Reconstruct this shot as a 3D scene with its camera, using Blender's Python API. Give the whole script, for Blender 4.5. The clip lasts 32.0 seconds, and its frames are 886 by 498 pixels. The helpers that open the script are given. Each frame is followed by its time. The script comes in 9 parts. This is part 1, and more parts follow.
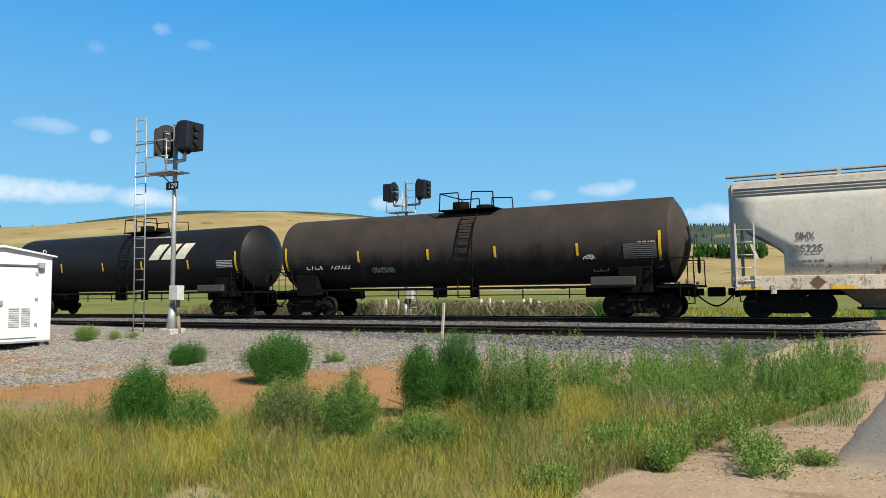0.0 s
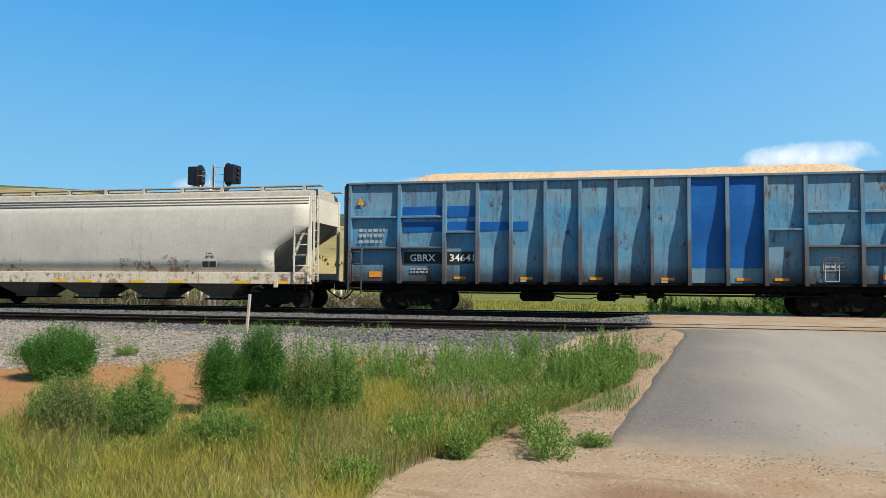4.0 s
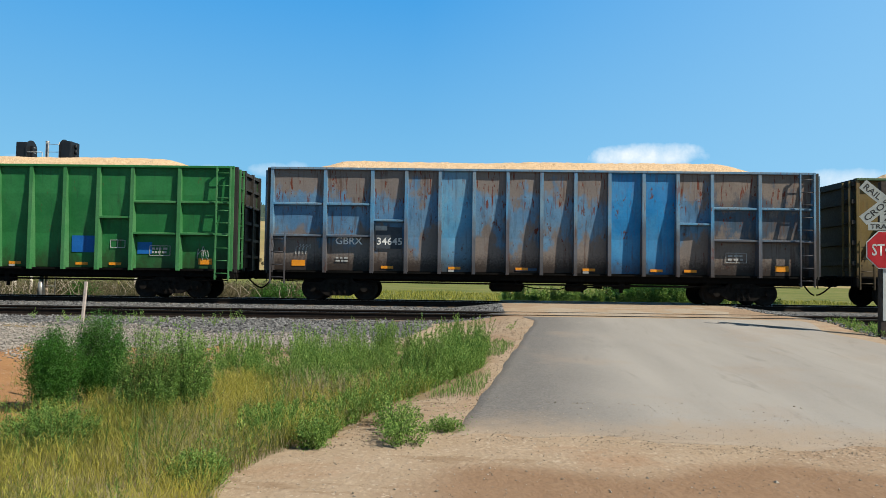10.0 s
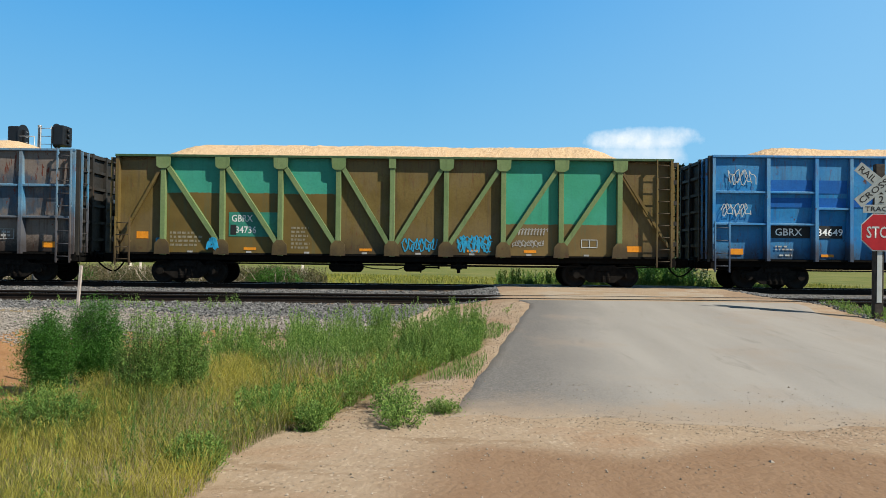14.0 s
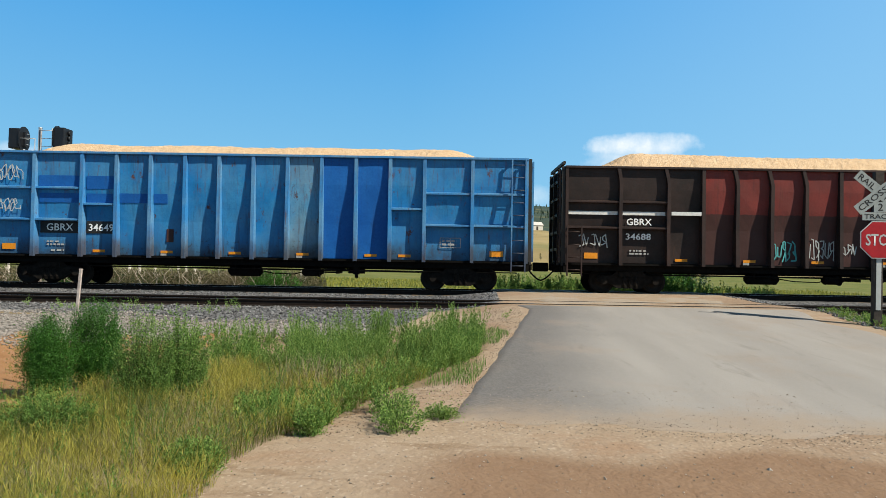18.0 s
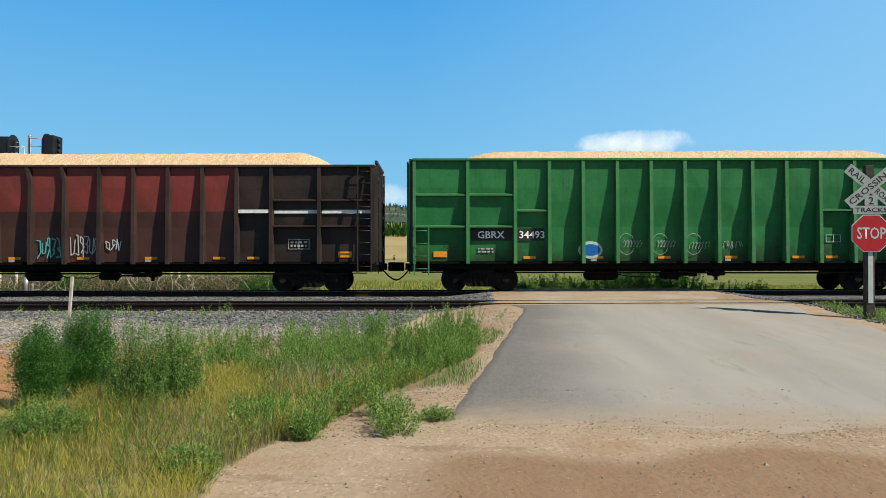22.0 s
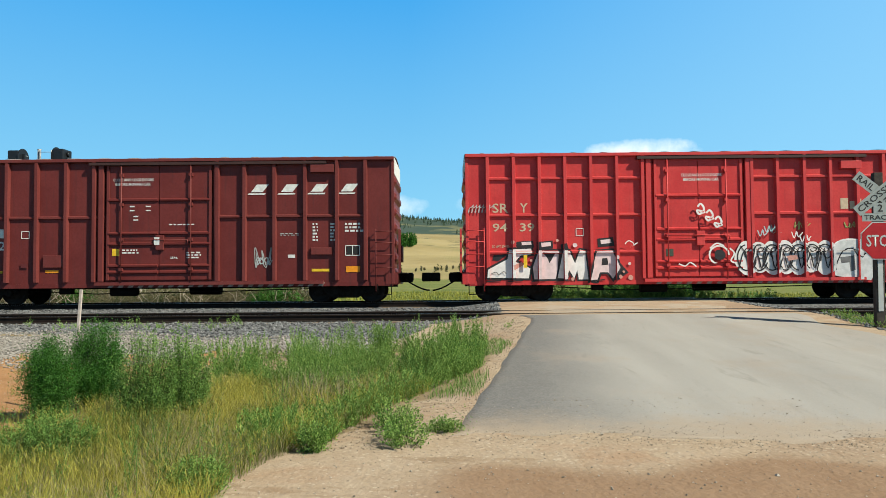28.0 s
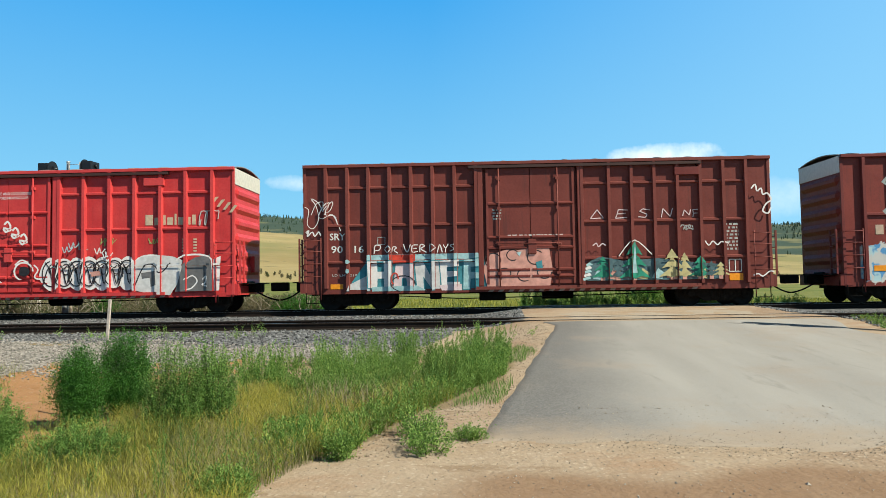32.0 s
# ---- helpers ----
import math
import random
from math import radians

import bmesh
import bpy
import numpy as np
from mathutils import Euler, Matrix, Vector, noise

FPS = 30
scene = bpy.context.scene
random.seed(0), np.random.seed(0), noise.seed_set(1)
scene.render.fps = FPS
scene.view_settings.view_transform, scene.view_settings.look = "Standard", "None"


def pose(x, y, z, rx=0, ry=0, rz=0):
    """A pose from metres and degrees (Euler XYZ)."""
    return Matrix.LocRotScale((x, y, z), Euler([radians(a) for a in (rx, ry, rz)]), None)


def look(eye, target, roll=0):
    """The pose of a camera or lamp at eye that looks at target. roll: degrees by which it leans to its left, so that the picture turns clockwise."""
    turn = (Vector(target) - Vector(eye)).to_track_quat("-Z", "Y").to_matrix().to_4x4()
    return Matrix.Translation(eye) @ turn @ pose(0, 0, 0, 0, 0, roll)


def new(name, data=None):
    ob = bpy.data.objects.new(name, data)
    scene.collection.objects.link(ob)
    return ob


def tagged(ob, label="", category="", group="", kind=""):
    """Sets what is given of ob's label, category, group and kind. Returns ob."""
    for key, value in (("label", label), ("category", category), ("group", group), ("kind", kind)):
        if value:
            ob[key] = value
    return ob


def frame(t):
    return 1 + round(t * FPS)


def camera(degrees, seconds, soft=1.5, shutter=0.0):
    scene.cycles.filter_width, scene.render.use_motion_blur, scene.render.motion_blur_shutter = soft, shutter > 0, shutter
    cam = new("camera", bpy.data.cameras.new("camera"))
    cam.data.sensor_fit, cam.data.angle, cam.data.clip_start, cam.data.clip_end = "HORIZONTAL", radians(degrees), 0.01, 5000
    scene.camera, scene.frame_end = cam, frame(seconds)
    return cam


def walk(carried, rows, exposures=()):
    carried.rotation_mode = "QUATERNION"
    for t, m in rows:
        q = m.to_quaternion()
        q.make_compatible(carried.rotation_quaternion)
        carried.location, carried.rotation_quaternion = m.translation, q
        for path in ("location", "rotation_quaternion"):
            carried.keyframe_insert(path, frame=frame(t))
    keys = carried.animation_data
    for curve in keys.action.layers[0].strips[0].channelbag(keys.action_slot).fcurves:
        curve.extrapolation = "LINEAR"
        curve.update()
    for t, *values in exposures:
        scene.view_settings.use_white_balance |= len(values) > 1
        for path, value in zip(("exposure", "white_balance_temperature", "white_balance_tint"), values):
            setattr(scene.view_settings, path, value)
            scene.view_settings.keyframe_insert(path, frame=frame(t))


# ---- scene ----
from mathutils.geometry import tessellate_polygon

cam = camera(64.0, 32.0, soft=0.8)


def aim(x, y, z, yaw, pitch, roll):
    return pose(x, y, z, 0, 0, yaw) @ pose(0, 0, 0, 90 + pitch) @ pose(0, 0, 0, 0, 0, roll)


# seconds, eye, yaw, pitch, roll of the camera held in the hand
VIEW = [
    (0, -0.036, -0.022, 1.592, 29.01, 3.34, -0.08), (0.5, -0.033, -0.015, 1.584, 28.85, 3.27, -0.22),
    (1, -0.026, -0.014, 1.579, 28.07, 3.20, 0.08), (1.5, -0.018, -0.009, 1.575, 27.64, 2.88, 0.39),
    (2, -0.017, -0.003, 1.582, 24.49, 2.98, 0.20), (2.5, -0.010, -0.005, 1.585, 20.22, 2.96, 0.44),
    (4.5, -0.028, -0.018, 1.614, 12.89, 2.68, 0.82), (5, -0.034, -0.032, 1.607, 12.04, 2.40, 0.53),
    (5.5, -0.035, -0.019, 1.613, 11.81, 2.23, 0.63), (6, -0.012, -0.022, 1.610, 10.67, 2.60, 0.54),
    (6.5, -0.014, -0.012, 1.604, 8.54, 2.60, 0.82), (7, -0.002, -0.009, 1.607, 5.88, 2.61, 0.77),
    (7.5, 0.001, -0.009, 1.608, 5.34, 2.67, 0.86), (8, 0.020, -0.006, 1.608, 2.51, 2.40, 0.85),
    (8.5, 0.014, -0.003, 1.606, 0.85, 2.81, 1.28), (9, 0.022, 0.001, 1.605, 0.84, 2.46, 1.52),
    (9.5, 0.014, -0.006, 1.604, 1.93, 2.62, 1.17), (10, 0.011, -0.004, 1.601, 2.63, 2.15, 1.37),
    (10.5, 0.018, 0.002, 1.600, 2.16, 1.70, 0.48), (11, 0.021, 0.002, 1.594, 2.28, 1.65, 0.55),
    (11.5, 0.013, 0.000, 1.598, 2.01, 1.77, 0.58), (12, 0.016, -0.006, 1.599, 2.28, 1.80, 1.00),
    (12.5, 0.002, -0.007, 1.596, 2.19, 1.81, 1.33), (13, 0.001, -0.004, 1.590, 2.18, 1.75, 1.28),
    (13.5, -0.002, 0.005, 1.591, 1.91, 1.17, 1.30), (14, -0.001, 0.009, 1.582, 2.22, 0.90, 1.21),
    (14.5, -0.005, 0.016, 1.592, 2.14, 0.91, 1.38), (16.5, -0.002, 0.000, 1.601, 2.05, 1.60, 1.31),
    (17, -0.007, 0.004, 1.596, 2.33, 1.88, 1.71), (17.5, -0.011, 0.007, 1.594, 2.25, 1.44, 1.59),
    (18, -0.003, 0.000, 1.596, 2.19, 1.24, 1.56), (18.5, -0.003, 0.004, 1.594, 2.10, 0.97, 1.39),
    (19, -0.000, 0.008, 1.600, 1.77, 1.17, 0.84), (19.5, 0.005, 0.008, 1.600, 1.94, 1.06, 0.75),
    (20, 0.009, 0.012, 1.599, 1.77, 1.03, 0.38), (20.5, 0.006, 0.011, 1.595, 1.59, 1.18, 0.31),
    (21, 0.008, 0.011, 1.597, 1.77, 1.02, 0.55), (21.5, 0.003, 0.012, 1.601, 1.93, 1.20, 0.65),
    (22, 0.005, 0.011, 1.599, 1.69, 1.33, 0.50), (22.5, 0.006, 0.009, 1.600, 1.90, 1.37, 0.32),
    (23, 0.012, 0.011, 1.611, 2.04, 1.39, -0.16), (23.5, 0.014, 0.011, 1.605, 1.82, 1.88, 0.10),
    (24, 0.009, 0.009, 1.601, 1.82, 1.60, 0.14), (24.5, 0.010, 0.010, 1.602, 1.82, 1.78, 0.13),
    (25, 0.011, 0.006, 1.606, 1.99, 1.72, 0.21), (25.5, 0.016, 0.009, 1.612, 1.93, 1.57, 0.04),
    (26, 0.014, 0.011, 1.609, 1.88, 1.66, -0.04), (26.5, 0.013, 0.012, 1.606, 1.78, 1.72, -0.01),
    (28.5, 0.002, 0.009, 1.604, 2.55, 2.39, 0.38), (29, 0.004, 0.008, 1.606, 2.72, 2.57, 0.67),
    (29.5, 0.002, 0.004, 1.608, 2.93, 2.13, 0.47), (30, -0.002, 0.001, 1.606, 3.03, 1.86, 0.67),
    (30.5, -0.003, 0.002, 1.612, 2.72, 2.10, 0.29), (31, -0.006, 0.003, 1.611, 3.12, 2.19, 0.08),
    (31.5, -0.003, -0.002, 1.614, 3.71, 2.62, -0.10), (32, -0.001, -0.004, 1.613, 4.06, 2.71, -0.28),
]
walk(cam, [(t, aim(*r)) for t, *r in VIEW], [(0, 0.8, 6500, 8), (8, 0.76, 6500, 7), (20, 0.75, 6500, 7), (23, 0.78, 6500, 4), (24.5, 0.90, 6500, 1), (28, 0.93, 6500, 1), (32, 0.94, 6500, 1)])


# ---- sky, sun ----
SUN_WAY = Vector((2.0, -1.0, 2.2)).normalized()      # towards the sun
world = bpy.data.worlds.new("sky")
scene.world = world
world.use_nodes = True
wt = world.node_tree
wt.nodes.clear()


def wn(kind, **values):
    n = wt.nodes.new(kind)
    for k, v in values.items():
        n.inputs[k].default_value = v
    return n


def wmath(op, a, b=0.0, c=0.0):
    n = wt.nodes.new("ShaderNodeMath")
    n.operation = op
    for i, v in enumerate((a, b, c)):
        if isinstance(v, (int, float)):
            n.inputs[i].default_value = v
        else:
            wt.links.new(v, n.inputs[i])
    return n.outputs[0]


sky = wt.nodes.new("ShaderNodeTexSky")
sky.sky_type = "NISHITA"
sky.sun_disc = False
sky.sun_elevation = math.asin(SUN_WAY.z)
sky.sun_rotation = math.atan2(SUN_WAY.x, SUN_WAY.y)
sky.altitude, sky.air_density, sky.dust_density, sky.ozone_density = 1700, 1.0, 0.1, 1.5
tint = wt.nodes.new("ShaderNodeHueSaturation")
tint.inputs["Saturation"].default_value = 1.0
tint.inputs["Value"].default_value = 0.26
wt.links.new(sky.outputs[0], tint.inputs["Color"])
geo = wt.nodes.new("ShaderNodeTexCoord")
sep = wt.nodes.new("ShaderNodeSeparateXYZ")
wt.links.new(geo.outputs["Generated"], sep.inputs[0])
azim = wmath("MULTIPLY", wmath("ARCTAN2", sep.outputs[0], sep.outputs[1]), 57.29578)
elev = wmath("MULTIPLY", wmath("ARCSINE", sep.outputs[2]), 57.29578)
puff = wn("ShaderNodeTexNoise", Scale=22.0, Detail=7.0, Roughness=0.62)
wisp = wn("ShaderNodeTexNoise", Scale=60.0, Detail=5.0, Roughness=0.6)
for n in (puff, wisp):
    wt.links.new(geo.outputs["Generated"], n.inputs["Vector"])
grain = wmath("ADD", wmath("MULTIPLY", wmath("SUBTRACT", puff.outputs[0], 0.5), 2.6), wmath("MULTIPLY", wmath("SUBTRACT", wisp.outputs[0], 0.5), 1.0))
# clouds: azimuth, elevation, half width, half height, density
CLOUDS = [(13.6, 9.6, 4.6, 1.05, 1.35), (13.2, 8.4, 4.6, 1.5, 0.9), (12.0, 6.2, 4.5, 1.6, 0.75), (26.5, 7.3, 4.0, 0.9, 0.75), (20.0, 6.0, 9.0, 1.6, 0.45),
          (-60.0, 7.0, 7.5, 1.0, 0.95), (-52.0, 6.9, 3.5, 0.8, 0.8), (-55.0, 11.2, 0.8, 0.6, 0.5), (-58.5, 11.6, 2.2, 0.6, 0.35),
          (-51.0, 19.2, 0.8, 0.5, 0.28), (-48.2, 18.4, 1.2, 0.45, 0.2), (-55.5, 17.4, 0.7, 0.5, 0.14), (-16.2, 7.9, 2.1, 0.65, 0.65), (-21.0, 7.6, 1.2, 0.55, 0.5),
          (-33.5, 7.0, 1.8, 0.7, 0.6), (-14.5, 8.2, 1.0, 0.6, 0.5), (-7.0, 5.6, 4.0, 1.0, 0.75), (3.0, 5.6, 4.0, 1.2, 0.6), (9.0, 6.0, 3.0, 1.2, 0.5),
          (75.0, 9.0, 9.0, 2.0, 0.8), (120.0, 12.0, 10.0, 3.0, 0.8), (-120.0, 11.0, 12.0, 2.5, 0.8), (175.0, 9.0, 12.0, 2.0, 0.8)]
total = None
for ca, ce, cw, ch, cd in CLOUDS:
    du = wmath("POWER", wmath("ABSOLUTE", wmath("DIVIDE", wmath("SUBTRACT", azim, ca), cw)), 2.0)
    dv = wmath("POWER", wmath("ABSOLUTE", wmath("DIVIDE", wmath("SUBTRACT", elev, ce), ch)), 2.0)
    body = wmath("SUBTRACT", 1.0, wmath("ADD", du, dv))
    m = wmath("MULTIPLY", wmath("SMOOTH_MIN", wmath("MULTIPLY", wmath("MAXIMUM", wmath("ADD", body, wmath("MULTIPLY", grain, 0.8)), 0.0), 0.62), 1.0, 0.4), cd)
    total = m if total is None else wmath("MAXIMUM", total, m)
haze = wmath("MULTIPLY", wmath("MINIMUM", wmath("MAXIMUM", wmath("SUBTRACT", 3.0, wmath("DIVIDE", elev, 13.0)), 0.0), 1.0), 0.96)
cover = wmath("MINIMUM", wmath("MAXIMUM", wmath("MULTIPLY", total, 0.9), 0.0), 0.92)
deep = wt.nodes.new("ShaderNodeMix")
deep.data_type = "RGBA"
wt.links.new(wmath("POWER", wmath("MINIMUM", wmath("MAXIMUM", wmath("DIVIDE", elev, 24.0), 0.0), 1.0), 0.8), deep.inputs["Factor"])
deep.inputs["A"].default_value = (5.2, 10.6, 13.9, 1)
deep.inputs["B"].default_value = (0.75, 5.3, 12.6, 1)
sunward = wt.nodes.new("ShaderNodeMix")
sunward.data_type = "RGBA"
wt.links.new(wmath("MINIMUM", wmath("MAXIMUM", wmath("DIVIDE", wmath("ADD", azim, 5.0), 80.0), 0.0), 1.0), sunward.inputs["Factor"])
wt.links.new(deep.outputs["Result"], sunward.inputs["A"])
sunward.inputs["B"].default_value = (6.0, 10.8, 15.5, 1)
air = wt.nodes.new("ShaderNodeMix")
air.data_type = "RGBA"
wt.links.new(haze, air.inputs["Factor"])
wt.links.new(tint.outputs[0], air.inputs["A"])
wt.links.new(sunward.outputs["Result"], air.inputs["B"])
mixc = wt.nodes.new("ShaderNodeMix")
mixc.data_type = "RGBA"
wt.links.new(cover, mixc.inputs["Factor"])
wt.links.new(air.outputs["Result"], mixc.inputs["A"])
mixc.inputs["B"].default_value = (16.0, 16.3, 16.6, 1)
bg = wn("ShaderNodeBackground", Strength=0.039)
wout = wt.nodes.new("ShaderNodeOutputWorld")
wt.links.new(mixc.outputs["Result"], bg.inputs["Color"])
wt.links.new(bg.outputs[0], wout.inputs["Surface"])

sun = new("sun", bpy.data.lights.new("sun", "SUN"))
sun.data.energy, sun.data.angle, sun.data.color = 4.7, radians(0.55), (1.0, 0.91, 0.78)
sun.matrix_world = look(SUN_WAY * 300, (0, 0, 0))
scene.view_settings.exposure = 0.8

# ---- materials ----
BASE_SCALE = 0.74      # scale on every base colour: keeps shade dark against the bright sky


class Mat:
    """A node material: small helpers that return sockets."""

    def __init__(self, name, rough=0.8, metal=0.0, spec=0.3):
        self.m = bpy.data.materials.new(name)
        self.m.use_nodes = True
        self.t = self.m.node_tree
        self.b = self.t.nodes["Principled BSDF"]
        self.b.inputs["Roughness"].default_value = rough
        self.b.inputs["Metallic"].default_value = metal
        self.b.inputs["Specular IOR Level"].default_value = spec
        self.xyz = None

    def put(self, socket, v):
        if hasattr(v, "is_output"):
            self.t.links.new(v, socket)
        elif isinstance(v, tuple) and len(v) == 3 and socket.type == "RGBA":
            socket.default_value = (*[BASE_SCALE * q for q in v], 1)
        else:
            socket.default_value = v

    def pos(self):
        if self.xyz is None:
            self.xyz = self.t.nodes.new("ShaderNodeTexCoord").outputs["Object"]
        return self.xyz

    def axis(self, i):
        n = self.t.nodes.new("ShaderNodeSeparateXYZ")
        self.put(n.inputs[0], self.pos())
        return n.outputs[i]

    def stretch(self, x, y, z):
        n = self.t.nodes.new("ShaderNodeVectorMath")
        n.operation = "MULTIPLY"
        self.put(n.inputs[0], self.pos())
        n.inputs[1].default_value = (x, y, z)
        return n.outputs[0]

    def jump(self):
        """Coordinates shifted by a random amount for each object."""
        r = self.t.nodes.new("ShaderNodeObjectInfo").outputs["Random"]
        n = self.t.nodes.new("ShaderNodeVectorMath")
        n.operation = "MULTIPLY_ADD"
        c = self.t.nodes.new("ShaderNodeCombineXYZ")
        for i in range(3):
            self.put(c.inputs[i], r)
        self.put(n.inputs[0], c.outputs[0])
        n.inputs[1].default_value = (37, 91, 53)
        self.put(n.inputs[2], self.pos())
        return n.outputs[0]

    def math(self, op, a, b=0.0, c=0.0):
        n = self.t.nodes.new("ShaderNodeMath")
        n.operation = op
        for i, v in enumerate((a, b, c)):
            self.put(n.inputs[i], v)
        return n.outputs[0]

    def noise(self, scale, detail=4.0, rough=0.55, vec=None, warp=0.0):
        n = self.t.nodes.new("ShaderNodeTexNoise")
        self.put(n.inputs["Vector"], vec if vec is not None else self.pos())
        n.inputs["Scale"].default_value, n.inputs["Detail"].default_value = scale, detail
        n.inputs["Roughness"].default_value, n.inputs["Distortion"].default_value = rough, warp
        return n.outputs["Fac"]

    def cells(self, scale, out="Distance", vec=None, feature="F1"):
        n = self.t.nodes.new("ShaderNodeTexVoronoi")
        n.feature = feature
        self.put(n.inputs["Vector"], vec if vec is not None else self.pos())
        n.inputs["Scale"].default_value = scale
        return n.outputs[out]

    def step(self, v, lo, hi, a=0.0, b=1.0):
        n = self.t.nodes.new("ShaderNodeMapRange")
        n.interpolation_type = "SMOOTHSTEP"
        self.put(n.inputs[0], v)
        for i, x in enumerate((lo, hi, a, b)):
            self.put(n.inputs[i + 1], x)
        return n.outputs[0]

    def mix(self, f, a, b, kind="MIX"):
        n = self.t.nodes.new("ShaderNodeMix")
        n.data_type, n.blend_type = "RGBA", kind
        self.put(n.inputs["Factor"], f)
        self.put(n.inputs["A"], a)
        self.put(n.inputs["B"], b)
        return n.outputs["Result"]

    def attr(self, name):
        n = self.t.nodes.new("ShaderNodeAttribute")
        n.attribute_name = name
        return n.outputs["Fac"]

    def island(self):
        return self.t.nodes.new("ShaderNodeNewGeometry").outputs["Random Per Island"]

    def single(self):
        return self.t.nodes.new("ShaderNodeObjectInfo").outputs["Random"]

    def done(self, color, rough=None, bump=None, strength=0.4, dist=0.01):
        self.put(self.b.inputs["Base Color"], color)
        if rough is not None:
            self.put(self.b.inputs["Roughness"], rough)
        if bump is not None:
            n = self.t.nodes.new("ShaderNodeBump")
            n.inputs["Strength"].default_value, n.inputs["Distance"].default_value = strength, dist
            self.put(n.inputs["Height"], bump)
            self.put(self.b.inputs["Normal"], n.outputs[0])
        return self.m


def plain(name, color, rough=0.6, metal=0.0, vary=0.12, scale=8.0, spec=0.3):
    """A paint or metal with faint mottling."""
    M = Mat(name, rough, metal, spec)
    n = M.noise(scale, 5, 0.6, M.jump())
    c = M.mix(M.step(n, 0.3, 0.7), tuple(v * (1 - vary) for v in color), tuple(min(1, v * (1 + vary)) for v in color))
    return M.done(c, M.step(n, 0.2, 0.8, rough - 0.08, rough + 0.08), n, 0.08, 0.01)


def paint(name, color, fade, rust=0.35, grime=0.5, rough=0.55, tags=(), lower=None, soil=None, spec=0.16, specks=None, runs=0.0):
    """Weathered car paint: faded patches, rust blooms, streaks, grime; tags: sprayed areas (x0, x1, z0, z1, fill, fill, line, size)."""
    M = Mat(name, rough, 0.0, spec)
    p = M.jump()
    big = M.noise(0.9, 4, 0.6, p)
    fine = M.noise(14.0, 5, 0.65, p)
    c = M.mix(M.step(big, 0.34, 0.66), color, fade)
    c = M.mix(M.step(fine, 0.35, 0.75, 0.0, 0.35), c, tuple(v * 0.62 for v in color))
    if lower:
        zed, tone = lower
        edge = M.math("ADD", M.axis(2), M.math("MULTIPLY", M.math("SUBTRACT", M.noise(5, 3), 0.5), 0.1))
        c = M.mix(M.step(edge, zed + 0.02, zed - 0.02), c, M.mix(M.step(big, 0.3, 0.7), tone, tuple(v * 0.75 for v in tone)))
    # soil: lower part darkened; dirt on gondolas, shade painted on the tank shell
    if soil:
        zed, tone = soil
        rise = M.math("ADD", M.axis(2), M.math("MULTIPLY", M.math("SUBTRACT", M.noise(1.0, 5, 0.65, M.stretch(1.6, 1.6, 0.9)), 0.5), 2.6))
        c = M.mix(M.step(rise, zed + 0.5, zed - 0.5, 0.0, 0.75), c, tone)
    up = M.stretch(7.0, 7.0, 0.55)
    streak = M.noise(1.0, 4, 0.6, up)
    c = M.mix(M.math("MULTIPLY", M.step(streak, 0.52, 0.74), grime), c, tuple(0.35 * v + 0.02 for v in color))
    bloom = M.math("MULTIPLY", M.step(M.noise(1.0, 7, 0.75, M.stretch(2.6, 2.6, 1.3)), 0.655 - 0.07 * rust, 0.70 - 0.06 * rust), M.step(fine, 0.35, 0.55, 0.35, 1.0))
    drip = M.math("MULTIPLY", M.step(M.noise(1.0, 5, 0.7, M.stretch(6.5, 6.5, 0.5)), 0.60, 0.68), M.step(M.noise(1.0, 3, 0.5, M.stretch(1.2, 1.2, 1.0)), 0.42, 0.6))
    scuff = M.step(M.math("ADD", M.noise(5.0, 6, 0.8, p), M.step(M.axis(2), 2.4, 1.0, 0.0, 0.10)), 0.66, 0.70, 0.0, 0.8 * rust)
    c = M.mix(scuff, c, (0.035, 0.026, 0.022))
    rusty = M.math("MINIMUM", M.math("MULTIPLY", M.math("MAXIMUM", bloom, M.math("MULTIPLY", drip, 0.7)), min(1.0, rust * 1.6)), 1.0)
    c = M.mix(rusty, c, M.mix(fine, (0.05, 0.022, 0.014), (0.17, 0.065, 0.032)))
    if runs:
        drift = M.math("MULTIPLY", M.math("SUBTRACT", M.noise(1.0, 5, 0.65, M.stretch(1.5, 1.5, 0.8)), 0.5), 4.2)
        away = M.math("ABSOLUTE", M.math("ADD", M.math("SUBTRACT", M.axis(2), 2.95), drift))
        c = M.mix(M.step(away, 0.35, 0.95, 0.0, min(1.0, runs * runs)), c, M.mix(fine, (0.15, 0.12, 0.105), (0.27, 0.225, 0.195)))
        wet = M.math("MULTIPLY", M.step(M.noise(1.0, 5, 0.65, M.stretch(9.0, 9.0, 0.28)), 0.53, 0.63), M.step(M.noise(1.0, 3, 0.6, M.stretch(1.1, 1.1, 0.8)), 0.42, 0.6, 0.2, 1.0))
        c = M.mix(M.math("MULTIPLY", wet, 0.8 * runs), c, M.mix(fine, (0.07, 0.04, 0.03), (0.16, 0.095, 0.07)))
        cut = M.math("MULTIPLY", M.step(M.noise(1.0, 4, 0.6, M.stretch(13.0, 13.0, 1.4), 0.5), 0.60, 0.63), M.step(M.axis(2), 2.6, 3.5))
        gash = M.math("MAXIMUM", cut, M.step(M.noise(1.0, 6, 0.7, M.stretch(3.2, 3.2, 1.5)), 0.63, 0.66))
        c = M.mix(M.math("MULTIPLY", gash, min(1.0, 1.1 * runs)), c, M.mix(fine, (0.085, 0.022, 0.014), (0.20, 0.055, 0.030)))
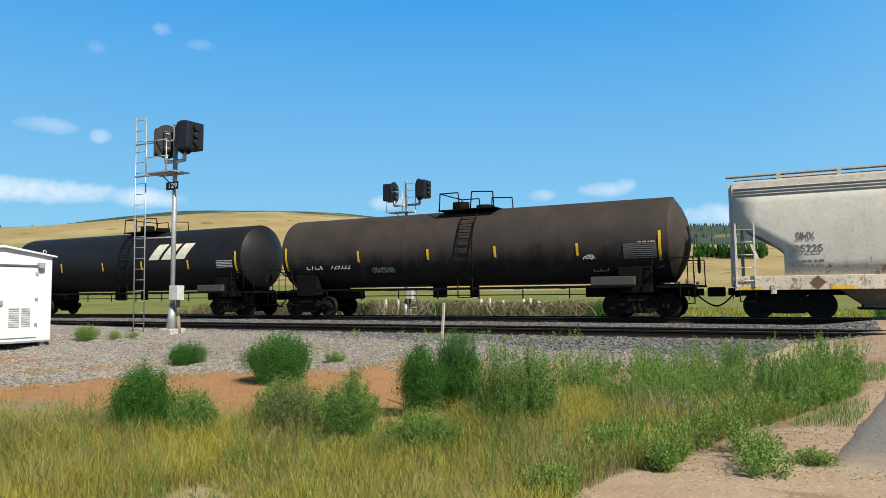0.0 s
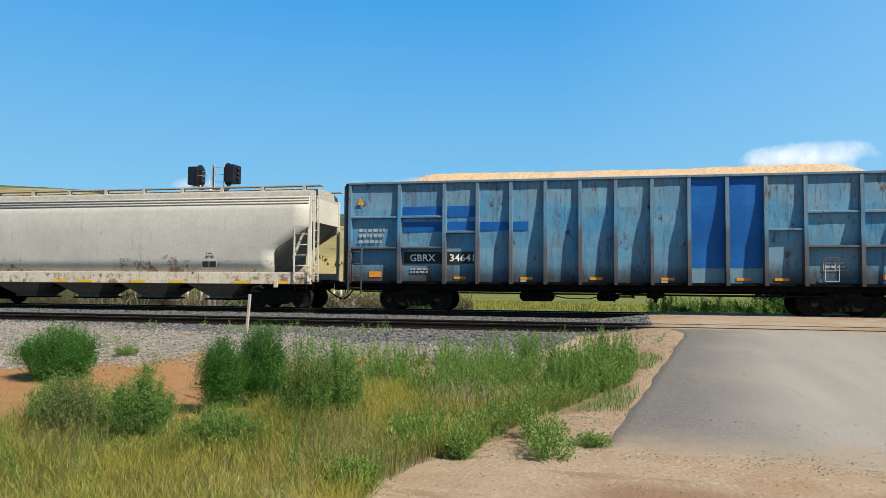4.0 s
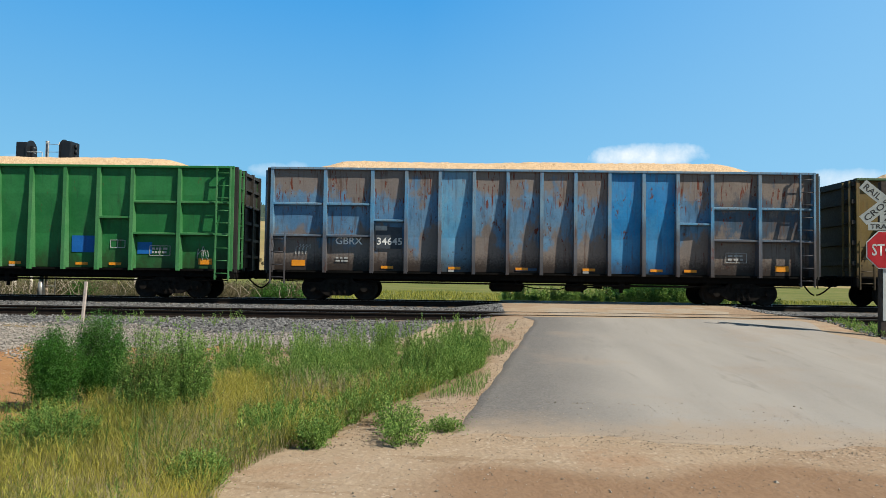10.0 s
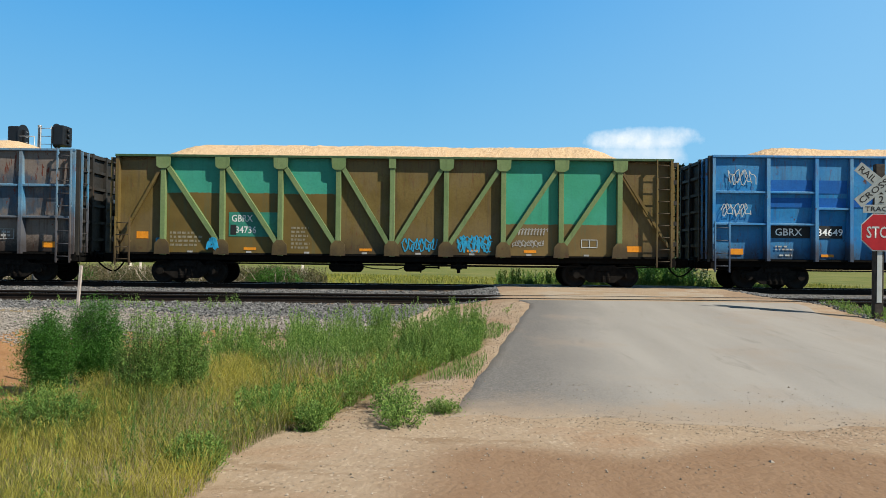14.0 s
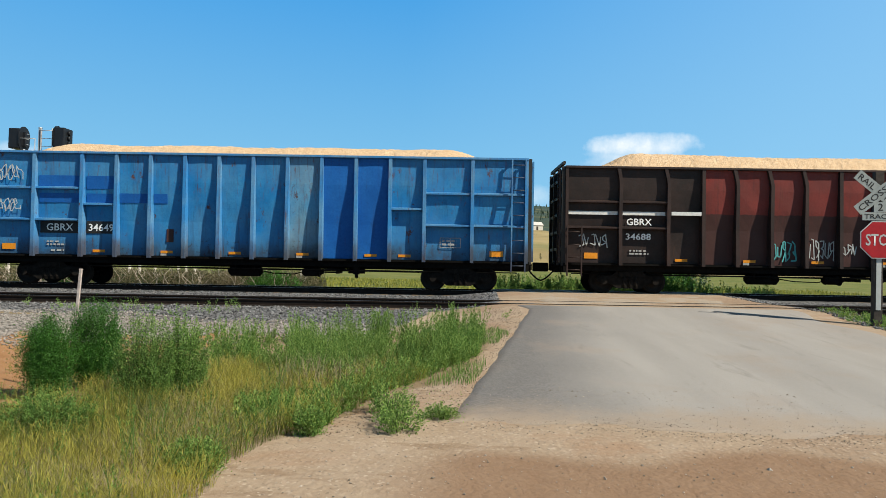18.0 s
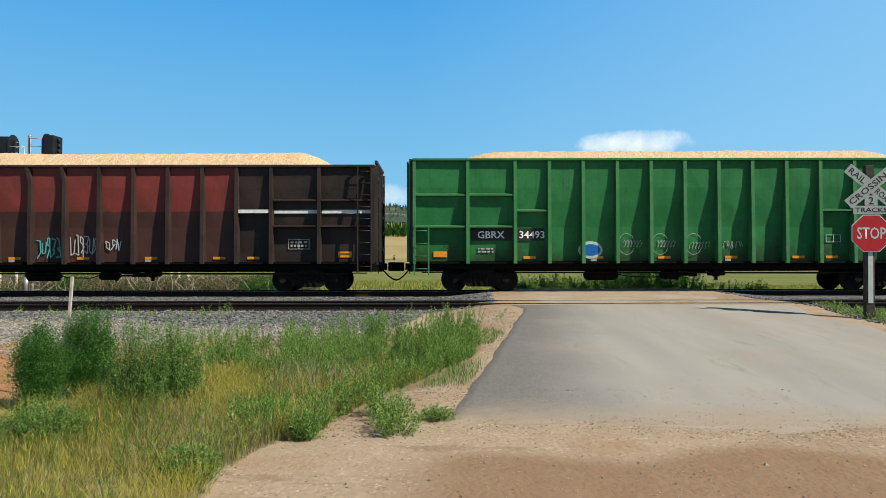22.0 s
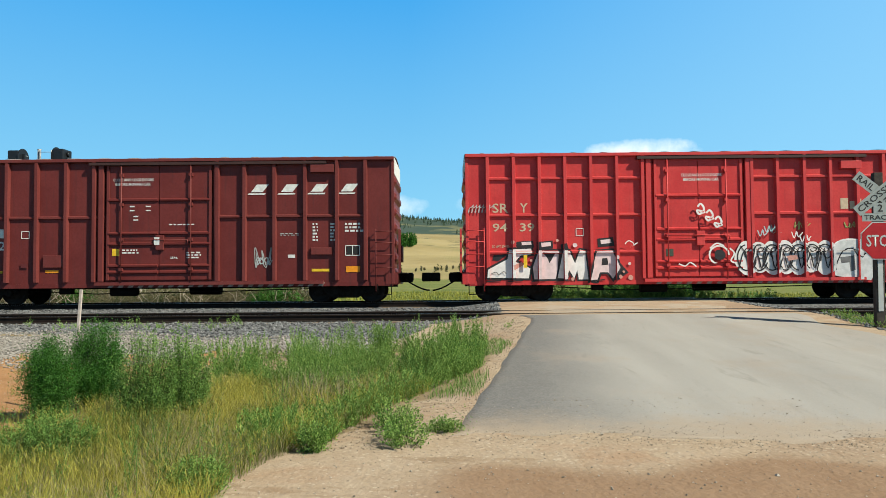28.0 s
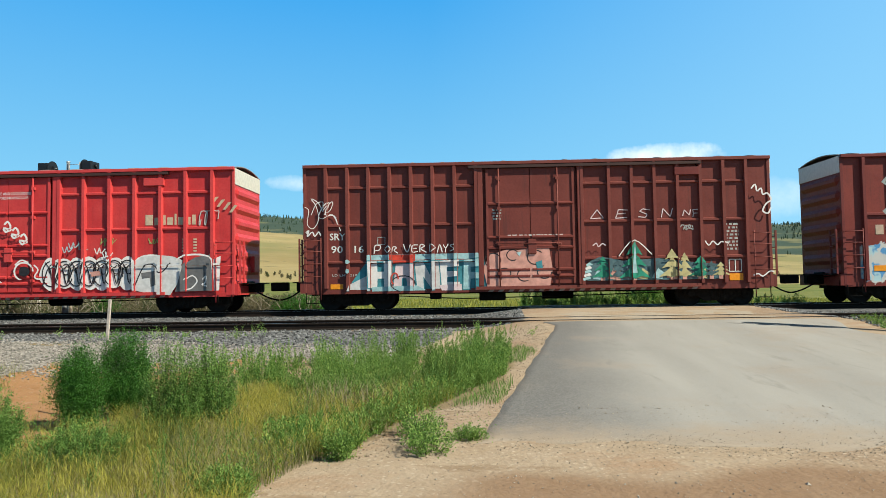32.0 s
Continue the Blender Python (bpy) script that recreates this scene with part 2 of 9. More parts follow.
        foot = M.step(M.math("ADD", M.axis(2), M.math("MULTIPLY", M.math("SUBTRACT", fine, 0.5), 0.5)), 1.75, 1.15, 0.0, 0.9)
        c = M.mix(M.math("MULTIPLY", foot, min(1.0, 1.3 * runs)), c, (0.026, 0.018, 0.015))
    if specks:
        zlo, zhi = specks
        near = M.step(M.axis(2), zhi, zlo, 0.0, 0.22)
        spot = M.step(M.math("ADD", M.math("ADD", M.math("MULTIPLY", M.noise(3.2, 6, 0.8, p), 0.75), M.math("MULTIPLY", M.noise(0.5, 3, 0.6, p), 0.35)), near), 0.80, 0.86)
        c = M.mix(M.math("MULTIPLY", spot, 0.8), c, M.mix(fine, (0.10, 0.042, 0.02), (0.36, 0.17, 0.075)))
    for x0, x1, z0, z1, fa, fb, line, size in tags:
        x, z = M.axis(0), M.axis(2)
        wav = M.math("MULTIPLY", M.math("SUBTRACT", M.noise(2.2 / size, 3, 0.5), 0.5), 0.9 * size)
        zz = M.math("ADD", z, M.math("MULTIPLY", wav, 1.25))
        inside = M.math("MULTIPLY", M.math("MULTIPLY", M.step(x, x0, x0 + 0.08), M.step(x, x1, x1 - 0.08)),
                        M.math("MULTIPLY", M.step(zz, z0, z0 + 0.05), M.step(zz, z1, z1 - 0.05)))
        v = M.t.nodes.new("ShaderNodeVectorMath")
        v.operation = "MULTIPLY_ADD"
        M.put(v.inputs[0], M.pos())
        v.inputs[1].default_value = (1.0, 0.0, 0.62)
        w = M.t.nodes.new("ShaderNodeCombineXYZ")
        M.put(w.inputs[0], wav)
        M.put(v.inputs[2], w.outputs[0])
        edge = M.cells(1.0 / size, "Distance", v.outputs[0], "DISTANCE_TO_EDGE")
        tone = M.mix(M.step(M.noise(1.6 / size, 2, 0.5, v.outputs[0]), 0.44, 0.56), fa, fb)
        tone = M.mix(M.step(edge, 0.11, 0.07), tone, line)
        c = M.mix(M.math("MULTIPLY", inside, 0.92), c, tone)
    r = M.math("ADD", M.math("MULTIPLY", rusty, 0.25), M.step(fine, 0.2, 0.8, rough - 0.1, rough + 0.1))
    h = M.math("ADD", M.math("MULTIPLY", M.noise(2.2, 3, 0.5, p), 1.0), M.math("MULTIPLY", fine, 0.15))
    return M.done(c, r, h, 0.35, 0.03)


def foliage(name, dark, light, dry=None, thick=0.3, dull=None):
    M = Mat(name, 0.6, 0.0, 0.2)
    r = M.island()
    c = M.mix(M.step(r, 0.0, 1.0), dark, light)
    c = M.mix(M.step(M.noise(1.3, 3), 0.35, 0.65, 0.0, 0.5), c, tuple(0.6 * v for v in light))
    if dry:
        c = M.mix(M.step(M.math("ADD", M.noise(0.8, 3), M.math("MULTIPLY", r, 0.35)), 0.50, 0.74), c, dry)
    if dull:
        c = M.mix(M.step(M.math("ADD", M.noise(1.1, 4, 0.6, M.stretch(1.0, 1.0, 0.3)), M.math("MULTIPLY", r, 0.25)), 0.66, 0.78), c, dull)
        c = M.mix(M.step(M.noise(2.1, 3, 0.6), 0.50, 0.62, 0.0, 0.7), c, dark)
    tr = M.t.nodes.new("ShaderNodeBsdfTranslucent")
    M.put(tr.inputs["Color"], c)
    mx = M.t.nodes.new("ShaderNodeMixShader")
    mx.inputs[0].default_value = thick
    m = M.done(c)
    M.put(mx.inputs[1], M.b.outputs[0])
    M.put(mx.inputs[2], tr.outputs[0])
    M.put(M.t.nodes["Material Output"].inputs["Surface"], mx.outputs[0])
    return m


# -- ground: zone weights are stored on the sheet, the edges are broken up by noise
def ground_material():
    M = Mat("ground_cover", 0.95, 0.0, 0.15)
    n1, n2, n3 = M.noise(0.35, 4, 0.6), M.noise(3.0, 5, 0.65), M.noise(22.0, 5, 0.7)
    peb = M.cells(17.0, "Color")
    pd = M.cells(17.0)
    small = M.cells(42.0, "Color")
    gray = M.t.nodes.new("ShaderNodeRGBToBW")
    M.put(gray.inputs[0], peb)
    gsm = M.t.nodes.new("ShaderNodeRGBToBW")
    M.put(gsm.inputs[0], small)
    pv, sv = gray.outputs[0], gsm.outputs[0]
    soil = M.mix(n2, (0.21, 0.155, 0.095), (0.35, 0.265, 0.17))
    soil = M.mix(M.step(n1, 0.4, 0.6, 0.0, 0.6), soil, (0.24, 0.19, 0.10))
    ballast = M.mix(M.step(pv, 0.1, 0.9), (0.048, 0.049, 0.052), (0.215, 0.216, 0.22))
    pale = M.mix(M.step(pv, 0.1, 0.9), (0.15, 0.138, 0.125), (0.38, 0.35, 0.315))
    pale = M.mix(M.step(n2, 0.55, 0.75, 0.0, 0.5), pale, (0.36, 0.31, 0.25))
    clay = M.mix(n2, (0.27, 0.135, 0.055), (0.44, 0.25, 0.125))
    clay = M.mix(M.step(sv, 0.82, 0.9, 0.0, 0.6), clay, (0.46, 0.40, 0.33))
    tan = M.mix(n2, (0.305, 0.22, 0.145), (0.465, 0.375, 0.285))
    rut = M.noise(1.0, 5, 0.65, M.stretch(0.9, 2.6, 1.0), 0.4)
    tan = M.mix(M.step(rut, 0.56, 0.68, 0.0, 0.6), tan, (0.245, 0.165, 0.105))
    tan = M.mix(M.step(n1, 0.5, 0.62, 0.0, 0.75), tan, (0.30, 0.21, 0.145))
    tan = M.mix(M.step(sv, 0.80, 0.90, 0.0, 0.6), tan, (0.54, 0.46, 0.37))
    tan = M.mix(M.step(sv, 0.12, 0.06, 0.0, 0.5), tan, (0.15, 0.125, 0.10))
    crust = M.noise(7.0, 5, 0.7)
    tan = M.mix(M.step(crust, 0.56, 0.70, 0.0, 0.45), tan, (0.53, 0.43, 0.32))
    red = M.noise(0.55, 5, 0.6, M.stretch(1.0, 1.7, 1.0), 0.6)
    tan = M.mix(M.step(red, 0.52, 0.66, 0.0, 0.55), tan, (0.34, 0.21, 0.13))
    damp = M.mix(n2, (0.22, 0.133, 0.08), (0.325, 0.222, 0.148))
    dust = M.mix(n3, (0.33, 0.275, 0.215), (0.47, 0.40, 0.325))
    lawn = M.mix(M.step(M.noise(0.12, 5, 0.65), 0.3, 0.7), (0.115, 0.15, 0.032), (0.205, 0.21, 0.062))
    lawn = M.mix(M.step(n2, 0.5, 0.75, 0.0, 0.6), lawn, (0.25, 0.20, 0.095))
    gold = M.mix(M.step(M.noise(0.02, 6, 0.65), 0.35, 0.65), (0.29, 0.225, 0.10), (0.40, 0.32, 0.155))
    gold = M.mix(M.step(M.noise(0.011, 4, 0.6), 0.5, 0.62, 0.0, 0.8), gold, (0.22, 0.21, 0.085))
    gold = M.mix(M.step(M.noise(0.06, 5, 0.7), 0.60, 0.66, 0.0, 0.75), gold, (0.075, 0.085, 0.04))
    wood = M.mix(M.noise(0.03, 6, 0.75), (0.028, 0.052, 0.042), (0.075, 0.105, 0.075))
    wood = M.mix(M.step(M.noise(0.012, 4, 0.6), 0.55, 0.65, 0.0, 0.75), wood, (0.21, 0.20, 0.10))
    frac = M.math("MULTIPLY", M.math("SUBTRACT", n2, 0.5), 0.9)
    c = soil
    for name, tone, wobble in (("lawn", lawn, frac), ("gold", gold, frac), ("wood", wood, frac), ("tan", tan, frac), ("damp", damp, frac), ("dust", dust, frac), ("clay", clay, frac), ("pale", pale, frac), ("ballast", ballast, frac)):
        lo, hi = (0.05, 0.95) if name == "damp" else (0.36, 0.64) if name in ("tan", "clay", "pale") else (0.42, 0.58)
        c = M.mix(M.step(M.math("ADD", M.attr(name), wobble), lo, hi), c, tone)
    h = M.math("ADD", M.math("MULTIPLY", pd, -0.5), M.math("ADD", n3, M.math("MULTIPLY", n2, 1.1)))
    return M.done(c, 0.95, h, 0.42, 0.03)


def asphalt_material():
    M = Mat("dusty_asphalt", 0.9, 0.0, 0.25)
    n1 = M.noise(0.5, 5, 0.6)
    lane = M.noise(0.6, 4, 0.55, M.stretch(1.6, 0.22, 1.0))
    fine = M.noise(45.0, 4, 0.7)
    agg = M.cells(70.0, "Color")
    g = M.t.nodes.new("ShaderNodeRGBToBW")
    M.put(g.inputs[0], agg)
    c = M.mix(M.step(g.outputs[0], 0.1, 0.9), (0.13, 0.125, 0.122), (0.21, 0.20, 0.195))
    across = M.math("SUBTRACT", M.axis(0), M.math("MULTIPLY", M.axis(1), 0.127))
    worn = M.step(M.math("ADD", across, M.math("MULTIPLY", M.math("SUBTRACT", n1, 0.5), 1.1)), -0.65, 1.25)
    dust = M.math("MULTIPLY", worn, M.step(lane, 0.25, 0.7, 0.66, 0.97))
    c = M.mix(dust, c, M.mix(fine, (0.345, 0.325, 0.30), (0.42, 0.398, 0.372)))
    c = M.mix(M.math("MULTIPLY", M.step(n1, 0.52, 0.68), 0.35), c, (0.33, 0.26, 0.205))
    drag = M.noise(1.0, 6, 0.7, M.stretch(2.6, 0.5, 1.0), 0.8)
    c = M.mix(M.step(drag, 0.56, 0.70, 0.0, 0.42), c, (0.20, 0.185, 0.17))
    c = M.mix(M.step(M.noise(2.3, 6, 0.75), 0.60, 0.72, 0.0, 0.35), c, (0.46, 0.425, 0.37))
    right = M.step(across, 4.2, 6.5)
    c = M.mix(M.math("MULTIPLY", right, M.step(lane, 0.3, 0.6, 0.15, 0.6)), c, (0.31, 0.27, 0.235))
    front = M.step(M.math("ADD", M.axis(1), M.math("MULTIPLY", M.math("SUBTRACT", M.noise(1.6, 5, 0.7), 0.5), 1.6)), 7.9, 6.7)
    c = M.mix(M.math("MULTIPLY", front, 0.85), c, M.mix(fine, (0.30, 0.235, 0.175), (0.42, 0.335, 0.255)))
    c = M.mix(M.step(M.noise(9.0, 5, 0.7), 0.68, 0.74, 0.0, 0.5), c, (0.17, 0.15, 0.135))
    return M.done(c, M.step(fine, 0.2, 0.8, 0.82, 0.98), M.math("ADD", fine, M.math("MULTIPLY", g.outputs[0], 0.5)), 0.35, 0.01)


def chips_material():
    M = Mat("wood_chips", 0.85)
    a = M.cells(34.0, "Color")
    g = M.t.nodes.new("ShaderNodeRGBToBW")
    M.put(g.inputs[0], a)
    n = M.noise(2.0, 4, 0.6)
    c = M.mix(M.step(g.outputs[0], 0.15, 0.85), (0.52, 0.36, 0.215), (0.74, 0.55, 0.36))
    c = M.mix(M.step(n, 0.4, 0.7, 0.0, 0.35), c, (0.62, 0.42, 0.24))
    return M.done(c, 0.9, M.cells(34.0), 0.5, 0.03)


GROUND = ground_material()
ASPHALT = asphalt_material()
CHIPS = chips_material()
# near-black tones, mostly for running gear and underframes
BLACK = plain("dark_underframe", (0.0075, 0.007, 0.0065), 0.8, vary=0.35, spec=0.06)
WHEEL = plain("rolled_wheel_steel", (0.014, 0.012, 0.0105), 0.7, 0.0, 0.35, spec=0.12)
TRUCK = plain("dark_cast_steel", (0.013, 0.011, 0.0095), 0.88, vary=0.5, spec=0.08)
RAIL = plain("rusty_rail_web", (0.020, 0.0145, 0.012), 0.85, vary=0.3, spec=0.1)
RAILTOP = plain("worn_rail_head", (0.34, 0.33, 0.33), 0.32, 0.9, 0.1)
TIE = plain("creosoted_tie", (0.16, 0.115, 0.08), 0.9, vary=0.4, scale=14)
GALV = plain("galvanised_steel", (0.50, 0.51, 0.52), 0.45, 0.5, 0.1)
SIGNAL_BLACK = plain("signal_black", (0.012, 0.014, 0.018), 0.5, vary=0.2)
CONCRETE = plain("concrete", (0.46, 0.44, 0.41), 0.9, vary=0.2)
WHITE_BOX = plain("white_enamel", (0.80, 0.81, 0.82), 0.45, vary=0.04)
DECAL = plain("white_decal", (0.98, 0.98, 0.96), 0.5, vary=0.04)
WHITE = plain("white_lettering", (0.72, 0.72, 0.70), 0.6, vary=0.12)
GREY_LETTER = plain("faded_lettering", (0.40, 0.40, 0.39), 0.7, vary=0.2)
DARK_LETTER = plain("black_lettering", (0.02, 0.02, 0.02), 0.6)
AMBER = plain("amber_reflective_tape", (0.80, 0.29, 0.015), 0.4, vary=0.12)
YELLOW = plain("yellow_reflective_tape", (0.80, 0.50, 0.03), 0.4, vary=0.12)
# greyer white for the crossbuck boards and the plates below them
CROSS_WHITE = plain("grey_sign_white", (0.33, 0.36, 0.35), 0.6, vary=0.12)
SIGN_WHITE = plain("reflective_white", (0.50, 0.52, 0.51), 0.45, vary=0.06)
STOP_RED = plain("reflective_red", (0.42, 0.012, 0.018), 0.42, vary=0.1)
POST_WOOD = plain("dark_timber", (0.055, 0.045, 0.038), 0.9, vary=0.35)
POST_PALE = plain("weathered_post", (0.52, 0.44, 0.40), 0.85, vary=0.25, scale=20)
FENCE = plain("bleached_fence_wood", (0.55, 0.51, 0.45), 0.9, vary=0.25)
BARK = plain("pine_bark", (0.09, 0.065, 0.045), 0.95, vary=0.4)
BUSH = foliage("bush_leaf", (0.02, 0.082, 0.012), (0.085, 0.245, 0.034), None, 0.24)
WEED = foliage("weed_leaf", (0.075, 0.20, 0.034), (0.38, 0.56, 0.14), None, 0.45)
FEATHER = foliage("feathery_leaf", (0.06, 0.16, 0.028), (0.28, 0.46, 0.11), None, 0.4)
SAGE = foliage("sage_leaf", (0.115, 0.20, 0.055), (0.19, 0.285, 0.095), (0.28, 0.28, 0.11), 0.34)
GRASS = foliage("grass_blade", (0.055, 0.11, 0.016), (0.215, 0.285, 0.05), (0.40, 0.385, 0.07), 0.3)
MEADOW = foliage("meadow_blade", (0.115, 0.16, 0.030), (0.26, 0.31, 0.058), (0.52, 0.47, 0.09), 0.45, (0.36, 0.33, 0.18))
DRY = foliage("dry_stalk", (0.26, 0.22, 0.12), (0.42, 0.36, 0.22), None, 0.2)
NEEDLE = foliage("pine_needle", (0.018, 0.04, 0.022), (0.04, 0.075, 0.035), None, 0.1)
STEM = plain("green_stem", (0.055, 0.085, 0.025), 0.8, vary=0.3)
TWIG = plain("bleached_twig", (0.42, 0.37, 0.31), 0.9, vary=0.25)
SCRUB = foliage("scrub_leaf", (0.04, 0.07, 0.024), (0.13, 0.165, 0.06), (0.20, 0.17, 0.10), 0.25)


# ---- mesh tools ----
class Build:
    """Collects vertices and faces of one mesh."""

    def __init__(self):
        self.v, self.f, self.smooth = [], [], []

    def add(self, verts, faces, smooth=False):
        o = len(self.v)
        self.v += [tuple(p) for p in verts]
        self.f += [tuple(i + o for i in f) for f in faces]
        self.smooth += [smooth] * len(faces)
        return self

    def box(self, x0, x1, y0, y1, z0, z1, cut=0.0):
        """A block; cut: chamfer of its edges."""
        if cut <= 0:
            v = [(x, y, z) for x in (x0, x1) for y in (y0, y1) for z in (z0, z1)]
            return self.add(v, [(0, 1, 3, 2), (4, 6, 7, 5), (0, 4, 5, 1), (2, 3, 7, 6), (0, 2, 6, 4), (1, 5, 7, 3)])
        bm = bmesh.new()
        bmesh.ops.create_cube(bm, size=1.0)
        for q in bm.verts:
            q.co = ((x0 + x1) / 2 + q.co.x * (x1 - x0), (y0 + y1) / 2 + q.co.y * (y1 - y0), (z0 + z1) / 2 + q.co.z * (z1 - z0))
        bmesh.ops.bevel(bm, geom=bm.edges[:], offset=cut, segments=2, affect="EDGES", profile=0.6)
        bm.verts.index_update()
        self.add([q.co for q in bm.verts], [[q.index for q in f.verts] for f in bm.faces])
        bm.free()
        return self

    def tube(self, a, b, r, n=8, r2=None, caps=True):
        a, b = Vector(a), Vector(b)
        q = (b - a).to_track_quat("Z", "Y")
        r2 = r if r2 is None else r2
        ring = [(math.cos(2 * math.pi * i / n), math.sin(2 * math.pi * i / n)) for i in range(n)]
        v = [a + q @ Vector((c * r, s * r, 0)) for c, s in ring] + [b + q @ Vector((c * r2, s * r2, 0)) for c, s in ring]
        self.add(v, [(i, (i + 1) % n, n + (i + 1) % n, n + i) for i in range(n)], True)
        if caps:
            o = len(self.v) - 2 * n
            self.f += [tuple(o + i for i in reversed(range(n))), tuple(o + n + i for i in range(n))]
            self.smooth += [False, False]
        return self

    def path(self, points, r, n=6):
        for a, b in zip(points[:-1], points[1:]):
            self.tube(a, b, r, n)
        return self

    def beam(self, a, b, w, d):
        """A flat bar from a to b, in the plane y = const, w wide, d deep in y."""
        a, b = Vector(a), Vector(b)
        way = (b - a).normalized()
        side = way.cross(Vector((0, 1, 0))).normalized() * (w / 2)
        dep = Vector((0, d / 2, 0))
        v = [p + s * side + t * dep for p in (a, b) for s in (-1, 1) for t in (-1, 1)]
        return self.add(v, [(0, 1, 3, 2), (4, 6, 7, 5), (0, 4, 5, 1), (2, 3, 7, 6), (0, 2, 6, 4), (1, 5, 7, 3)])

    def slab(self, outline, y0, y1):
        """A plate with an outline in x, z, from y0 to y1."""
        n = len(outline)
        v = [(x, y0, z) for x, z in outline] + [(x, y1, z) for x, z in outline]
        f = [tuple(range(n)), tuple(reversed(range(n, 2 * n)))] + [(i, n + i, n + (i + 1) % n, (i + 1) % n) for i in range(n)]
        return self.add(v, f)

    def loft(self, rings, closed=True, caps=True, smooth=True):
        """Rings of equal count joined one after another."""
        n = len(rings[0])
        v = [p for ring in rings for p in ring]
        f = []
        for k in range(len(rings) - 1):
            for i in range(n if closed else n - 1):
                j = (i + 1) % n
                f.append((k * n + i, k * n + j, (k + 1) * n + j, (k + 1) * n + i))
        self.add(v, f, smooth)
        if caps:
            o = len(self.v) - len(v)
            self.f += [tuple(o + i for i in reversed(range(n))), tuple(o + (len(rings) - 1) * n + i for i in range(n))]
            self.smooth += [False, False]
        return self

    def mesh(self, name):
        me = bpy.data.meshes.new(name)
        me.from_pydata(self.v, [], self.f)
        bm = bmesh.new()
        bm.from_mesh(me)
        bmesh.ops.recalc_face_normals(bm, faces=bm.faces[:])
        bm.to_mesh(me)
        bm.free()
        me.polygons.foreach_set("use_smooth", self.smooth)
        return me


def part(name, build, material, parent, label=""):
    me = build if isinstance(build, bpy.types.Mesh) else build.mesh(name)
    if not me.materials:
        me.materials.append(material)
    ob = new(name, me)
    ob.parent = parent
    if label:
        ob["label"] = label
    return ob


def thing(name, m, label, category, group="", kind=""):
    ob = new(name)
    ob.empty_display_size = 0.3
    ob.matrix_basis = m
    return tagged(ob, label, category, group, kind)


def solid(name, build, material, label, category="", group="", kind=""):
    me = build if isinstance(build, bpy.types.Mesh) else build.mesh(name)
    if not me.materials:
        me.materials.append(material)
    return tagged(new(name, me), label, category, group, kind)


def arrays_mesh(name, verts, faces, material, smooth=False):
    """A mesh from numpy arrays; faces all of one corner count."""
    me = bpy.data.meshes.new(name)
    n, k = faces.shape
    me.vertices.add(len(verts))
    me.vertices.foreach_set("co", np.ascontiguousarray(verts, np.float32).ravel())
    me.loops.add(n * k)
    me.loops.foreach_set("vertex_index", np.ascontiguousarray(faces, np.int32).ravel())
    me.polygons.add(n)
    me.polygons.foreach_set("loop_start", np.arange(0, n * k, k, dtype=np.int32))
    me.polygons.foreach_set("use_smooth", np.full(n, smooth))
    me.update(calc_edges=True)
    me.materials.append(material)
    return me


LETTERS = {}


def lettering(text, x, y, z, height, parent, material, width=None, name="lettering"):
    """Raised letters on a face that looks to -y; x, z: the lower left corner."""
    if not text:
        return None
    key = text
    if key not in LETTERS:
        cu = bpy.data.curves.new("letters", "FONT")
        cu.body, cu.size, cu.extrude, cu.resolution_u, cu.offset = text, 1.0, 0.0, 2, 0.012
        tmp = bpy.data.objects.new("letters", cu)
        scene.collection.objects.link(tmp)
        dg = bpy.context.evaluated_depsgraph_get()
        me = bpy.data.meshes.new_from_object(tmp.evaluated_get(dg))
        bpy.data.objects.remove(tmp)
        LETTERS[key] = me
    me = LETTERS[key].copy()
    co = np.empty(len(me.vertices) * 3, np.float32)
    me.vertices.foreach_get("co", co)
    co = co.reshape(-1, 3)
    lo, hi = co.min(0), co.max(0)
    s = height / (hi[1] - lo[1])
    sx = s if width is None else width / (hi[0] - lo[0])
    out = np.stack([(co[:, 0] - lo[0]) * sx + x, np.full(len(co), y), (co[:, 1] - lo[1]) * s + z], 1)
    me.vertices.foreach_set("co", out.astype(np.float32).ravel())
    me.materials.clear()
    me.materials.append(material)
    me.update()
    return part(name, me, material, parent)


# ---- the land: one sheet, from the roadside ditch over both tracks to the hills ----
def smooth01(t):
    t = np.clip(t, 0, 1)
    return t * t * (3 - 2 * t)


RAIL_A, RAIL_B = 0.645, 0.709        # rail tops of the near and the far track
YA, YB = 18.8, 25.5                  # their centre lines at x = 0
SKEW, GRADE = 0.0336, 0.0107         # the tracks bear away to the right and climb that way


def rail_share(y):
    """How far the ground follows the tracks."""
    return smooth01((y - 15.0) / 2.5) * smooth01((40 - y) / 8)


def along(x):
    return np.clip(x, -60, 60)


def on_track(x, yc, top):
    """Pose of a thing on the track whose centre passes x = 0 at yc, top."""
    return pose(x, yc + SKEW * x, top + GRADE * x, 0, -math.degrees(math.atan(GRADE)), math.degrees(math.atan(SKEW)))


def across(x, y):
    """Distance from the viewer's side, measured square to the tracks."""
    return y - SKEW * along(x) * rail_share(y)




def road_height(y):
    return np.interp(y, [-30, 4.5, 6.7, 17.0, 20.6, 23.5, 27.5, 32, 45], [0.0, 0.02, 0.09, 0.625, 0.64, 0.70, 0.70, 0.35, 0.1])


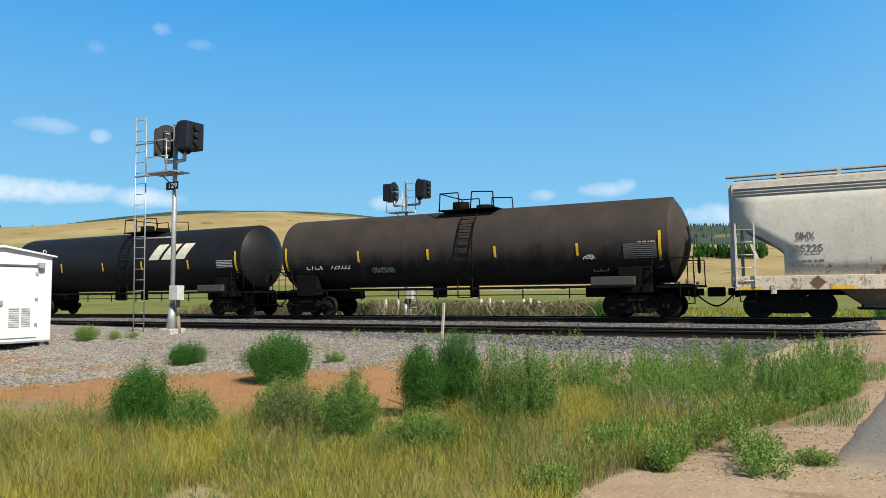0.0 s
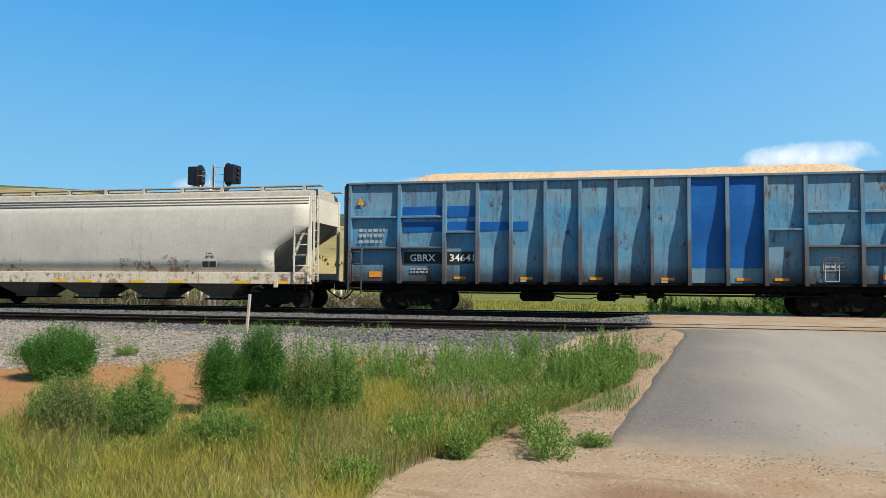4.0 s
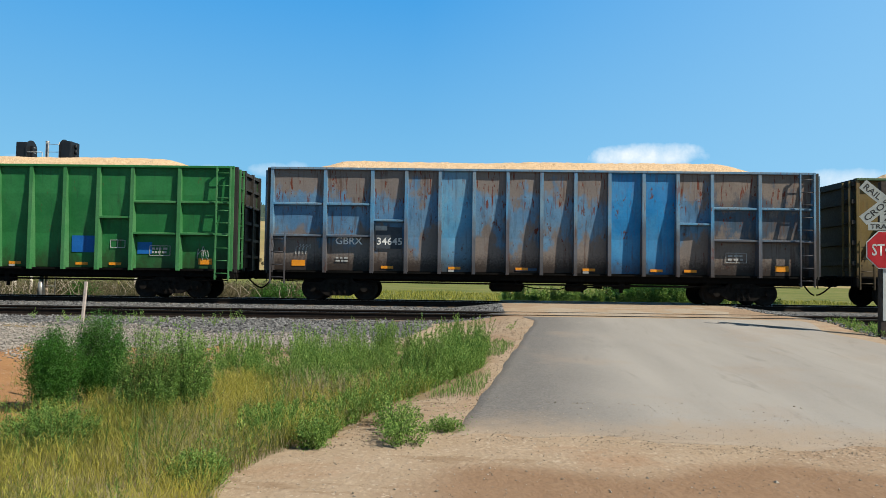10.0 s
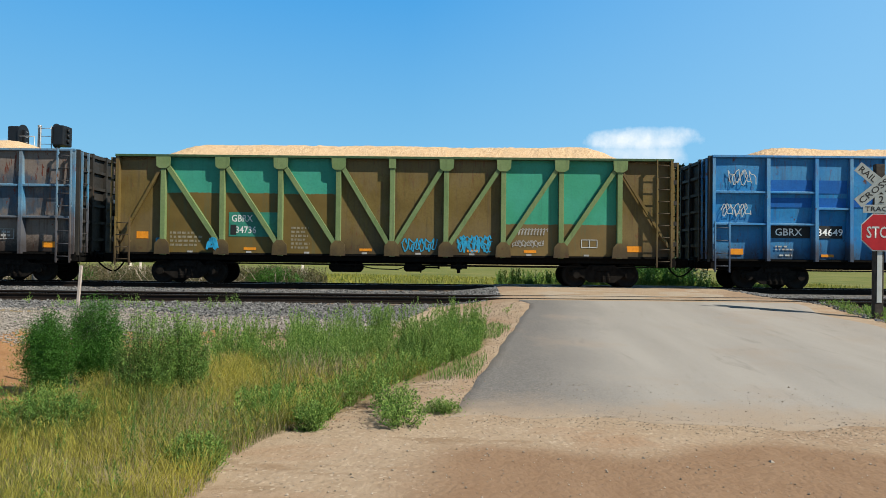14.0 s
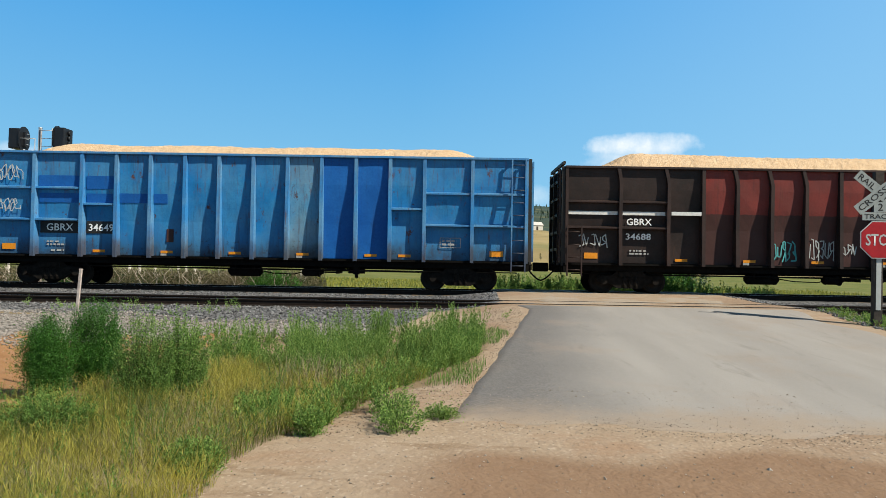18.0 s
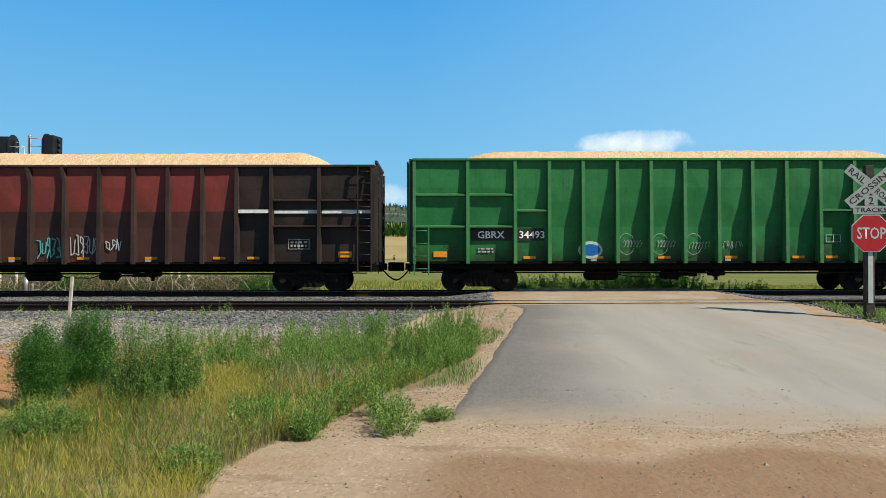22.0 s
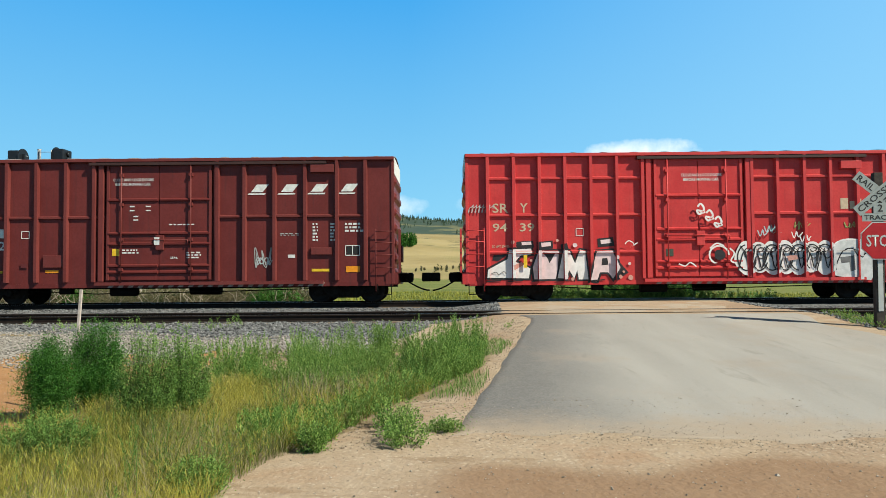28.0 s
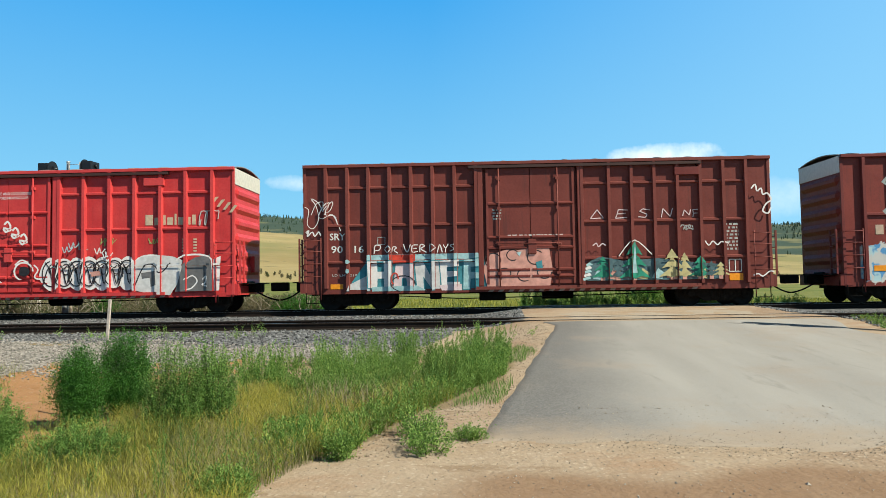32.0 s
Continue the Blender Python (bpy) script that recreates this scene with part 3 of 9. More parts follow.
def bank_height(y):
    return np.interp(y, [-30, 11.3, 12.2, 13.1, 15.0, 16.6, 17.3, 20.4, 21.2, 23.2, 24.1, 27.0, 29.5, 32, 60],
                     [0.0, -0.02, 0.05, 0.20, 0.34, 0.42, 0.465, 0.465, 0.42, 0.44, 0.53, 0.53, 0.15, 0.1, 0.1])


def road_left(y):
    return np.interp(y, [-20, 2, 5, 6.8, 16.5, 17.2, 30, 60], [-2.4, -2.1, -1.9, -0.16, 1.40, 1.2, 1.4, 2.5])


def road_right(y):
    return np.interp(y, [-20, 5, 9, 12, 16, 30, 60], [16, 14.5, 10.5, 8.3, 8.1, 8.4, 9])


def crest_near(az):
    return np.interp(az, [-180, -75, -61, -50, -42, -34, -27, -20, -10, 0, 12, 25, 40, 180], [3.0, 3.6, 4.0, 5.35, 5.8, 5.5, 4.9, 3.9, 3.3, 3.0, 2.3, 1.6, 2.0, 3.0])


def crest_far(az):
    return np.interp(az, [-180, -75, -60, -50, -44, -38, -30, -22, -15, -8, -3, 3, 8, 15, 22, 28, 40, 180],
                     [3.5, 3.8, 4.0, 5.45, 6.05, 5.85, 5.0, 4.9, 4.75, 4.6, 4.4, 4.55, 4.5, 4.1, 4.0, 3.8, 4.0, 3.5])


def value_noise(x, y, seed=0):
    xi, yi = np.floor(x).astype(np.int64), np.floor(y).astype(np.int64)
    u, v = smooth01(x - xi), smooth01(y - yi)

    def h(i, j):
        n = (i * 374761393 + j * 668265263 + seed * 974711) & 0x7FFFFFFF
        n = ((n ^ (n >> 13)) * 1274126177) & 0x7FFFFFFF
        return (n & 0xFFFF) / 65535.0
    a, b, c, d = h(xi, yi), h(xi + 1, yi), h(xi, yi + 1), h(xi + 1, yi + 1)
    return (a * (1 - u) + b * u) * (1 - v) + (c * (1 - u) + d * u) * v


def land(x, y):
    """Height of the ground at x, y (numpy arrays)."""
    x, y = np.asarray(x, float), np.asarray(y, float)
    bank, road = bank_height(across(x, y)), road_height(across(x, y))
    inside = smooth01((x - road_left(y) + 2.2) / 2.2) * smooth01((road_right(y) + 2.5 - x) / 2.5)
    z = bank * (1 - inside) + road * inside
    rough = (value_noise(x * 1.1, y * 1.1, 3) - 0.5) * 0.09 + (value_noise(x * 3.1, y * 3.1, 5) - 0.5) * 0.035
    calm = np.clip(1 - inside * 0.9, 0, 1) * np.where((y > 15.5) & (y < 28), 0.25, 1.0)
    z = z + rough * calm + GRADE * along(x) * rail_share(y)
    r, az = np.hypot(x, y), np.degrees(np.arctan2(x, y))
    e1, e2 = np.tan(np.radians(crest_near(az))), np.tan(np.radians(crest_far(az)))
    n1 = (value_noise(x / 60, y / 60, 8) - 0.5) * 2.0
    z1 = 1.6 + 480 * e1 + n1
    z2 = 1.6 + 1500 * e2 + (value_noise(x / 130, y / 130, 9) - 0.5) * 14
    f1 = smooth01((r - 55) / 425) ** 1.25
    far = z + (z1 - z) * f1
    f2 = smooth01((r - 560) / 940)
    dip = -8 * np.sin(np.clip((r - 480) / 300, 0, 1) * math.pi)
    far = np.where(r > 480, z1 + dip + (z2 - z1) * f2, far)
    far = np.where(r > 1500, z2 * (1 - 0.2 * smooth01((r - 1500) / 1500)), far)
    back = smooth01((-y - 20) / 60)
    far = far * (1 - 0.8 * back)
    return np.where(r > 55, far, z)


def spaced(marks):
    out = []
    for (a, b, step) in marks:
        out += list(np.arange(a, b - 1e-6, step))
    return np.array(out)


def far_steps(a, b, n):
    return list(np.geomspace(a, b, n))


gx = np.array([-v for v in reversed(far_steps(46, 3200, 46))] + list(spaced([(-45, -26, 0.5), (-26, 12, 0.16), (12, 45, 0.5)])) + far_steps(46, 3200, 46))
gy = np.array([-v for v in reversed(far_steps(8, 3200, 22))] + list(spaced([(-7, 4, 0.5), (4, 16.8, 0.13), (16.8, 29, 0.25), (29, 60, 0.8)])) + far_steps(61, 3200, 60))
GX, GY = np.meshgrid(gx, gy)
GZ = land(GX, GY)
nx, ny = len(gx), len(gy)
ii = np.arange(ny - 1)[:, None] * nx + np.arange(nx - 1)[None, :]
quads = np.stack([ii, ii + 1, ii + nx + 1, ii + nx], -1).reshape(-1, 4)
me = arrays_mesh("ground", np.stack([GX, GY, GZ], -1).reshape(-1, 3), quads, GROUND, True)


def bell(v, lo, hi, soft):
    return smooth01((v - lo) / soft + 0.5) * smooth01((hi - v) / soft + 0.5)


def gravel_foot(x):
    """Where the spilled pale gravel ends towards the ditch."""
    return np.interp(x, [-40, -16, -12.6, -11.6, -11, -9, -7, -5, -3], [5.0, 6.0, 7.4, 8.8, 10.6, 11.7, 12.3, 12.6, 12.9])


def meadow_top(x):
    """Where the ditch grass gives way to bare clay and gravel."""
    return np.interp(x, [-24, -9.5, -8.6, -7.6, -6.7, -5.9, -5.2, -4.6, -3.9, -3.2, -1.5], [4.6, 5.2, 5.4, 5.6, 5.9, 6.7, 7.5, 7.6, 8.6, 10.2, 11.6])


R, AZ = np.hypot(GX, GY), np.degrees(np.arctan2(GX, GY))
left, right = road_left(GY), road_right(GY)
off = GX - left
shoulder_in = np.interp(GY, [-20, 4.0, 5.2, 6.1, 7.5, 9.0, 10.0, 12.0, 14.0, 17, 40], [3.2, 2.6, 1.6, 1.5, 1.0, 0.35, 0.2, 0.3, 2.6, 3.0, 3.0])
zones = {
    "lawn": bell(GY, 31, 400, 4),
    "gold": smooth01((R - 95 - 30 * value_noise(GX / 30, GY / 30, 2)) / 40) * (GY > 20),
    "wood": smooth01((R - 640 - 160 * value_noise(GX / 160, GY / 160, 4)) / 60),
    "tan": smooth01((off + shoulder_in) / 0.7 + 0.5) * smooth01((right + 1.3 - GX) / 0.8 + 0.5) * (GY < 33),
    "damp": 1.15 * bell(GY + 0.8 * value_noise(GX / 1.3, GY / 1.3, 15), 4.0, 6.3, 0.8) * bell(GX, -0.2, 4.2, 1.2) + 0.6 * bell(GY, 3.0, 4.6, 0.6) * (GX > -2),
    "clay": bell(GY + 1.2 * (value_noise(GX / 1.1, GY / 1.1, 7) - 0.5), 6.2, 13.0, 1.0) * smooth01((-4.0 - GX) / 0.9) * (GX > -30),
    "pale": np.clip(bell(GY + 1.5 * (value_noise(GX / 0.9, GY / 0.9, 12) - 0.5) + 0.7 * (value_noise(GX / 0.35, GY / 0.35, 13) - 0.5), gravel_foot(GX), np.interp(GX, [-24, -14, -8, -3], [16.3, 15.9, 15.1, 14.6]), 0.7) * smooth01((-1.6 - GX) / 1.2 + 0.5), 0, 1) * (1 - 0.75 * bell(value_noise(GX / 0.8 + 9, GY / 0.8, 14), 0.68, 2.0, 0.16) * (GY < 10.5)),
    "ballast": np.clip(bell(across(GX, GY), np.interp(GX, [-24, -14, -8, -3], [15.7, 15.4, 14.7, 14.2]), 27.8, 0.8), 0, 1) * np.clip(smooth01((-np.interp(GY, [14, 17.0, 17.6, 19], [2.5, 2.3, 0.9, 0.4]) - off) / 0.6 + 0.5) + smooth01((GX - right - 0.4) / 0.5 + 0.5), 0, 1),
}
for zone, weight in zones.items():
    a = me.attributes.new(zone, "FLOAT", "POINT")
    a.data.foreach_set("value", np.ascontiguousarray(weight, np.float32).ravel())
tagged(new("ground", me), "uneven ground of dry soil, clay, gravel, pasture and hills", "ground", kind="structure")

# -- the crossing road: a worn slab of dusty asphalt on the ground
ry = np.concatenate([np.arange(6.2, 17.6, 0.15)])
rows_v = []
for k, y in enumerate(ry):
    a, b = float(road_left(y)) + 0.012 * math.sin(y * 2.1) + 0.012 * math.sin(y * 5.7), float(road_right(y)) - 0.3 + 0.12 * math.sin(y * 2.3)
    cols = np.concatenate([[a, a + 0.03], np.linspace(a + 0.15, b, 46)])
    lowend = 6.75 + 0.10 * np.sin(cols * 1.7) + 0.07 * np.sin(cols * 5.3 + 1)
    yy = np.maximum(y, lowend) if k == 0 else np.full(48, y)
    yy = np.where(y < lowend, lowend, y)
    z = road_height(across(cols, yy)) + GRADE * cols * rail_share(yy) + 0.013 + 0.008 * (value_noise(cols * 0.7, yy * 0.7, 11) - 0.5)
    z = z - 0.024 * ((np.arange(48) == 0) | (np.arange(48) == 47) | (yy <= lowend + 0.01) | (k == len(ry) - 1))
    rows_v.append(np.stack([cols, yy, z], -1))
RV = np.array(rows_v)
ii = np.arange(len(ry) - 1)[:, None] * 48 + np.arange(47)[None, :]
road_mesh = arrays_mesh("road", RV.reshape(-1, 3), np.stack([ii, ii + 1, ii + 49, ii + 48], -1).reshape(-1, 4), ASPHALT, True)
tagged(new("road", road_mesh), "worn grey asphalt road dusted with dirt", "road", kind="structure")


# -- tracks: rails of true section on wooden ties
def rail_section(y, top):
    pts = [(-0.036, 0), (0.036, 0), (0.036, -0.035), (0.010, -0.05), (0.010, -0.14), (0.07, -0.158), (0.07, -0.172), (-0.07, -0.172), (-0.07, -0.158), (-0.010, -0.14), (-0.010, -0.05), (-0.036, -0.035)]
    return [(y + a, top + b) for a, b in pts]


def track(name, yc, top, x0, x1, label):
    tr = thing(name, on_track(0, yc, top) @ Matrix.Translation((0, -yc, -top)), label, "railway track", kind="structure")
    for s in (-1, 1):
        sec = rail_section(yc + s * 0.7535, top)
        b = Build().loft([[(-420, y, z) for y, z in sec], [(420, y, z) for y, z in sec]], smooth=False)
        rail = part("rail", b, RAIL, tr, "rusty steel rail")
        yr = yc + s * 0.7535
        part("running_surface", Build().box(-420, 420, yr - 0.026, yr + 0.026, top - 0.004, top + 0.003), RAILTOP, rail, "bright worn rail head")
    tie_mesh = Build().box(-0.115, 0.115, -1.3, 1.3, -0.178, 0.0, 0.012).mesh("tie")
    tie_mesh.materials.append(TIE)
    plate = Build().box(-0.09, 0.09, -0.15, 0.15, 0, 0.018).mesh("tie_plate")
    plate.materials.append(RAIL)
    rnd = random.Random(len(name))
    x = x0
    while x < x1:
        if not (1.6 < x < 7.6):
            t = part("tie", tie_mesh, TIE, tr)
            t.matrix_basis = pose(x + rnd.uniform(-0.03, 0.03), yc + rnd.uniform(-0.04, 0.04), top - 0.176 + rnd.uniform(-0.004, 0.004), 0, 0, rnd.uniform(-1, 1))
        x += 0.53
    return tr


track("near_track", YA, RAIL_A, -48, 34, "rusty railway siding on wooden ties in grey ballast")
track("main_track", YB, RAIL_B, -48, 34, "main railway track on wooden ties in grey ballast")
# dirt filling between the rails where the road crosses
for nm, y0, y1, z in (("crossing_fill", 17.3, 18.0, 0.64), ("crossing_fill", 18.12, 19.44, 0.638), ("crossing_fill", 19.62, 24.66, 0.66), ("crossing_fill", 24.83, 26.17, 0.698), ("crossing_fill", 26.34, 29.5, 0.66)):
    cols = np.linspace(1.0, 8.5, 60)
    rws = np.linspace(y0, y1, max(8, int((y1 - y0) / 0.12)))
    CX, CY = np.meshgrid(cols, rws)
    CZ = np.interp(CY, [17, 18.8, 20.5, 23.5, 25.5, 27, 29.5], [0.60, 0.636, 0.645, 0.69, 0.70, 0.695, 0.5])
    CZ = CZ + 0.03 * (value_noise(CX * 2, CY * 2, 21) - 0.6) - 0.25 * (1 - bell(CX, 1.5, 8.0, 1.4 ))
    CX = CX + 0.25 * (value_noise(CX, CY * 2, 22) - 0.5)
    CY, CZ = CY + SKEW * CX, CZ + GRADE * CX
    nn = len(cols)
    ii = np.arange(len(rws) - 1)[:, None] * nn + np.arange(nn - 1)[None, :]
    m2 = arrays_mesh(nm, np.stack([CX, CY, CZ], -1).reshape(-1, 3), np.stack([ii, ii + 1, ii + nn + 1, ii + nn], -1).reshape(-1, 4), GROUND, True)
    a = m2.attributes.new("tan", "FLOAT", "POINT")
    a.data.foreach_set("value", np.ones(CX.size, np.float32))
    a = m2.attributes.new("dust", "FLOAT", "POINT")
    a.data.foreach_set("value", 0.45 + 0.6 * value_noise(CX * 0.9, CY * 2.2, 23).astype(np.float32).ravel())
    tagged(new(nm, m2), "packed tan dirt between the rails at the crossing", "ground", kind="structure")


# -- loose stones
def stones(name, pts, sizes, material, label, seed):
    rng = np.random.default_rng(seed)
    base = np.array([(1, 0, 0), (-1, 0, 0), (0, 1, 0), (0, -1, 0), (0, 0, 1), (0, 0, -1)], float)
    faces = np.array([(0, 2, 4), (2, 1, 4), (1, 3, 4), (3, 0, 4), (2, 0, 5), (1, 2, 5), (3, 1, 5), (0, 3, 5)])
    n = len(pts)
    v = base[None] * rng.uniform(0.6, 1.25, (n, 6, 1)) + rng.normal(0, 0.12, (n, 6, 3))
    a = rng.uniform(0, 6.28, n)
    c, s = np.cos(a)[:, None], np.sin(a)[:, None]
    x, y = v[..., 0] * c - v[..., 1] * s, v[..., 0] * s + v[..., 1] * c
    v = np.stack([x, y, v[..., 2] * 0.7], -1) * sizes[:, None, None] + pts[:, None, :]
    f = faces[None] + (np.arange(n) * 6)[:, None, None]
    me = arrays_mesh(name, v.reshape(-1, 3), f.reshape(-1, 3), material)
    return tagged(new(name, me), label, "stones", kind="stuff")


def stone_material(name, lo, hi):
    M = Mat(name, 0.9)
    return M.done(M.mix(M.island(), lo, hi), None, M.noise(60, 3), 0.3, 0.005)


rng = np.random.default_rng(4)


def scatter(n, x0, x1, y0, y1, keep=None):
    x, y = rng.uniform(x0, x1, n), rng.uniform(y0, y1, n)
    if keep is not None:
        ok = keep(x, y)
        x, y = x[ok], y[ok]
    return x, y


def off_road(x, y):
    return (x < road_left(y) - np.interp(y, [14, 17.0, 17.6, 19], [2.5, 2.3, 0.9, 0.4])) | (x > road_right(y) + 0.2)


x, y = scatter(40000, -34, 20, 14.2, 24.0, lambda x, y: off_road(x, y) & (y > np.interp(x, [-24, -14, -8, -3], [16.0, 15.6, 15.0, 14.5])) & ((across(x, y) < 17.9) | (across(x, y) > 19.6)))
stones("ballast_stones", np.stack([x, y, land(x, y) + 0.012], -1), rng.uniform(0.022, 0.05, len(x)), stone_material("ballast_stone", (0.045, 0.046, 0.048), (0.27, 0.27, 0.275)), "loose grey crushed-rock ballast beside the rails", 1)
x, y = scatter(62000, -26, -1.2, 5.8, 16.4, lambda x, y: (x < -1.0 - 0.8 * value_noise(x, y, 1)) & (y < np.interp(x, [-24, -14, -8, -3], [16.4, 15.9, 15.2, 14.7])) & (y > gravel_foot(x) + 1.1 * (value_noise(x / 0.7, y / 0.7, 17) - 0.6) - 0.9 * rng.random(len(x)) ** 3))
stones("pale_gravel", np.stack([x, y, land(x, y) + 0.008], -1), rng.uniform(0.014, 0.036, len(x)), stone_material("pale_stone", (0.16, 0.145, 0.13), (0.40, 0.365, 0.33)), "pale crushed gravel on the track shoulder", 2)
x, y = scatter(9500, -4.5, 13, 3.6, 8.4, lambda x, y: (x > road_left(y) - 2.2))
stones("road_gravel", np.stack([x, y, land(x, y) + np.where((y > 6.8) & (x > road_left(y)), 0.014, 0.004)], -1), rng.gamma(1.4, 0.0022, len(x)) + 0.002, stone_material("tan_stone", (0.17, 0.14, 0.11), (0.50, 0.44, 0.37)), "scattered pebbles on the dirt roadside", 3)
x, y = scatter(9000, 0.0, 9.0, 6.2, 7.5, lambda x, y: rng.random(len(x)) < np.exp(-((y - 6.78 - 0.12 * np.sin(x * 1.7)) / 0.24) ** 2))
stones("edge_gravel", np.stack([x, y, land(x, y) + np.where(y > 6.8, 0.014, 0.004)], -1), rng.uniform(0.003, 0.008, len(x)), stone_material("edge_stone", (0.10, 0.085, 0.07), (0.42, 0.36, 0.29)), "gravel along the asphalt's worn front edge", 6)
x, y = scatter(9000, -2.6, 1.2, 6.2, 17.0, lambda x, y: (x < road_left(y) + 0.1) & (x > road_left(y) - 1.2))
stones("shoulder_gravel", np.stack([x, y, land(x, y) + 0.004], -1), rng.uniform(0.005, 0.014, len(x)), stone_material("shoulder_stone", (0.20, 0.15, 0.11), (0.42, 0.345, 0.27)), "tan gravel along the road's broken edge", 4)


# ---- the train: cars in order from the front, each on its own empty at its middle, at rail height ----
def speed_path(t):
    u = t / 32.0
    return 32.0 * (-6.14469 * u - 0.183186 * u * u + 0.135386 * u ** 3)


CARS = []        # thing, train coordinate of its middle, [(truck, x, wheelsets)]


def wheelset_mesh(r=0.42):
    b = Build()
    b.tube((0, -0.95, 0), (0, 0.95, 0), 0.075, 10)
    for s in (-1, 1):
        y = s * 0.7535
        prof = [(r + 0.028, -0.055), (r + 0.028, -0.03), (r, -0.02), (r - 0.006, 0.065), (r - 0.07, 0.065), (r - 0.10, 0.03), (0.17, 0.02), (0.13, 0.07), (0.0001, 0.07)]
        back = [(0.0001, -0.05), (0.14, -0.05), (r - 0.06, -0.045)]
        rings = []
        for rr, dy in back + prof:
            rings.append([(rr * math.cos(2 * math.pi * i / 24), y + s * dy, rr * math.sin(2 * math.pi * i / 24)) for i in range(24)])
        b.loft(rings, caps=False)
        b.tube((0, s * 0.93, 0), (0, s * 1.08, 0), 0.095, 10)
    me = b.mesh("wheelset")
    me.materials.append(WHEEL)
    return me


def side_frame_mesh(s):
    b = Build()
    y0, y1 = s * 0.93, s * 1.07
    out = [(-1.15, 0.50), (-1.02, 0.58), (-0.60, 0.62), (-0.42, 0.78), (0.42, 0.78), (0.60, 0.62), (1.02, 0.58), (1.15, 0.50), (1.10, 0.38), (0.72, 0.36), (0.42, 0.17), (-0.42, 0.17), (-0.72, 0.36), (-1.10, 0.38)]
    win_l = [(-0.62, 0.52), (-0.36, 0.64), (-0.36, 0.30)]
    n = len(out)
    b.slab(out, y0, y1)
    for sx in (-1, 1):
        b.tube((sx * 0.89, s * 0.99, 0.42), (sx * 0.89, s * 1.14, 0.42), 0.12, 12)
        b.box(sx * 0.89 - 0.14, sx * 0.89 + 0.14, s * 0.95, s * 1.10, 0.48, 0.60)
    for k in (-0.2, 0, 0.2):
        for z in (0.26, 0.34, 0.42, 0.50):
            b.tube((k, s * 1.02, z), (k, s * 1.02, z + 0.045), 0.085, 10)
        b.tube((k, s * 1.06, 0.20), (k, s * 1.06, 0.60), 0.05, 8)
    b.box(-0.36, 0.36, s * 1.0, s * 1.14, 0.58, 0.74)
    me = b.mesh("side_frame")
    me.materials.append(TRUCK)
    return me


WHEELSET = wheelset_mesh()
FRAMES = [side_frame_mesh(-1), side_frame_mesh(1)]
BOLSTER = Build().box(-0.2, 0.2, -1.0, 1.0, 0.5, 0.78, 0.03).mesh("bolster")
BOLSTER.materials.append(TRUCK)


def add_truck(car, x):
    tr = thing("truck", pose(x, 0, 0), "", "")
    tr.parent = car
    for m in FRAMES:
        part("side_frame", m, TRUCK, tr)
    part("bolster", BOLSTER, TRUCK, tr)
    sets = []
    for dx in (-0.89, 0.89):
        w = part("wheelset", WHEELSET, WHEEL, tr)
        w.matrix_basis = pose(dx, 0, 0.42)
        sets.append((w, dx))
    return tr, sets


def couplers(car, half, reach):
    """Couplers, draft gear and the drooping air hose at both ends."""
    for s in (-1, 1):
        b = Build()
        b.box(min(s * (half - 0.5), s * (half + reach * 0.5)), max(s * (half - 0.5), s * (half + reach * 0.5)), -0.11, 0.11, 0.74, 0.98, 0.02)
        b.box(min(s * (half + reach - 0.28), s * (half + reach + 0.06)), max(s * (half + reach - 0.28), s * (half + reach + 0.06)), -0.17, 0.16, 0.70, 1.02, 0.05)
        b.box(min(s * (half + 0.02), s * (half + 0.16)), max(s * (half + 0.02), s * (half + 0.16)), -0.32, 0.32, 0.68, 1.08, 0.03)
        part("coupler", b, BLACK, car, "dark cast steel coupler")
        h = Build()
        pts = [(s * (half + reach * 0.25), -0.28, 0.78)]
        for k in range(1, 9):
            f = k / 8
            pts.append((s * (half + reach * (0.25 + 0.75 * f)), -0.28 + 0.2 * f, 0.78 - 0.40 * math.sin(f * 1.45)))
        h.path(pts, 0.028, 7)
        part("air_hose", h, BLACK, car, "black rubber air hose")
        lv = Build()
        lv.path([(s * (half + 0.10), -1.35, 0.95), (s * (half + 0.14), -0.5, 0.93), (s * (half + 0.3), -0.15, 0.86)], 0.016, 6)
        lv.path([(s * (half + 0.10), -1.35, 0.95), (s * (half + 0.12), -1.38, 0.62)], 0.016, 6)
        part("uncoupling_lever", lv, BLACK, car)


def ladder(car, x0, x1, y, z0, z1, n, material, label="", name="ladder"):
    b = Build()
    for x in (x0, x1):
        b.box(x - 0.022, x + 0.022, y - 0.03, y + 0.03, z0, z1)
        for z in (z0 + 0.1, (z0 + z1) / 2, z1 - 0.1):
            b.box(x - 0.018, x + 0.018, y + 0.03, y + 0.12, z - 0.03, z + 0.03)
    lad = part(name, b, material, car, label)
    rung = Build().tube((x0, y, 0), (x1, y, 0), 0.016, 7).mesh("rung")
    rung.materials.append(material)
    for k in range(n):
        r = part("rung", rung, material, lad)
        r.matrix_basis = pose(0, 0, z0 + (z1 - z0) * (k + 0.5) / n)
    return lad


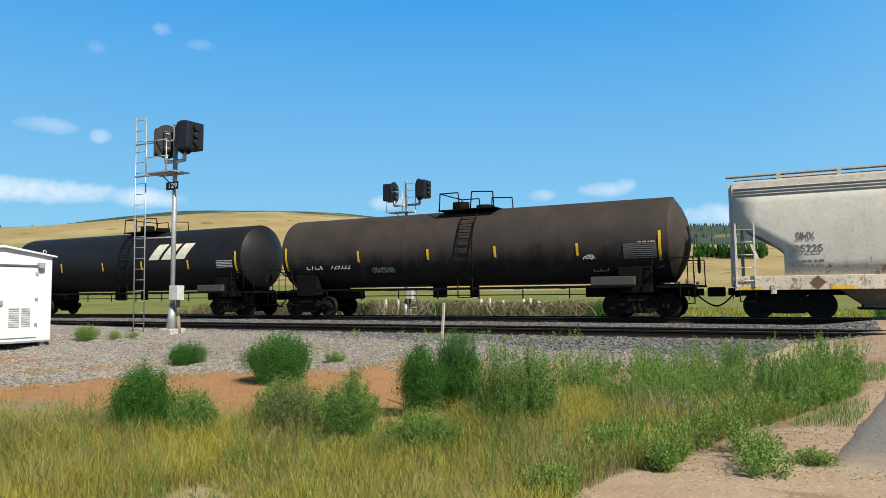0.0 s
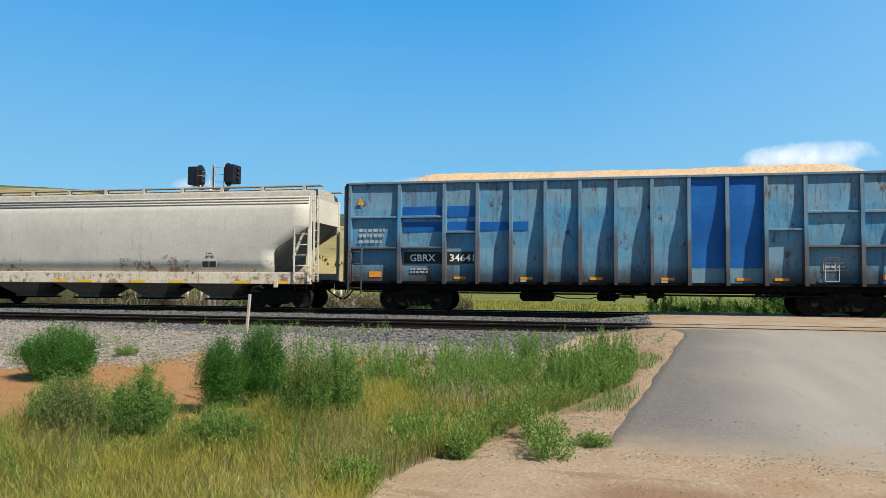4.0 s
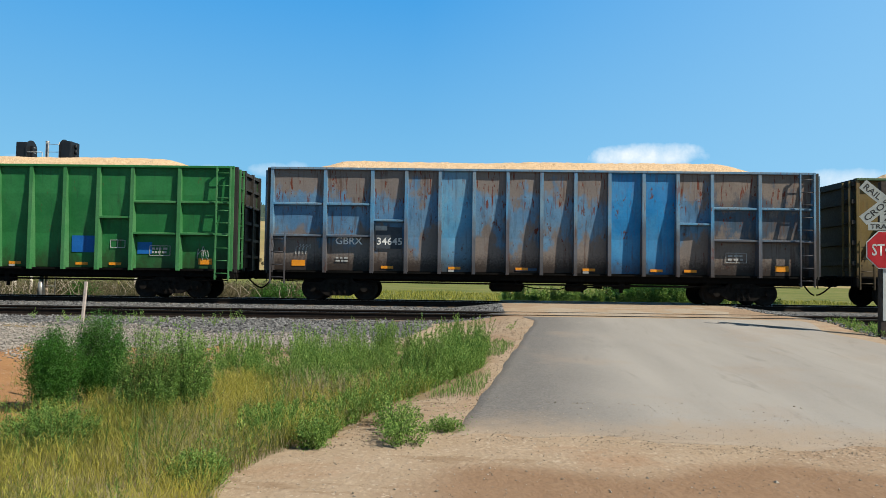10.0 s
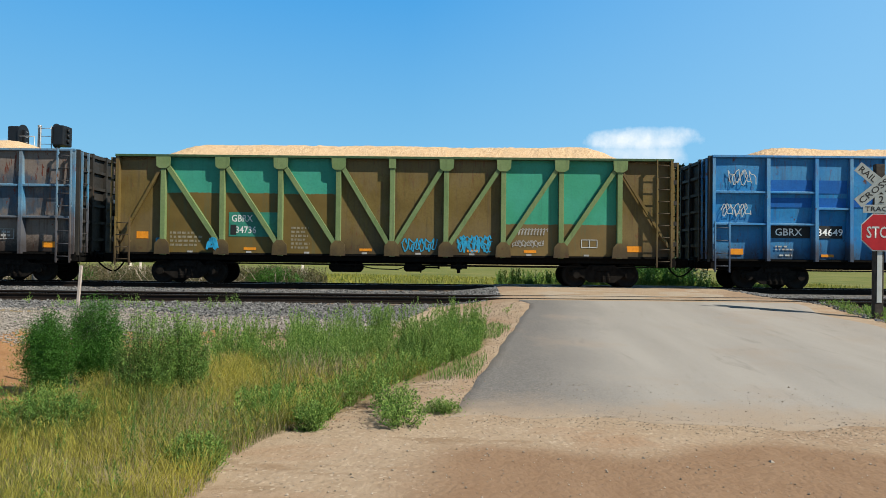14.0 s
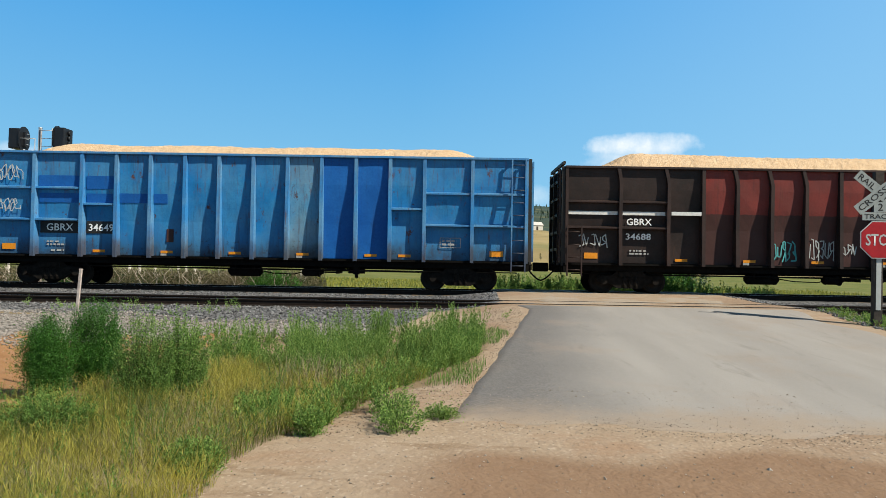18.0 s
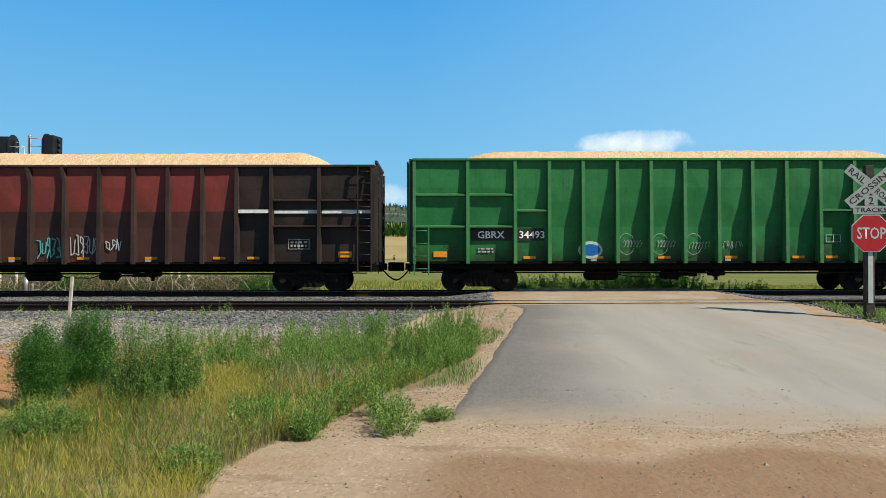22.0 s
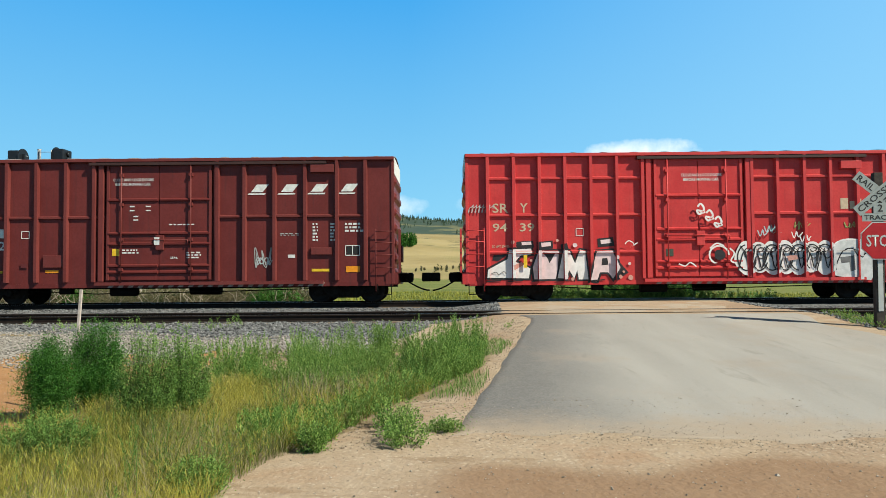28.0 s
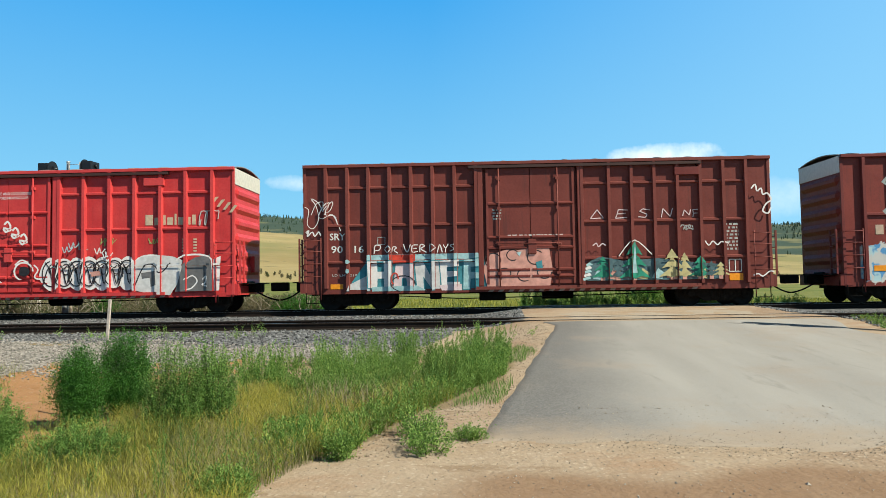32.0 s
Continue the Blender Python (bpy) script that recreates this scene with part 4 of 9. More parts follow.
def end_ladder(car, x, y0, y1, z0, z1, n, material):
    b = Build()
    for y in (y0, y1):
        b.box(x - 0.03, x + 0.03, y - 0.022, y + 0.022, z0, z1)
    lad = part("end_ladder", b, material, car)
    rung = Build().tube((x, y0, 0), (x, y1, 0), 0.016, 7).mesh("rung")
    rung.materials.append(material)
    for k in range(n):
        r = part("rung", rung, material, lad)
        r.matrix_basis = pose(0, 0, z0 + (z1 - z0) * (k + 0.5) / n)


def grab(car, x0, x1, y, z, material, name="grab_iron"):
    b = Build().path([(x0, y + 0.1, z), (x0, y, z), (x1, y, z), (x1, y + 0.1, z)], 0.014, 6)
    return part(name, b, material, car)


def plate(car, x0, x1, z0, z1, y, material, label="", name="reflector"):
    return part(name, Build().box(x0, x1, y - 0.004, y + 0.004, z0, z1), material, car, label)


def frame_outline(car, x0, x1, z0, z1, y, material, w=0.02, name="stencil_frame", bars=2):
    b = Build()
    for a in (z0, z1):
        b.box(x0, x1, y - 0.004, y + 0.004, a - w / 2, a + w / 2)
    for k in range(bars + 1):
        a = x0 + (x1 - x0) * k / bars
        b.box(a - w / 2, a + w / 2, y - 0.006, y + 0.002, z0, z1)
    return part(name, b, material, car)


def text_bars(car, x0, x1, z0, z1, y, material, rows=3, seed=1, fill=0.8):
    """Lines of small writing too fine to read."""
    rnd = random.Random(seed)
    b = Build()
    step = (z1 - z0) / rows
    for k in range(rows):
        x, z = x0, z0 + k * step
        end = x1 - (x1 - x0) * rnd.uniform(0, 1 - fill)
        while x < end:
            w = rnd.uniform(0.05, 0.16)
            b.box(x, min(x + w, end), y - 0.003, y + 0.003, z + step * 0.2, z + step * 0.75)
            x += w + rnd.uniform(0.03, 0.07)
    return tagged(part("small_lettering", b, material, car), kind="stuff")


def squiggle(car, x0, x1, z0, z1, y, material, seed=1, w=0.03, name="chalk_scrawl"):
    """A scrawled mark: one running line that loops like handwriting."""
    rnd = random.Random(seed)
    b = Build()
    wide, tall = x1 - x0, z1 - z0
    loops = max(3, round(wide / max(0.13, tall * 0.34)))
    n = loops * 9
    p1, p2, k2 = rnd.uniform(0, 6), rnd.uniform(0, 6), rnd.choice((1.5, 2.0, 2.5))
    pts = []
    for k in range(n + 1):
        f = k / n
        a = f * loops * 2 * math.pi
        xx = x0 + wide * (0.08 + 0.84 * f) + 0.42 * wide / loops * math.sin(a * k2 * 0.5 + p1)
        zz = (z0 + z1) / 2 + tall * 0.5 * (0.72 * math.sin(a + p2) + 0.28 * math.sin(a * k2 + p1))
        pts.append((xx, zz))
    for a, c in zip(pts[:-1], pts[1:]):
        if math.hypot(a[0] - c[0], a[1] - c[1]) > 1e-4:
            b.beam((a[0], y, a[1]), (c[0], y, c[1]), w, 0.006)
    return part(name, b, material, car)


def scrawl_letters(car, x0, x1, z0, z1, y, material, n, w, seed):
    """A row of hand-drawn letters, each a bent stroke of flat spray."""
    rnd = random.Random(seed)
    shapes = [[(0, 0), (0.05, 1), (0.7, 0.95), (0.75, 0.55), (0.1, 0.5), (0.8, 0)], [(0.8, 0.95), (0.1, 0.9), (0.05, 0.1), (0.85, 0.05)], [(0, 1), (0.1, 0.05), (0.75, 0.05), (0.8, 1)],
              [(0.8, 1), (0.1, 0.95), (0.1, 0.5), (0.7, 0.5), (0.1, 0.45), (0.1, 0.02), (0.85, 0)], [(0, 1), (0.4, 0), (0.85, 1)], [(0.1, 0.1), (0.1, 0.9), (0.8, 0.9), (0.8, 0.1), (0.12, 0.12)]]
    step = (x1 - x0) / n
    for k in range(n):
        b = Build()
        q = [(x0 + step * (k + 0.92 * (0.85 - u) + rnd.uniform(-0.2, 0.2)), z0 + (z1 - z0) * (v + rnd.uniform(-0.2, 0.2))) for u, v in shapes[rnd.randrange(6)]]
        for (xa, za), (xb, zb) in zip(q[:-1], q[1:]):
            b.beam((xa, y, za), (xb, y, zb), w, 0.006)
        part("sprayed_letter", b, material, car)


def underframe(car, half, hang=True, seed=1, z=1.0):
    rnd = random.Random(seed)
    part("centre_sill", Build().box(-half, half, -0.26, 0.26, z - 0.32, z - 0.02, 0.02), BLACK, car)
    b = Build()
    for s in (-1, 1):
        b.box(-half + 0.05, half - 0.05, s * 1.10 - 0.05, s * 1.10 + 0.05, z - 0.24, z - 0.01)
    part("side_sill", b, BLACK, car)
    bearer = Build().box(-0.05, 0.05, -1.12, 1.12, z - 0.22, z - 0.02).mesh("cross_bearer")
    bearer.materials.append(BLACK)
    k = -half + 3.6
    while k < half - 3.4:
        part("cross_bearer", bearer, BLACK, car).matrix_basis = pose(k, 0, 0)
        k += 1.157
    if hang:
        c = rnd.uniform(-1.5, 2.5)
        cyl = Build().tube((c, -0.80, z - 0.44), (c + 0.52, -0.80, z - 0.44), 0.15, 16)
        cyl.tube((c - 0.07, -0.80, z - 0.44), (c, -0.80, z - 0.44), 0.09, 16, 0.15)
        cyl.tube((c + 0.50, -0.80, z - 0.44), (c + 0.54, -0.80, z - 0.44), 0.185, 16)
        cyl.tube((c + 0.54, -0.80, z - 0.44), (c + 0.68, -0.80, z - 0.44), 0.12, 12, 0.05)
        cyl.tube((c + 0.6, -0.80, z - 0.44), (c + 1.15, -0.80, z - 0.44), 0.028, 8)
        part("brake_cylinder", cyl, BLACK, car)
        part("brake_lever", Build().box(c + 1.13, c + 1.16, -1.0, 0.35, z - 0.49, z - 0.40), BLACK, car)
        c2 = c - 2.6
        tank = Build().tube((c2, -0.62, z - 0.44), (c2 + 1.0, -0.62, z - 0.44), 0.19, 16)
        tank.tube((c2 - 0.1, -0.62, z - 0.44), (c2, -0.62, z - 0.44), 0.08, 16, 0.19)
        tank.tube((c2 + 1.0, -0.62, z - 0.44), (c2 + 1.1, -0.62, z - 0.44), 0.19, 16, 0.08)
        part("air_reservoir", tank, BLACK, car)
        for q in (0.18, 0.82):
            part("reservoir_strap", Build().box(c2 + q - 0.03, c2 + q + 0.03, -0.83, -0.41, z - 0.46, z - 0.1), BLACK, car)
        valve = Build().box(c + 1.72, c + 1.94, -1.02, -0.8, z - 0.5, z - 0.22, 0.03)
        valve.tube((c + 1.55, -0.92, z - 0.38), (c + 2.12, -0.92, z - 0.38), 0.09, 12).tube((c + 1.83, -0.92, z - 0.62), (c + 1.83, -0.92, z - 0.46), 0.06, 10)
        part("control_valve", valve, BLACK, car)
        pipe = Build().path([(c2 + 1.05, -0.66, z - 0.42), (c2 + 1.5, -0.9, z - 0.50), (c - 0.3, -0.95, z - 0.52), (c + 0.4, -1.0, z - 0.30), (c + 1.6, -0.95, z - 0.34)], 0.02, 6)
        part("brake_pipe", pipe, BLACK, car)
        part("brake_rod", Build().tube((-half + 2.8, -0.7, z - 0.36), (half - 2.8, -0.7, z - 0.40), 0.02, 6), BLACK, car)
        part("train_line", Build().tube((-half + 0.3, -1.0, z - 0.34), (half - 0.3, -1.0, z - 0.36), 0.022, 6), BLACK, car)


RIBS = [1.87, 3.48, 4.64, 5.79, 6.95, 8.10, 9.25, 10.40, 11.55, 12.71, 13.86, 15.02, 16.63]
TOP, LOW = 4.49, 1.02
SHEET = []


def set_top(z):
    """Height of the side walls of the gondolas built next."""
    global TOP, SHEET
    TOP = z
    SHEET = [(TOP - 0.02, -1.405), (3.55, -1.37), (2.9, -1.305), (2.2, -1.225), (LOW + 0.02, -1.185)]




def sheet_y(z):
    zs = [p[0] for p in reversed(SHEET)]
    ys = [p[1] for p in reversed(SHEET)]
    return float(np.interp(z, zs, ys))


def chip_load(L, seed, x_mid, heap=0.0):
    rng = np.random.default_rng(seed)
    xs, ys = np.linspace(-L / 2 + 0.1, L / 2 - 0.1, 190), np.linspace(-1.36, 1.36, 26)
    X, Y = np.meshgrid(xs, ys)
    ends = smooth01((L / 2 - 0.5 - np.abs(X + rng.uniform(-0.3, 0.3))) / 2.3)
    crown = 1 - np.abs(Y / 1.36) ** 2.2
    wave = 0.92 + 0.14 * value_noise(X * 0.45 + seed * 7, Y * 0.3, seed)
    Z = TOP - 0.16 + 0.08 * ends + ((0.40 + heap) * ends * crown + 0.06 * ends) * wave + 0.035 * (value_noise(X * 3, Y * 3, seed + 1) - 0.5) + rng.normal(0, 0.008, X.shape)
    nn = len(xs)
    ii = np.arange(len(ys) - 1)[:, None] * nn + np.arange(nn - 1)[None, :]
    me = arrays_mesh("wood_chip_load", np.stack([X, Y, Z], -1).reshape(-1, 3), np.stack([ii, ii + 1, ii + nn + 1, ii + nn], -1).reshape(-1, 4), CHIPS, False)
    ob = tagged(new("wood_chip_load", me), "heaped load of pale tan wood chips in a railcar", "wood chips", "chip loads of the train")
    CARS.append((ob, x_mid, []))
    return ob


def car_base(name, x0, x1, label, category, group):
    L, mid = x1 - x0, (x0 + x1) / 2
    car = thing(name, on_track(mid, YB, RAIL_B), label, category, group)
    return car, L, mid


def gondola(x0, x1, label, sheet_mats, rib_mat, frame_mat, mark, seed, extras=None, heap=0.06, bent=()):
    """A high-sided rib gondola; sheet_mats: one material for each of the fourteen side panels."""
    car, L, mid = car_base("gondola_car", x0, x1, label, "railcar", "wood chip gondolas of the train")
    h = L / 2
    k = L / 18.5
    xs = [-h] + [-h + r * k for r in RIBS] + [h]
    rnd = random.Random(seed)
    for i in range(14):
        b = Build()
        a, c = xs[i] + 0.02, xs[i + 1] - 0.02
        m = (a + c) / 2
        rows = []
        for z, y in SHEET:
            bulge = 0.018 * rnd.uniform(-0.6, 1.0)
            rows.append([(a, y, z), (m, y - bulge, z), (c, y, z)])
        back = [[(x, y + 0.02, z) for x, y, z in reversed(r)] for r in rows]
        b.loft([r + q for r, q in zip(rows, back)], closed=True, caps=True, smooth=False)
        part("side_panel", b, sheet_mats[i % len(sheet_mats)], car)
    b = Build()
    b.box(-h, h, 1.30, 1.42, LOW, TOP - 0.02)
    part("far_side", b, sheet_mats[0], car)
    for i, x in enumerate(xs):
        w = 0.115 if 0 < i < 14 else 0.10
        x = x + (0.05 if i == 0 else -0.05 if i == 14 else 0)
        b = Build()
        prof = [(sheet_y(TOP - 0.05) + 0.01, TOP - 0.05), (-1.515, TOP - 0.05), (-1.53, LOW - 0.06), (sheet_y(LOW) + 0.01, LOW - 0.06)]
        if i in bent:
            lean = rnd.uniform(0.08, 0.13)
            b.loft([[(x - d - w / 2, -1.525, z), (x - d + w / 2, -1.525, z), (x - d + w / 2, sheet_y(z) + 0.01, z), (x - d - w / 2, sheet_y(z) + 0.01, z)]
                    for z, d in ((TOP - 0.05, lean), (TOP - 0.42, lean * 0.25), (TOP - 0.62, 0.0), (2.2, 0.02), (LOW - 0.06, 0.0))], smooth=False)
        else:
            b.add([(x + s * w / 2, y, z) for s in (-1, 1) for y, z in prof], [(3, 2, 1, 0), (4, 5, 6, 7), (0, 1, 5, 4), (1, 2, 6, 5), (2, 3, 7, 6), (3, 0, 4, 7)])
        part("rib", b, rib_mat, car)
        part("far_rib", Build().box(x - w / 2, x + w / 2, 1.42, 1.53, LOW - 0.06, TOP - 0.05), rib_mat, car)
    up, down = (3.30, 2.22) if TOP > 4.4 else (3.12, 2.24)
    for i, zz in ((0, (up, down)), (1, (up, down)), (2, (2.76,)), (11, (2.76,)), (12, (up, down)), (13, (up, down))):
        for z in zz:
            y = sheet_y(z)
            b = Build().add([(x, q, w) for x in (xs[i] + 0.04, xs[i + 1] - 0.04) for q, w in ((y + 0.01, z + 0.055), (-1.49, z + 0.02), (-1.49, z - 0.035), (y + 0.01, z - 0.06))],
                            [(3, 2, 1, 0), (4, 5, 6, 7), (0, 1, 5, 4), (1, 2, 6, 5), (2, 3, 7, 6), (3, 0, 4, 7)])
            part("stiffener", b, rib_mat, car)
    for s in (-1, 1):
        part("top_chord", Build().box(-h, h, s * 1.52 - 0.0 if s > 0 else -1.535, s * 1.40 if s > 0 else -1.38, TOP - 0.075, TOP, 0.008) if s < 0 else Build().box(-h, h, 1.38, 1.535, TOP - 0.075, TOP, 0.008), frame_mat, car)
        e = Build()
        e.box(min(s * (h - 0.06), s * h), max(s * (h - 0.06), s * h), -1.46, 1.46, LOW - 0.1, TOP - 0.02)
        end = part("end_wall", e, END, car)
        for z in (1.5, 2.1, 2.7, 3.3, 3.9, 4.42):
            r = Build().box(min(s * h, s * (h + 0.09)), max(s * h, s * (h + 0.09)), -1.45, 1.45, z - 0.05, z + 0.05)
            part("end_rib", r, END, end)
        for y in (-1.42, -0.5, 0.5, 1.42):
            part("end_post", Build().box(min(s * h, s * (h + 0.12)), max(s * h, s * (h + 0.12)), y - 0.05, y + 0.05, LOW - 0.1, TOP - 0.02), END, end)
        part("end_sill", Build().box(min(s * (h - 0.1), s * (h + 0.06)), max(s * (h - 0.1), s * (h + 0.06)), -1.5, 1.5, 0.72, 1.02), BLACK, car)
        end_ladder(car, s * (h + 0.17), -1.38, -0.98, LOW, TOP - 0.1, 8, rib_mat)
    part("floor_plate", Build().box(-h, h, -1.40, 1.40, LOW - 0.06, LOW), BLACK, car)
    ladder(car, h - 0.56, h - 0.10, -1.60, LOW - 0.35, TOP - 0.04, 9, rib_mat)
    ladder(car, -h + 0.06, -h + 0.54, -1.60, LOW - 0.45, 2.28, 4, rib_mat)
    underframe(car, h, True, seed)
    couplers(car, h, 0.64)
    # reflective strips along the sill
    for i in (2, 4, 6, 8, 10, 11):
        x = xs[i] + 0.30
        plate(car, x, x + 0.42, LOW + 0.10, LOW + 0.19, sheet_y(LOW + 0.15) - 0.022, AMBER, "amber reflective strip")
        if i in (4, 8):
            plate(car, x - 0.0, x + 0.20, LOW + 0.02, LOW + 0.09, sheet_y(LOW + 0.05) - 0.022, GREY_LETTER)
    for x in (xs[0] + 0.70, xs[13] + 0.62):
        plate(car, x, x + 0.46, LOW + 0.16, LOW + 0.36, sheet_y(LOW + 0.25) - 0.02, AMBER, "amber reflective panel")
    if mark:
        letters, digits, backed, zt = mark
        y = sheet_y(zt) - 0.035
        if backed:
            plate(car, xs[1] + 0.12, xs[2] - 0.10, zt - 0.10, zt + 0.32, y + 0.012, DARK_LETTER, "black number panel", "number_panel")
            plate(car, xs[2] + 0.08, xs[2] + 1.0, zt - 0.10, zt + 0.32, y + 0.012, DARK_LETTER, "black number panel", "number_panel")
        lettering(letters, xs[1] + 0.34, y, zt - 0.02, 0.25, car, DECAL, 0.92)
        lettering(digits, xs[2] + 0.16, y, zt - 0.02, 0.25, car, DECAL, 0.86)
    # weight and date stencils
    frame_outline(car, xs[12] + 0.55, xs[12] + 1.25, LOW + 0.45, LOW + 0.78, sheet_y(LOW + 0.6) - 0.03, GREY_LETTER)
    text_bars(car, xs[12] + 0.62, xs[12] + 1.2, LOW + 0.5, LOW + 0.75, sheet_y(LOW + 0.6) - 0.03, GREY_LETTER, 2, seed)
    text_bars(car, xs[1] + 0.35, xs[1] + 1.1, LOW + 0.30, LOW + 0.5, sheet_y(LOW + 0.4) - 0.03, GREY_LETTER, 2, seed + 1, 0.5)
    trucks = [add_truck(car, s * (h - 2.3)) for s in (-1, 1)]
    CARS.append((car, mid, trucks))
    chip_load(L, seed, mid, heap)
    if extras:
        extras(car, xs, h)
    return car

# -- paints of the gondolas
BLUE = paint("faded_blue_paint", (0.10, 0.34, 0.58), (0.19, 0.40, 0.55), 0.85, 0.7, soil=(1.3, (0.060, 0.05, 0.046)), runs=0.5)
BLUE_GREY = paint("chalky_blue_grey_paint", (0.095, 0.22, 0.38), (0.15, 0.28, 0.42), 0.9, 0.8, soil=(1.5, (0.036, 0.026, 0.022)), runs=0.97)
RUSTED = paint("rusted_blue_paint", (0.060, 0.115, 0.18), (0.115, 0.105, 0.105), 1.0, 0.8, soil=(1.9, (0.030, 0.022, 0.019)), runs=1.0)
BLUE_DEEP = paint("repainted_deep_blue", (0.012, 0.12, 0.43), (0.018, 0.15, 0.49), 0.12, 0.3)
BLUE_TWO = paint("deep_blue_over_pale_blue", (0.012, 0.12, 0.43), (0.018, 0.15, 0.49), 0.12, 0.3, lower=(1.52, (0.20, 0.36, 0.47)))
BLUE_FRESH = paint("bright_blue_paint", (0.020, 0.225, 0.54), (0.054, 0.285, 0.56), 0.66, 0.55, soil=(1.15, (0.045, 0.042, 0.044)), runs=0.3)
BLUE_RIB = paint("scraped_blue_rib", (0.08, 0.28, 0.50), (0.18, 0.28, 0.36), 0.85, 0.5, soil=(2.6, (0.080, 0.052, 0.040)), runs=0.5)
BLUE_EDGE = paint("bright_blue_rib", (0.04, 0.25, 0.58), (0.13, 0.33, 0.55), 0.6, 0.5, soil=(1.5, (0.08, 0.06, 0.05)), runs=0.3)
GREEN = paint("green_paint", (0.022, 0.165, 0.048), (0.036, 0.205, 0.064), 0.30, 0.5, soil=(1.45, (0.03, 0.045, 0.018)))
GREEN_RIB = paint("green_rib_paint", (0.045, 0.20, 0.066), (0.08, 0.235, 0.095), 0.4, 0.35)
DARK = paint("sooty_brown_paint", (0.027, 0.020, 0.018), (0.050, 0.032, 0.028), 0.3, 0.5)
OXIDE = paint("dull_oxide_red_paint", (0.25, 0.046, 0.038), (0.18, 0.045, 0.038), 0.3, 0.6, lower=(2.75, (0.085, 0.040, 0.035)))
DARK_RIB = paint("sooty_brown_rib", (0.032, 0.022, 0.020), (0.060, 0.037, 0.032), 0.3, 0.4)
OLIVE = paint("olive_brown_paint", (0.145, 0.100, 0.029), (0.185, 0.132, 0.043), 0.4, 0.6, soil=(1.1, (0.045, 0.034, 0.02)), runs=0.35)
TEAL = paint("teal_over_olive_paint", (0.052, 0.32, 0.225), (0.066, 0.35, 0.25), 0.10, 0.25, lower=(3.10, (0.175, 0.12, 0.035)))
TEAL_LOW = paint("teal_over_brown_paint", (0.060, 0.35, 0.24), (0.05, 0.32, 0.195), 0.12, 0.25, lower=(2.14, (0.20, 0.14, 0.056)))
SAGE_RIB = paint("pale_green_rib", (0.16, 0.235, 0.095), (0.21, 0.28, 0.125), 0.3, 0.4)


# near-black on every end wall: shade between the cars put into the colour
END = paint("shaded_end_paint", (0.030, 0.029, 0.027), (0.050, 0.045, 0.040), 0.4, 0.4)
AQUA = plain("aqua_spray", (0.10, 0.42, 0.42), 0.6)
SLATE = plain("dark_slate_patch", (0.05, 0.06, 0.075), 0.6, vary=0.2)


def blue_patch(car, x0, x1, z0, z1, material=None):
    y = min(sheet_y(z0), sheet_y(z1)) - 0.022
    b = Build().add([(x0, sheet_y(z0) - 0.024, z0), (x1, sheet_y(z0) - 0.024, z0), (x1, sheet_y(z1) - 0.024, z1), (x0, sheet_y(z1) - 0.024, z1),
                     (x0, sheet_y(z0) - 0.019, z0), (x1, sheet_y(z0) - 0.019, z0), (x1, sheet_y(z1) - 0.019, z1), (x0, sheet_y(z1) - 0.019, z1)],
                    [(0, 1, 2, 3), (7, 6, 5, 4), (0, 4, 5, 1), (1, 5, 6, 2), (2, 6, 7, 3), (3, 7, 4, 0)])
    return part("paint_patch", b, material or BLUE_DEEP, car, "repainted patch")


def b1_extras(car, xs, h):
    for i in (1, 2):
        blue_patch(car, xs[i] + 0.12, xs[i + 1] - 0.1, 3.28, 3.66)
        blue_patch(car, xs[i] + 0.12, xs[i + 1] - 0.1, 2.78, 3.12)
    for i in (3, 4):
        blue_patch(car, xs[i] + 0.07, xs[i + 1] - 0.5 * (i == 4) - 0.08, 2.80, 3.10)
    text_bars(car, xs[0] + 0.35, xs[0] + 1.3, 2.35, 2.95, sheet_y(2.6) - 0.04, GREY_LETTER, 3, 5)
    frame_outline(car, xs[12] + 0.6, xs[12] + 1.0, LOW + 0.1, LOW + 0.85, sheet_y(1.5) - 0.035, SIGN_WHITE, 0.018, bars=1)
    part("warning_mark", Build().slab([(xs[0] + 0.30, 3.75), (xs[0] + 0.55, 3.75), (xs[0] + 0.42, 4.0)], -1.445, -1.435), AMBER, car)
    blue_patch(car, xs[12] + 0.4, xs[12] + 1.5, LOW + 0.06, LOW + 0.16, BLUE_FRESH)


def g1_extras(car, xs, h):
    blue_patch(car, xs[4] + 0.52, xs[4] + 0.80, 1.55, 2.10)
    blue_patch(car, xs[10] + 0.16, xs[11] - 0.16, 1.55, 2.12)
    blue_patch(car, xs[12] + 0.12, xs[12] + 0.62, 1.52, 1.92)
    squiggle(car, xs[5] + 0.2, xs[5] + 0.85, 1.62, 1.85, sheet_y(1.75) - 0.03, GREY_LETTER, 3, 0.02)
    squiggle(car, xs[6] + 0.3, xs[6] + 0.8, 1.45, 2.0, sheet_y(1.75) - 0.03, DARK_LETTER, 4, 0.018)
    frame_outline(car, xs[11] + 0.35, xs[11] + 0.85, 1.72, 1.98, sheet_y(1.6) - 0.03, SIGN_WHITE, 0.018)
    squiggle(car, xs[13] + 0.55, xs[13] + 1.0, 1.3, 1.8, sheet_y(1.6) - 0.03, GREY_LETTER, 9, 0.02)


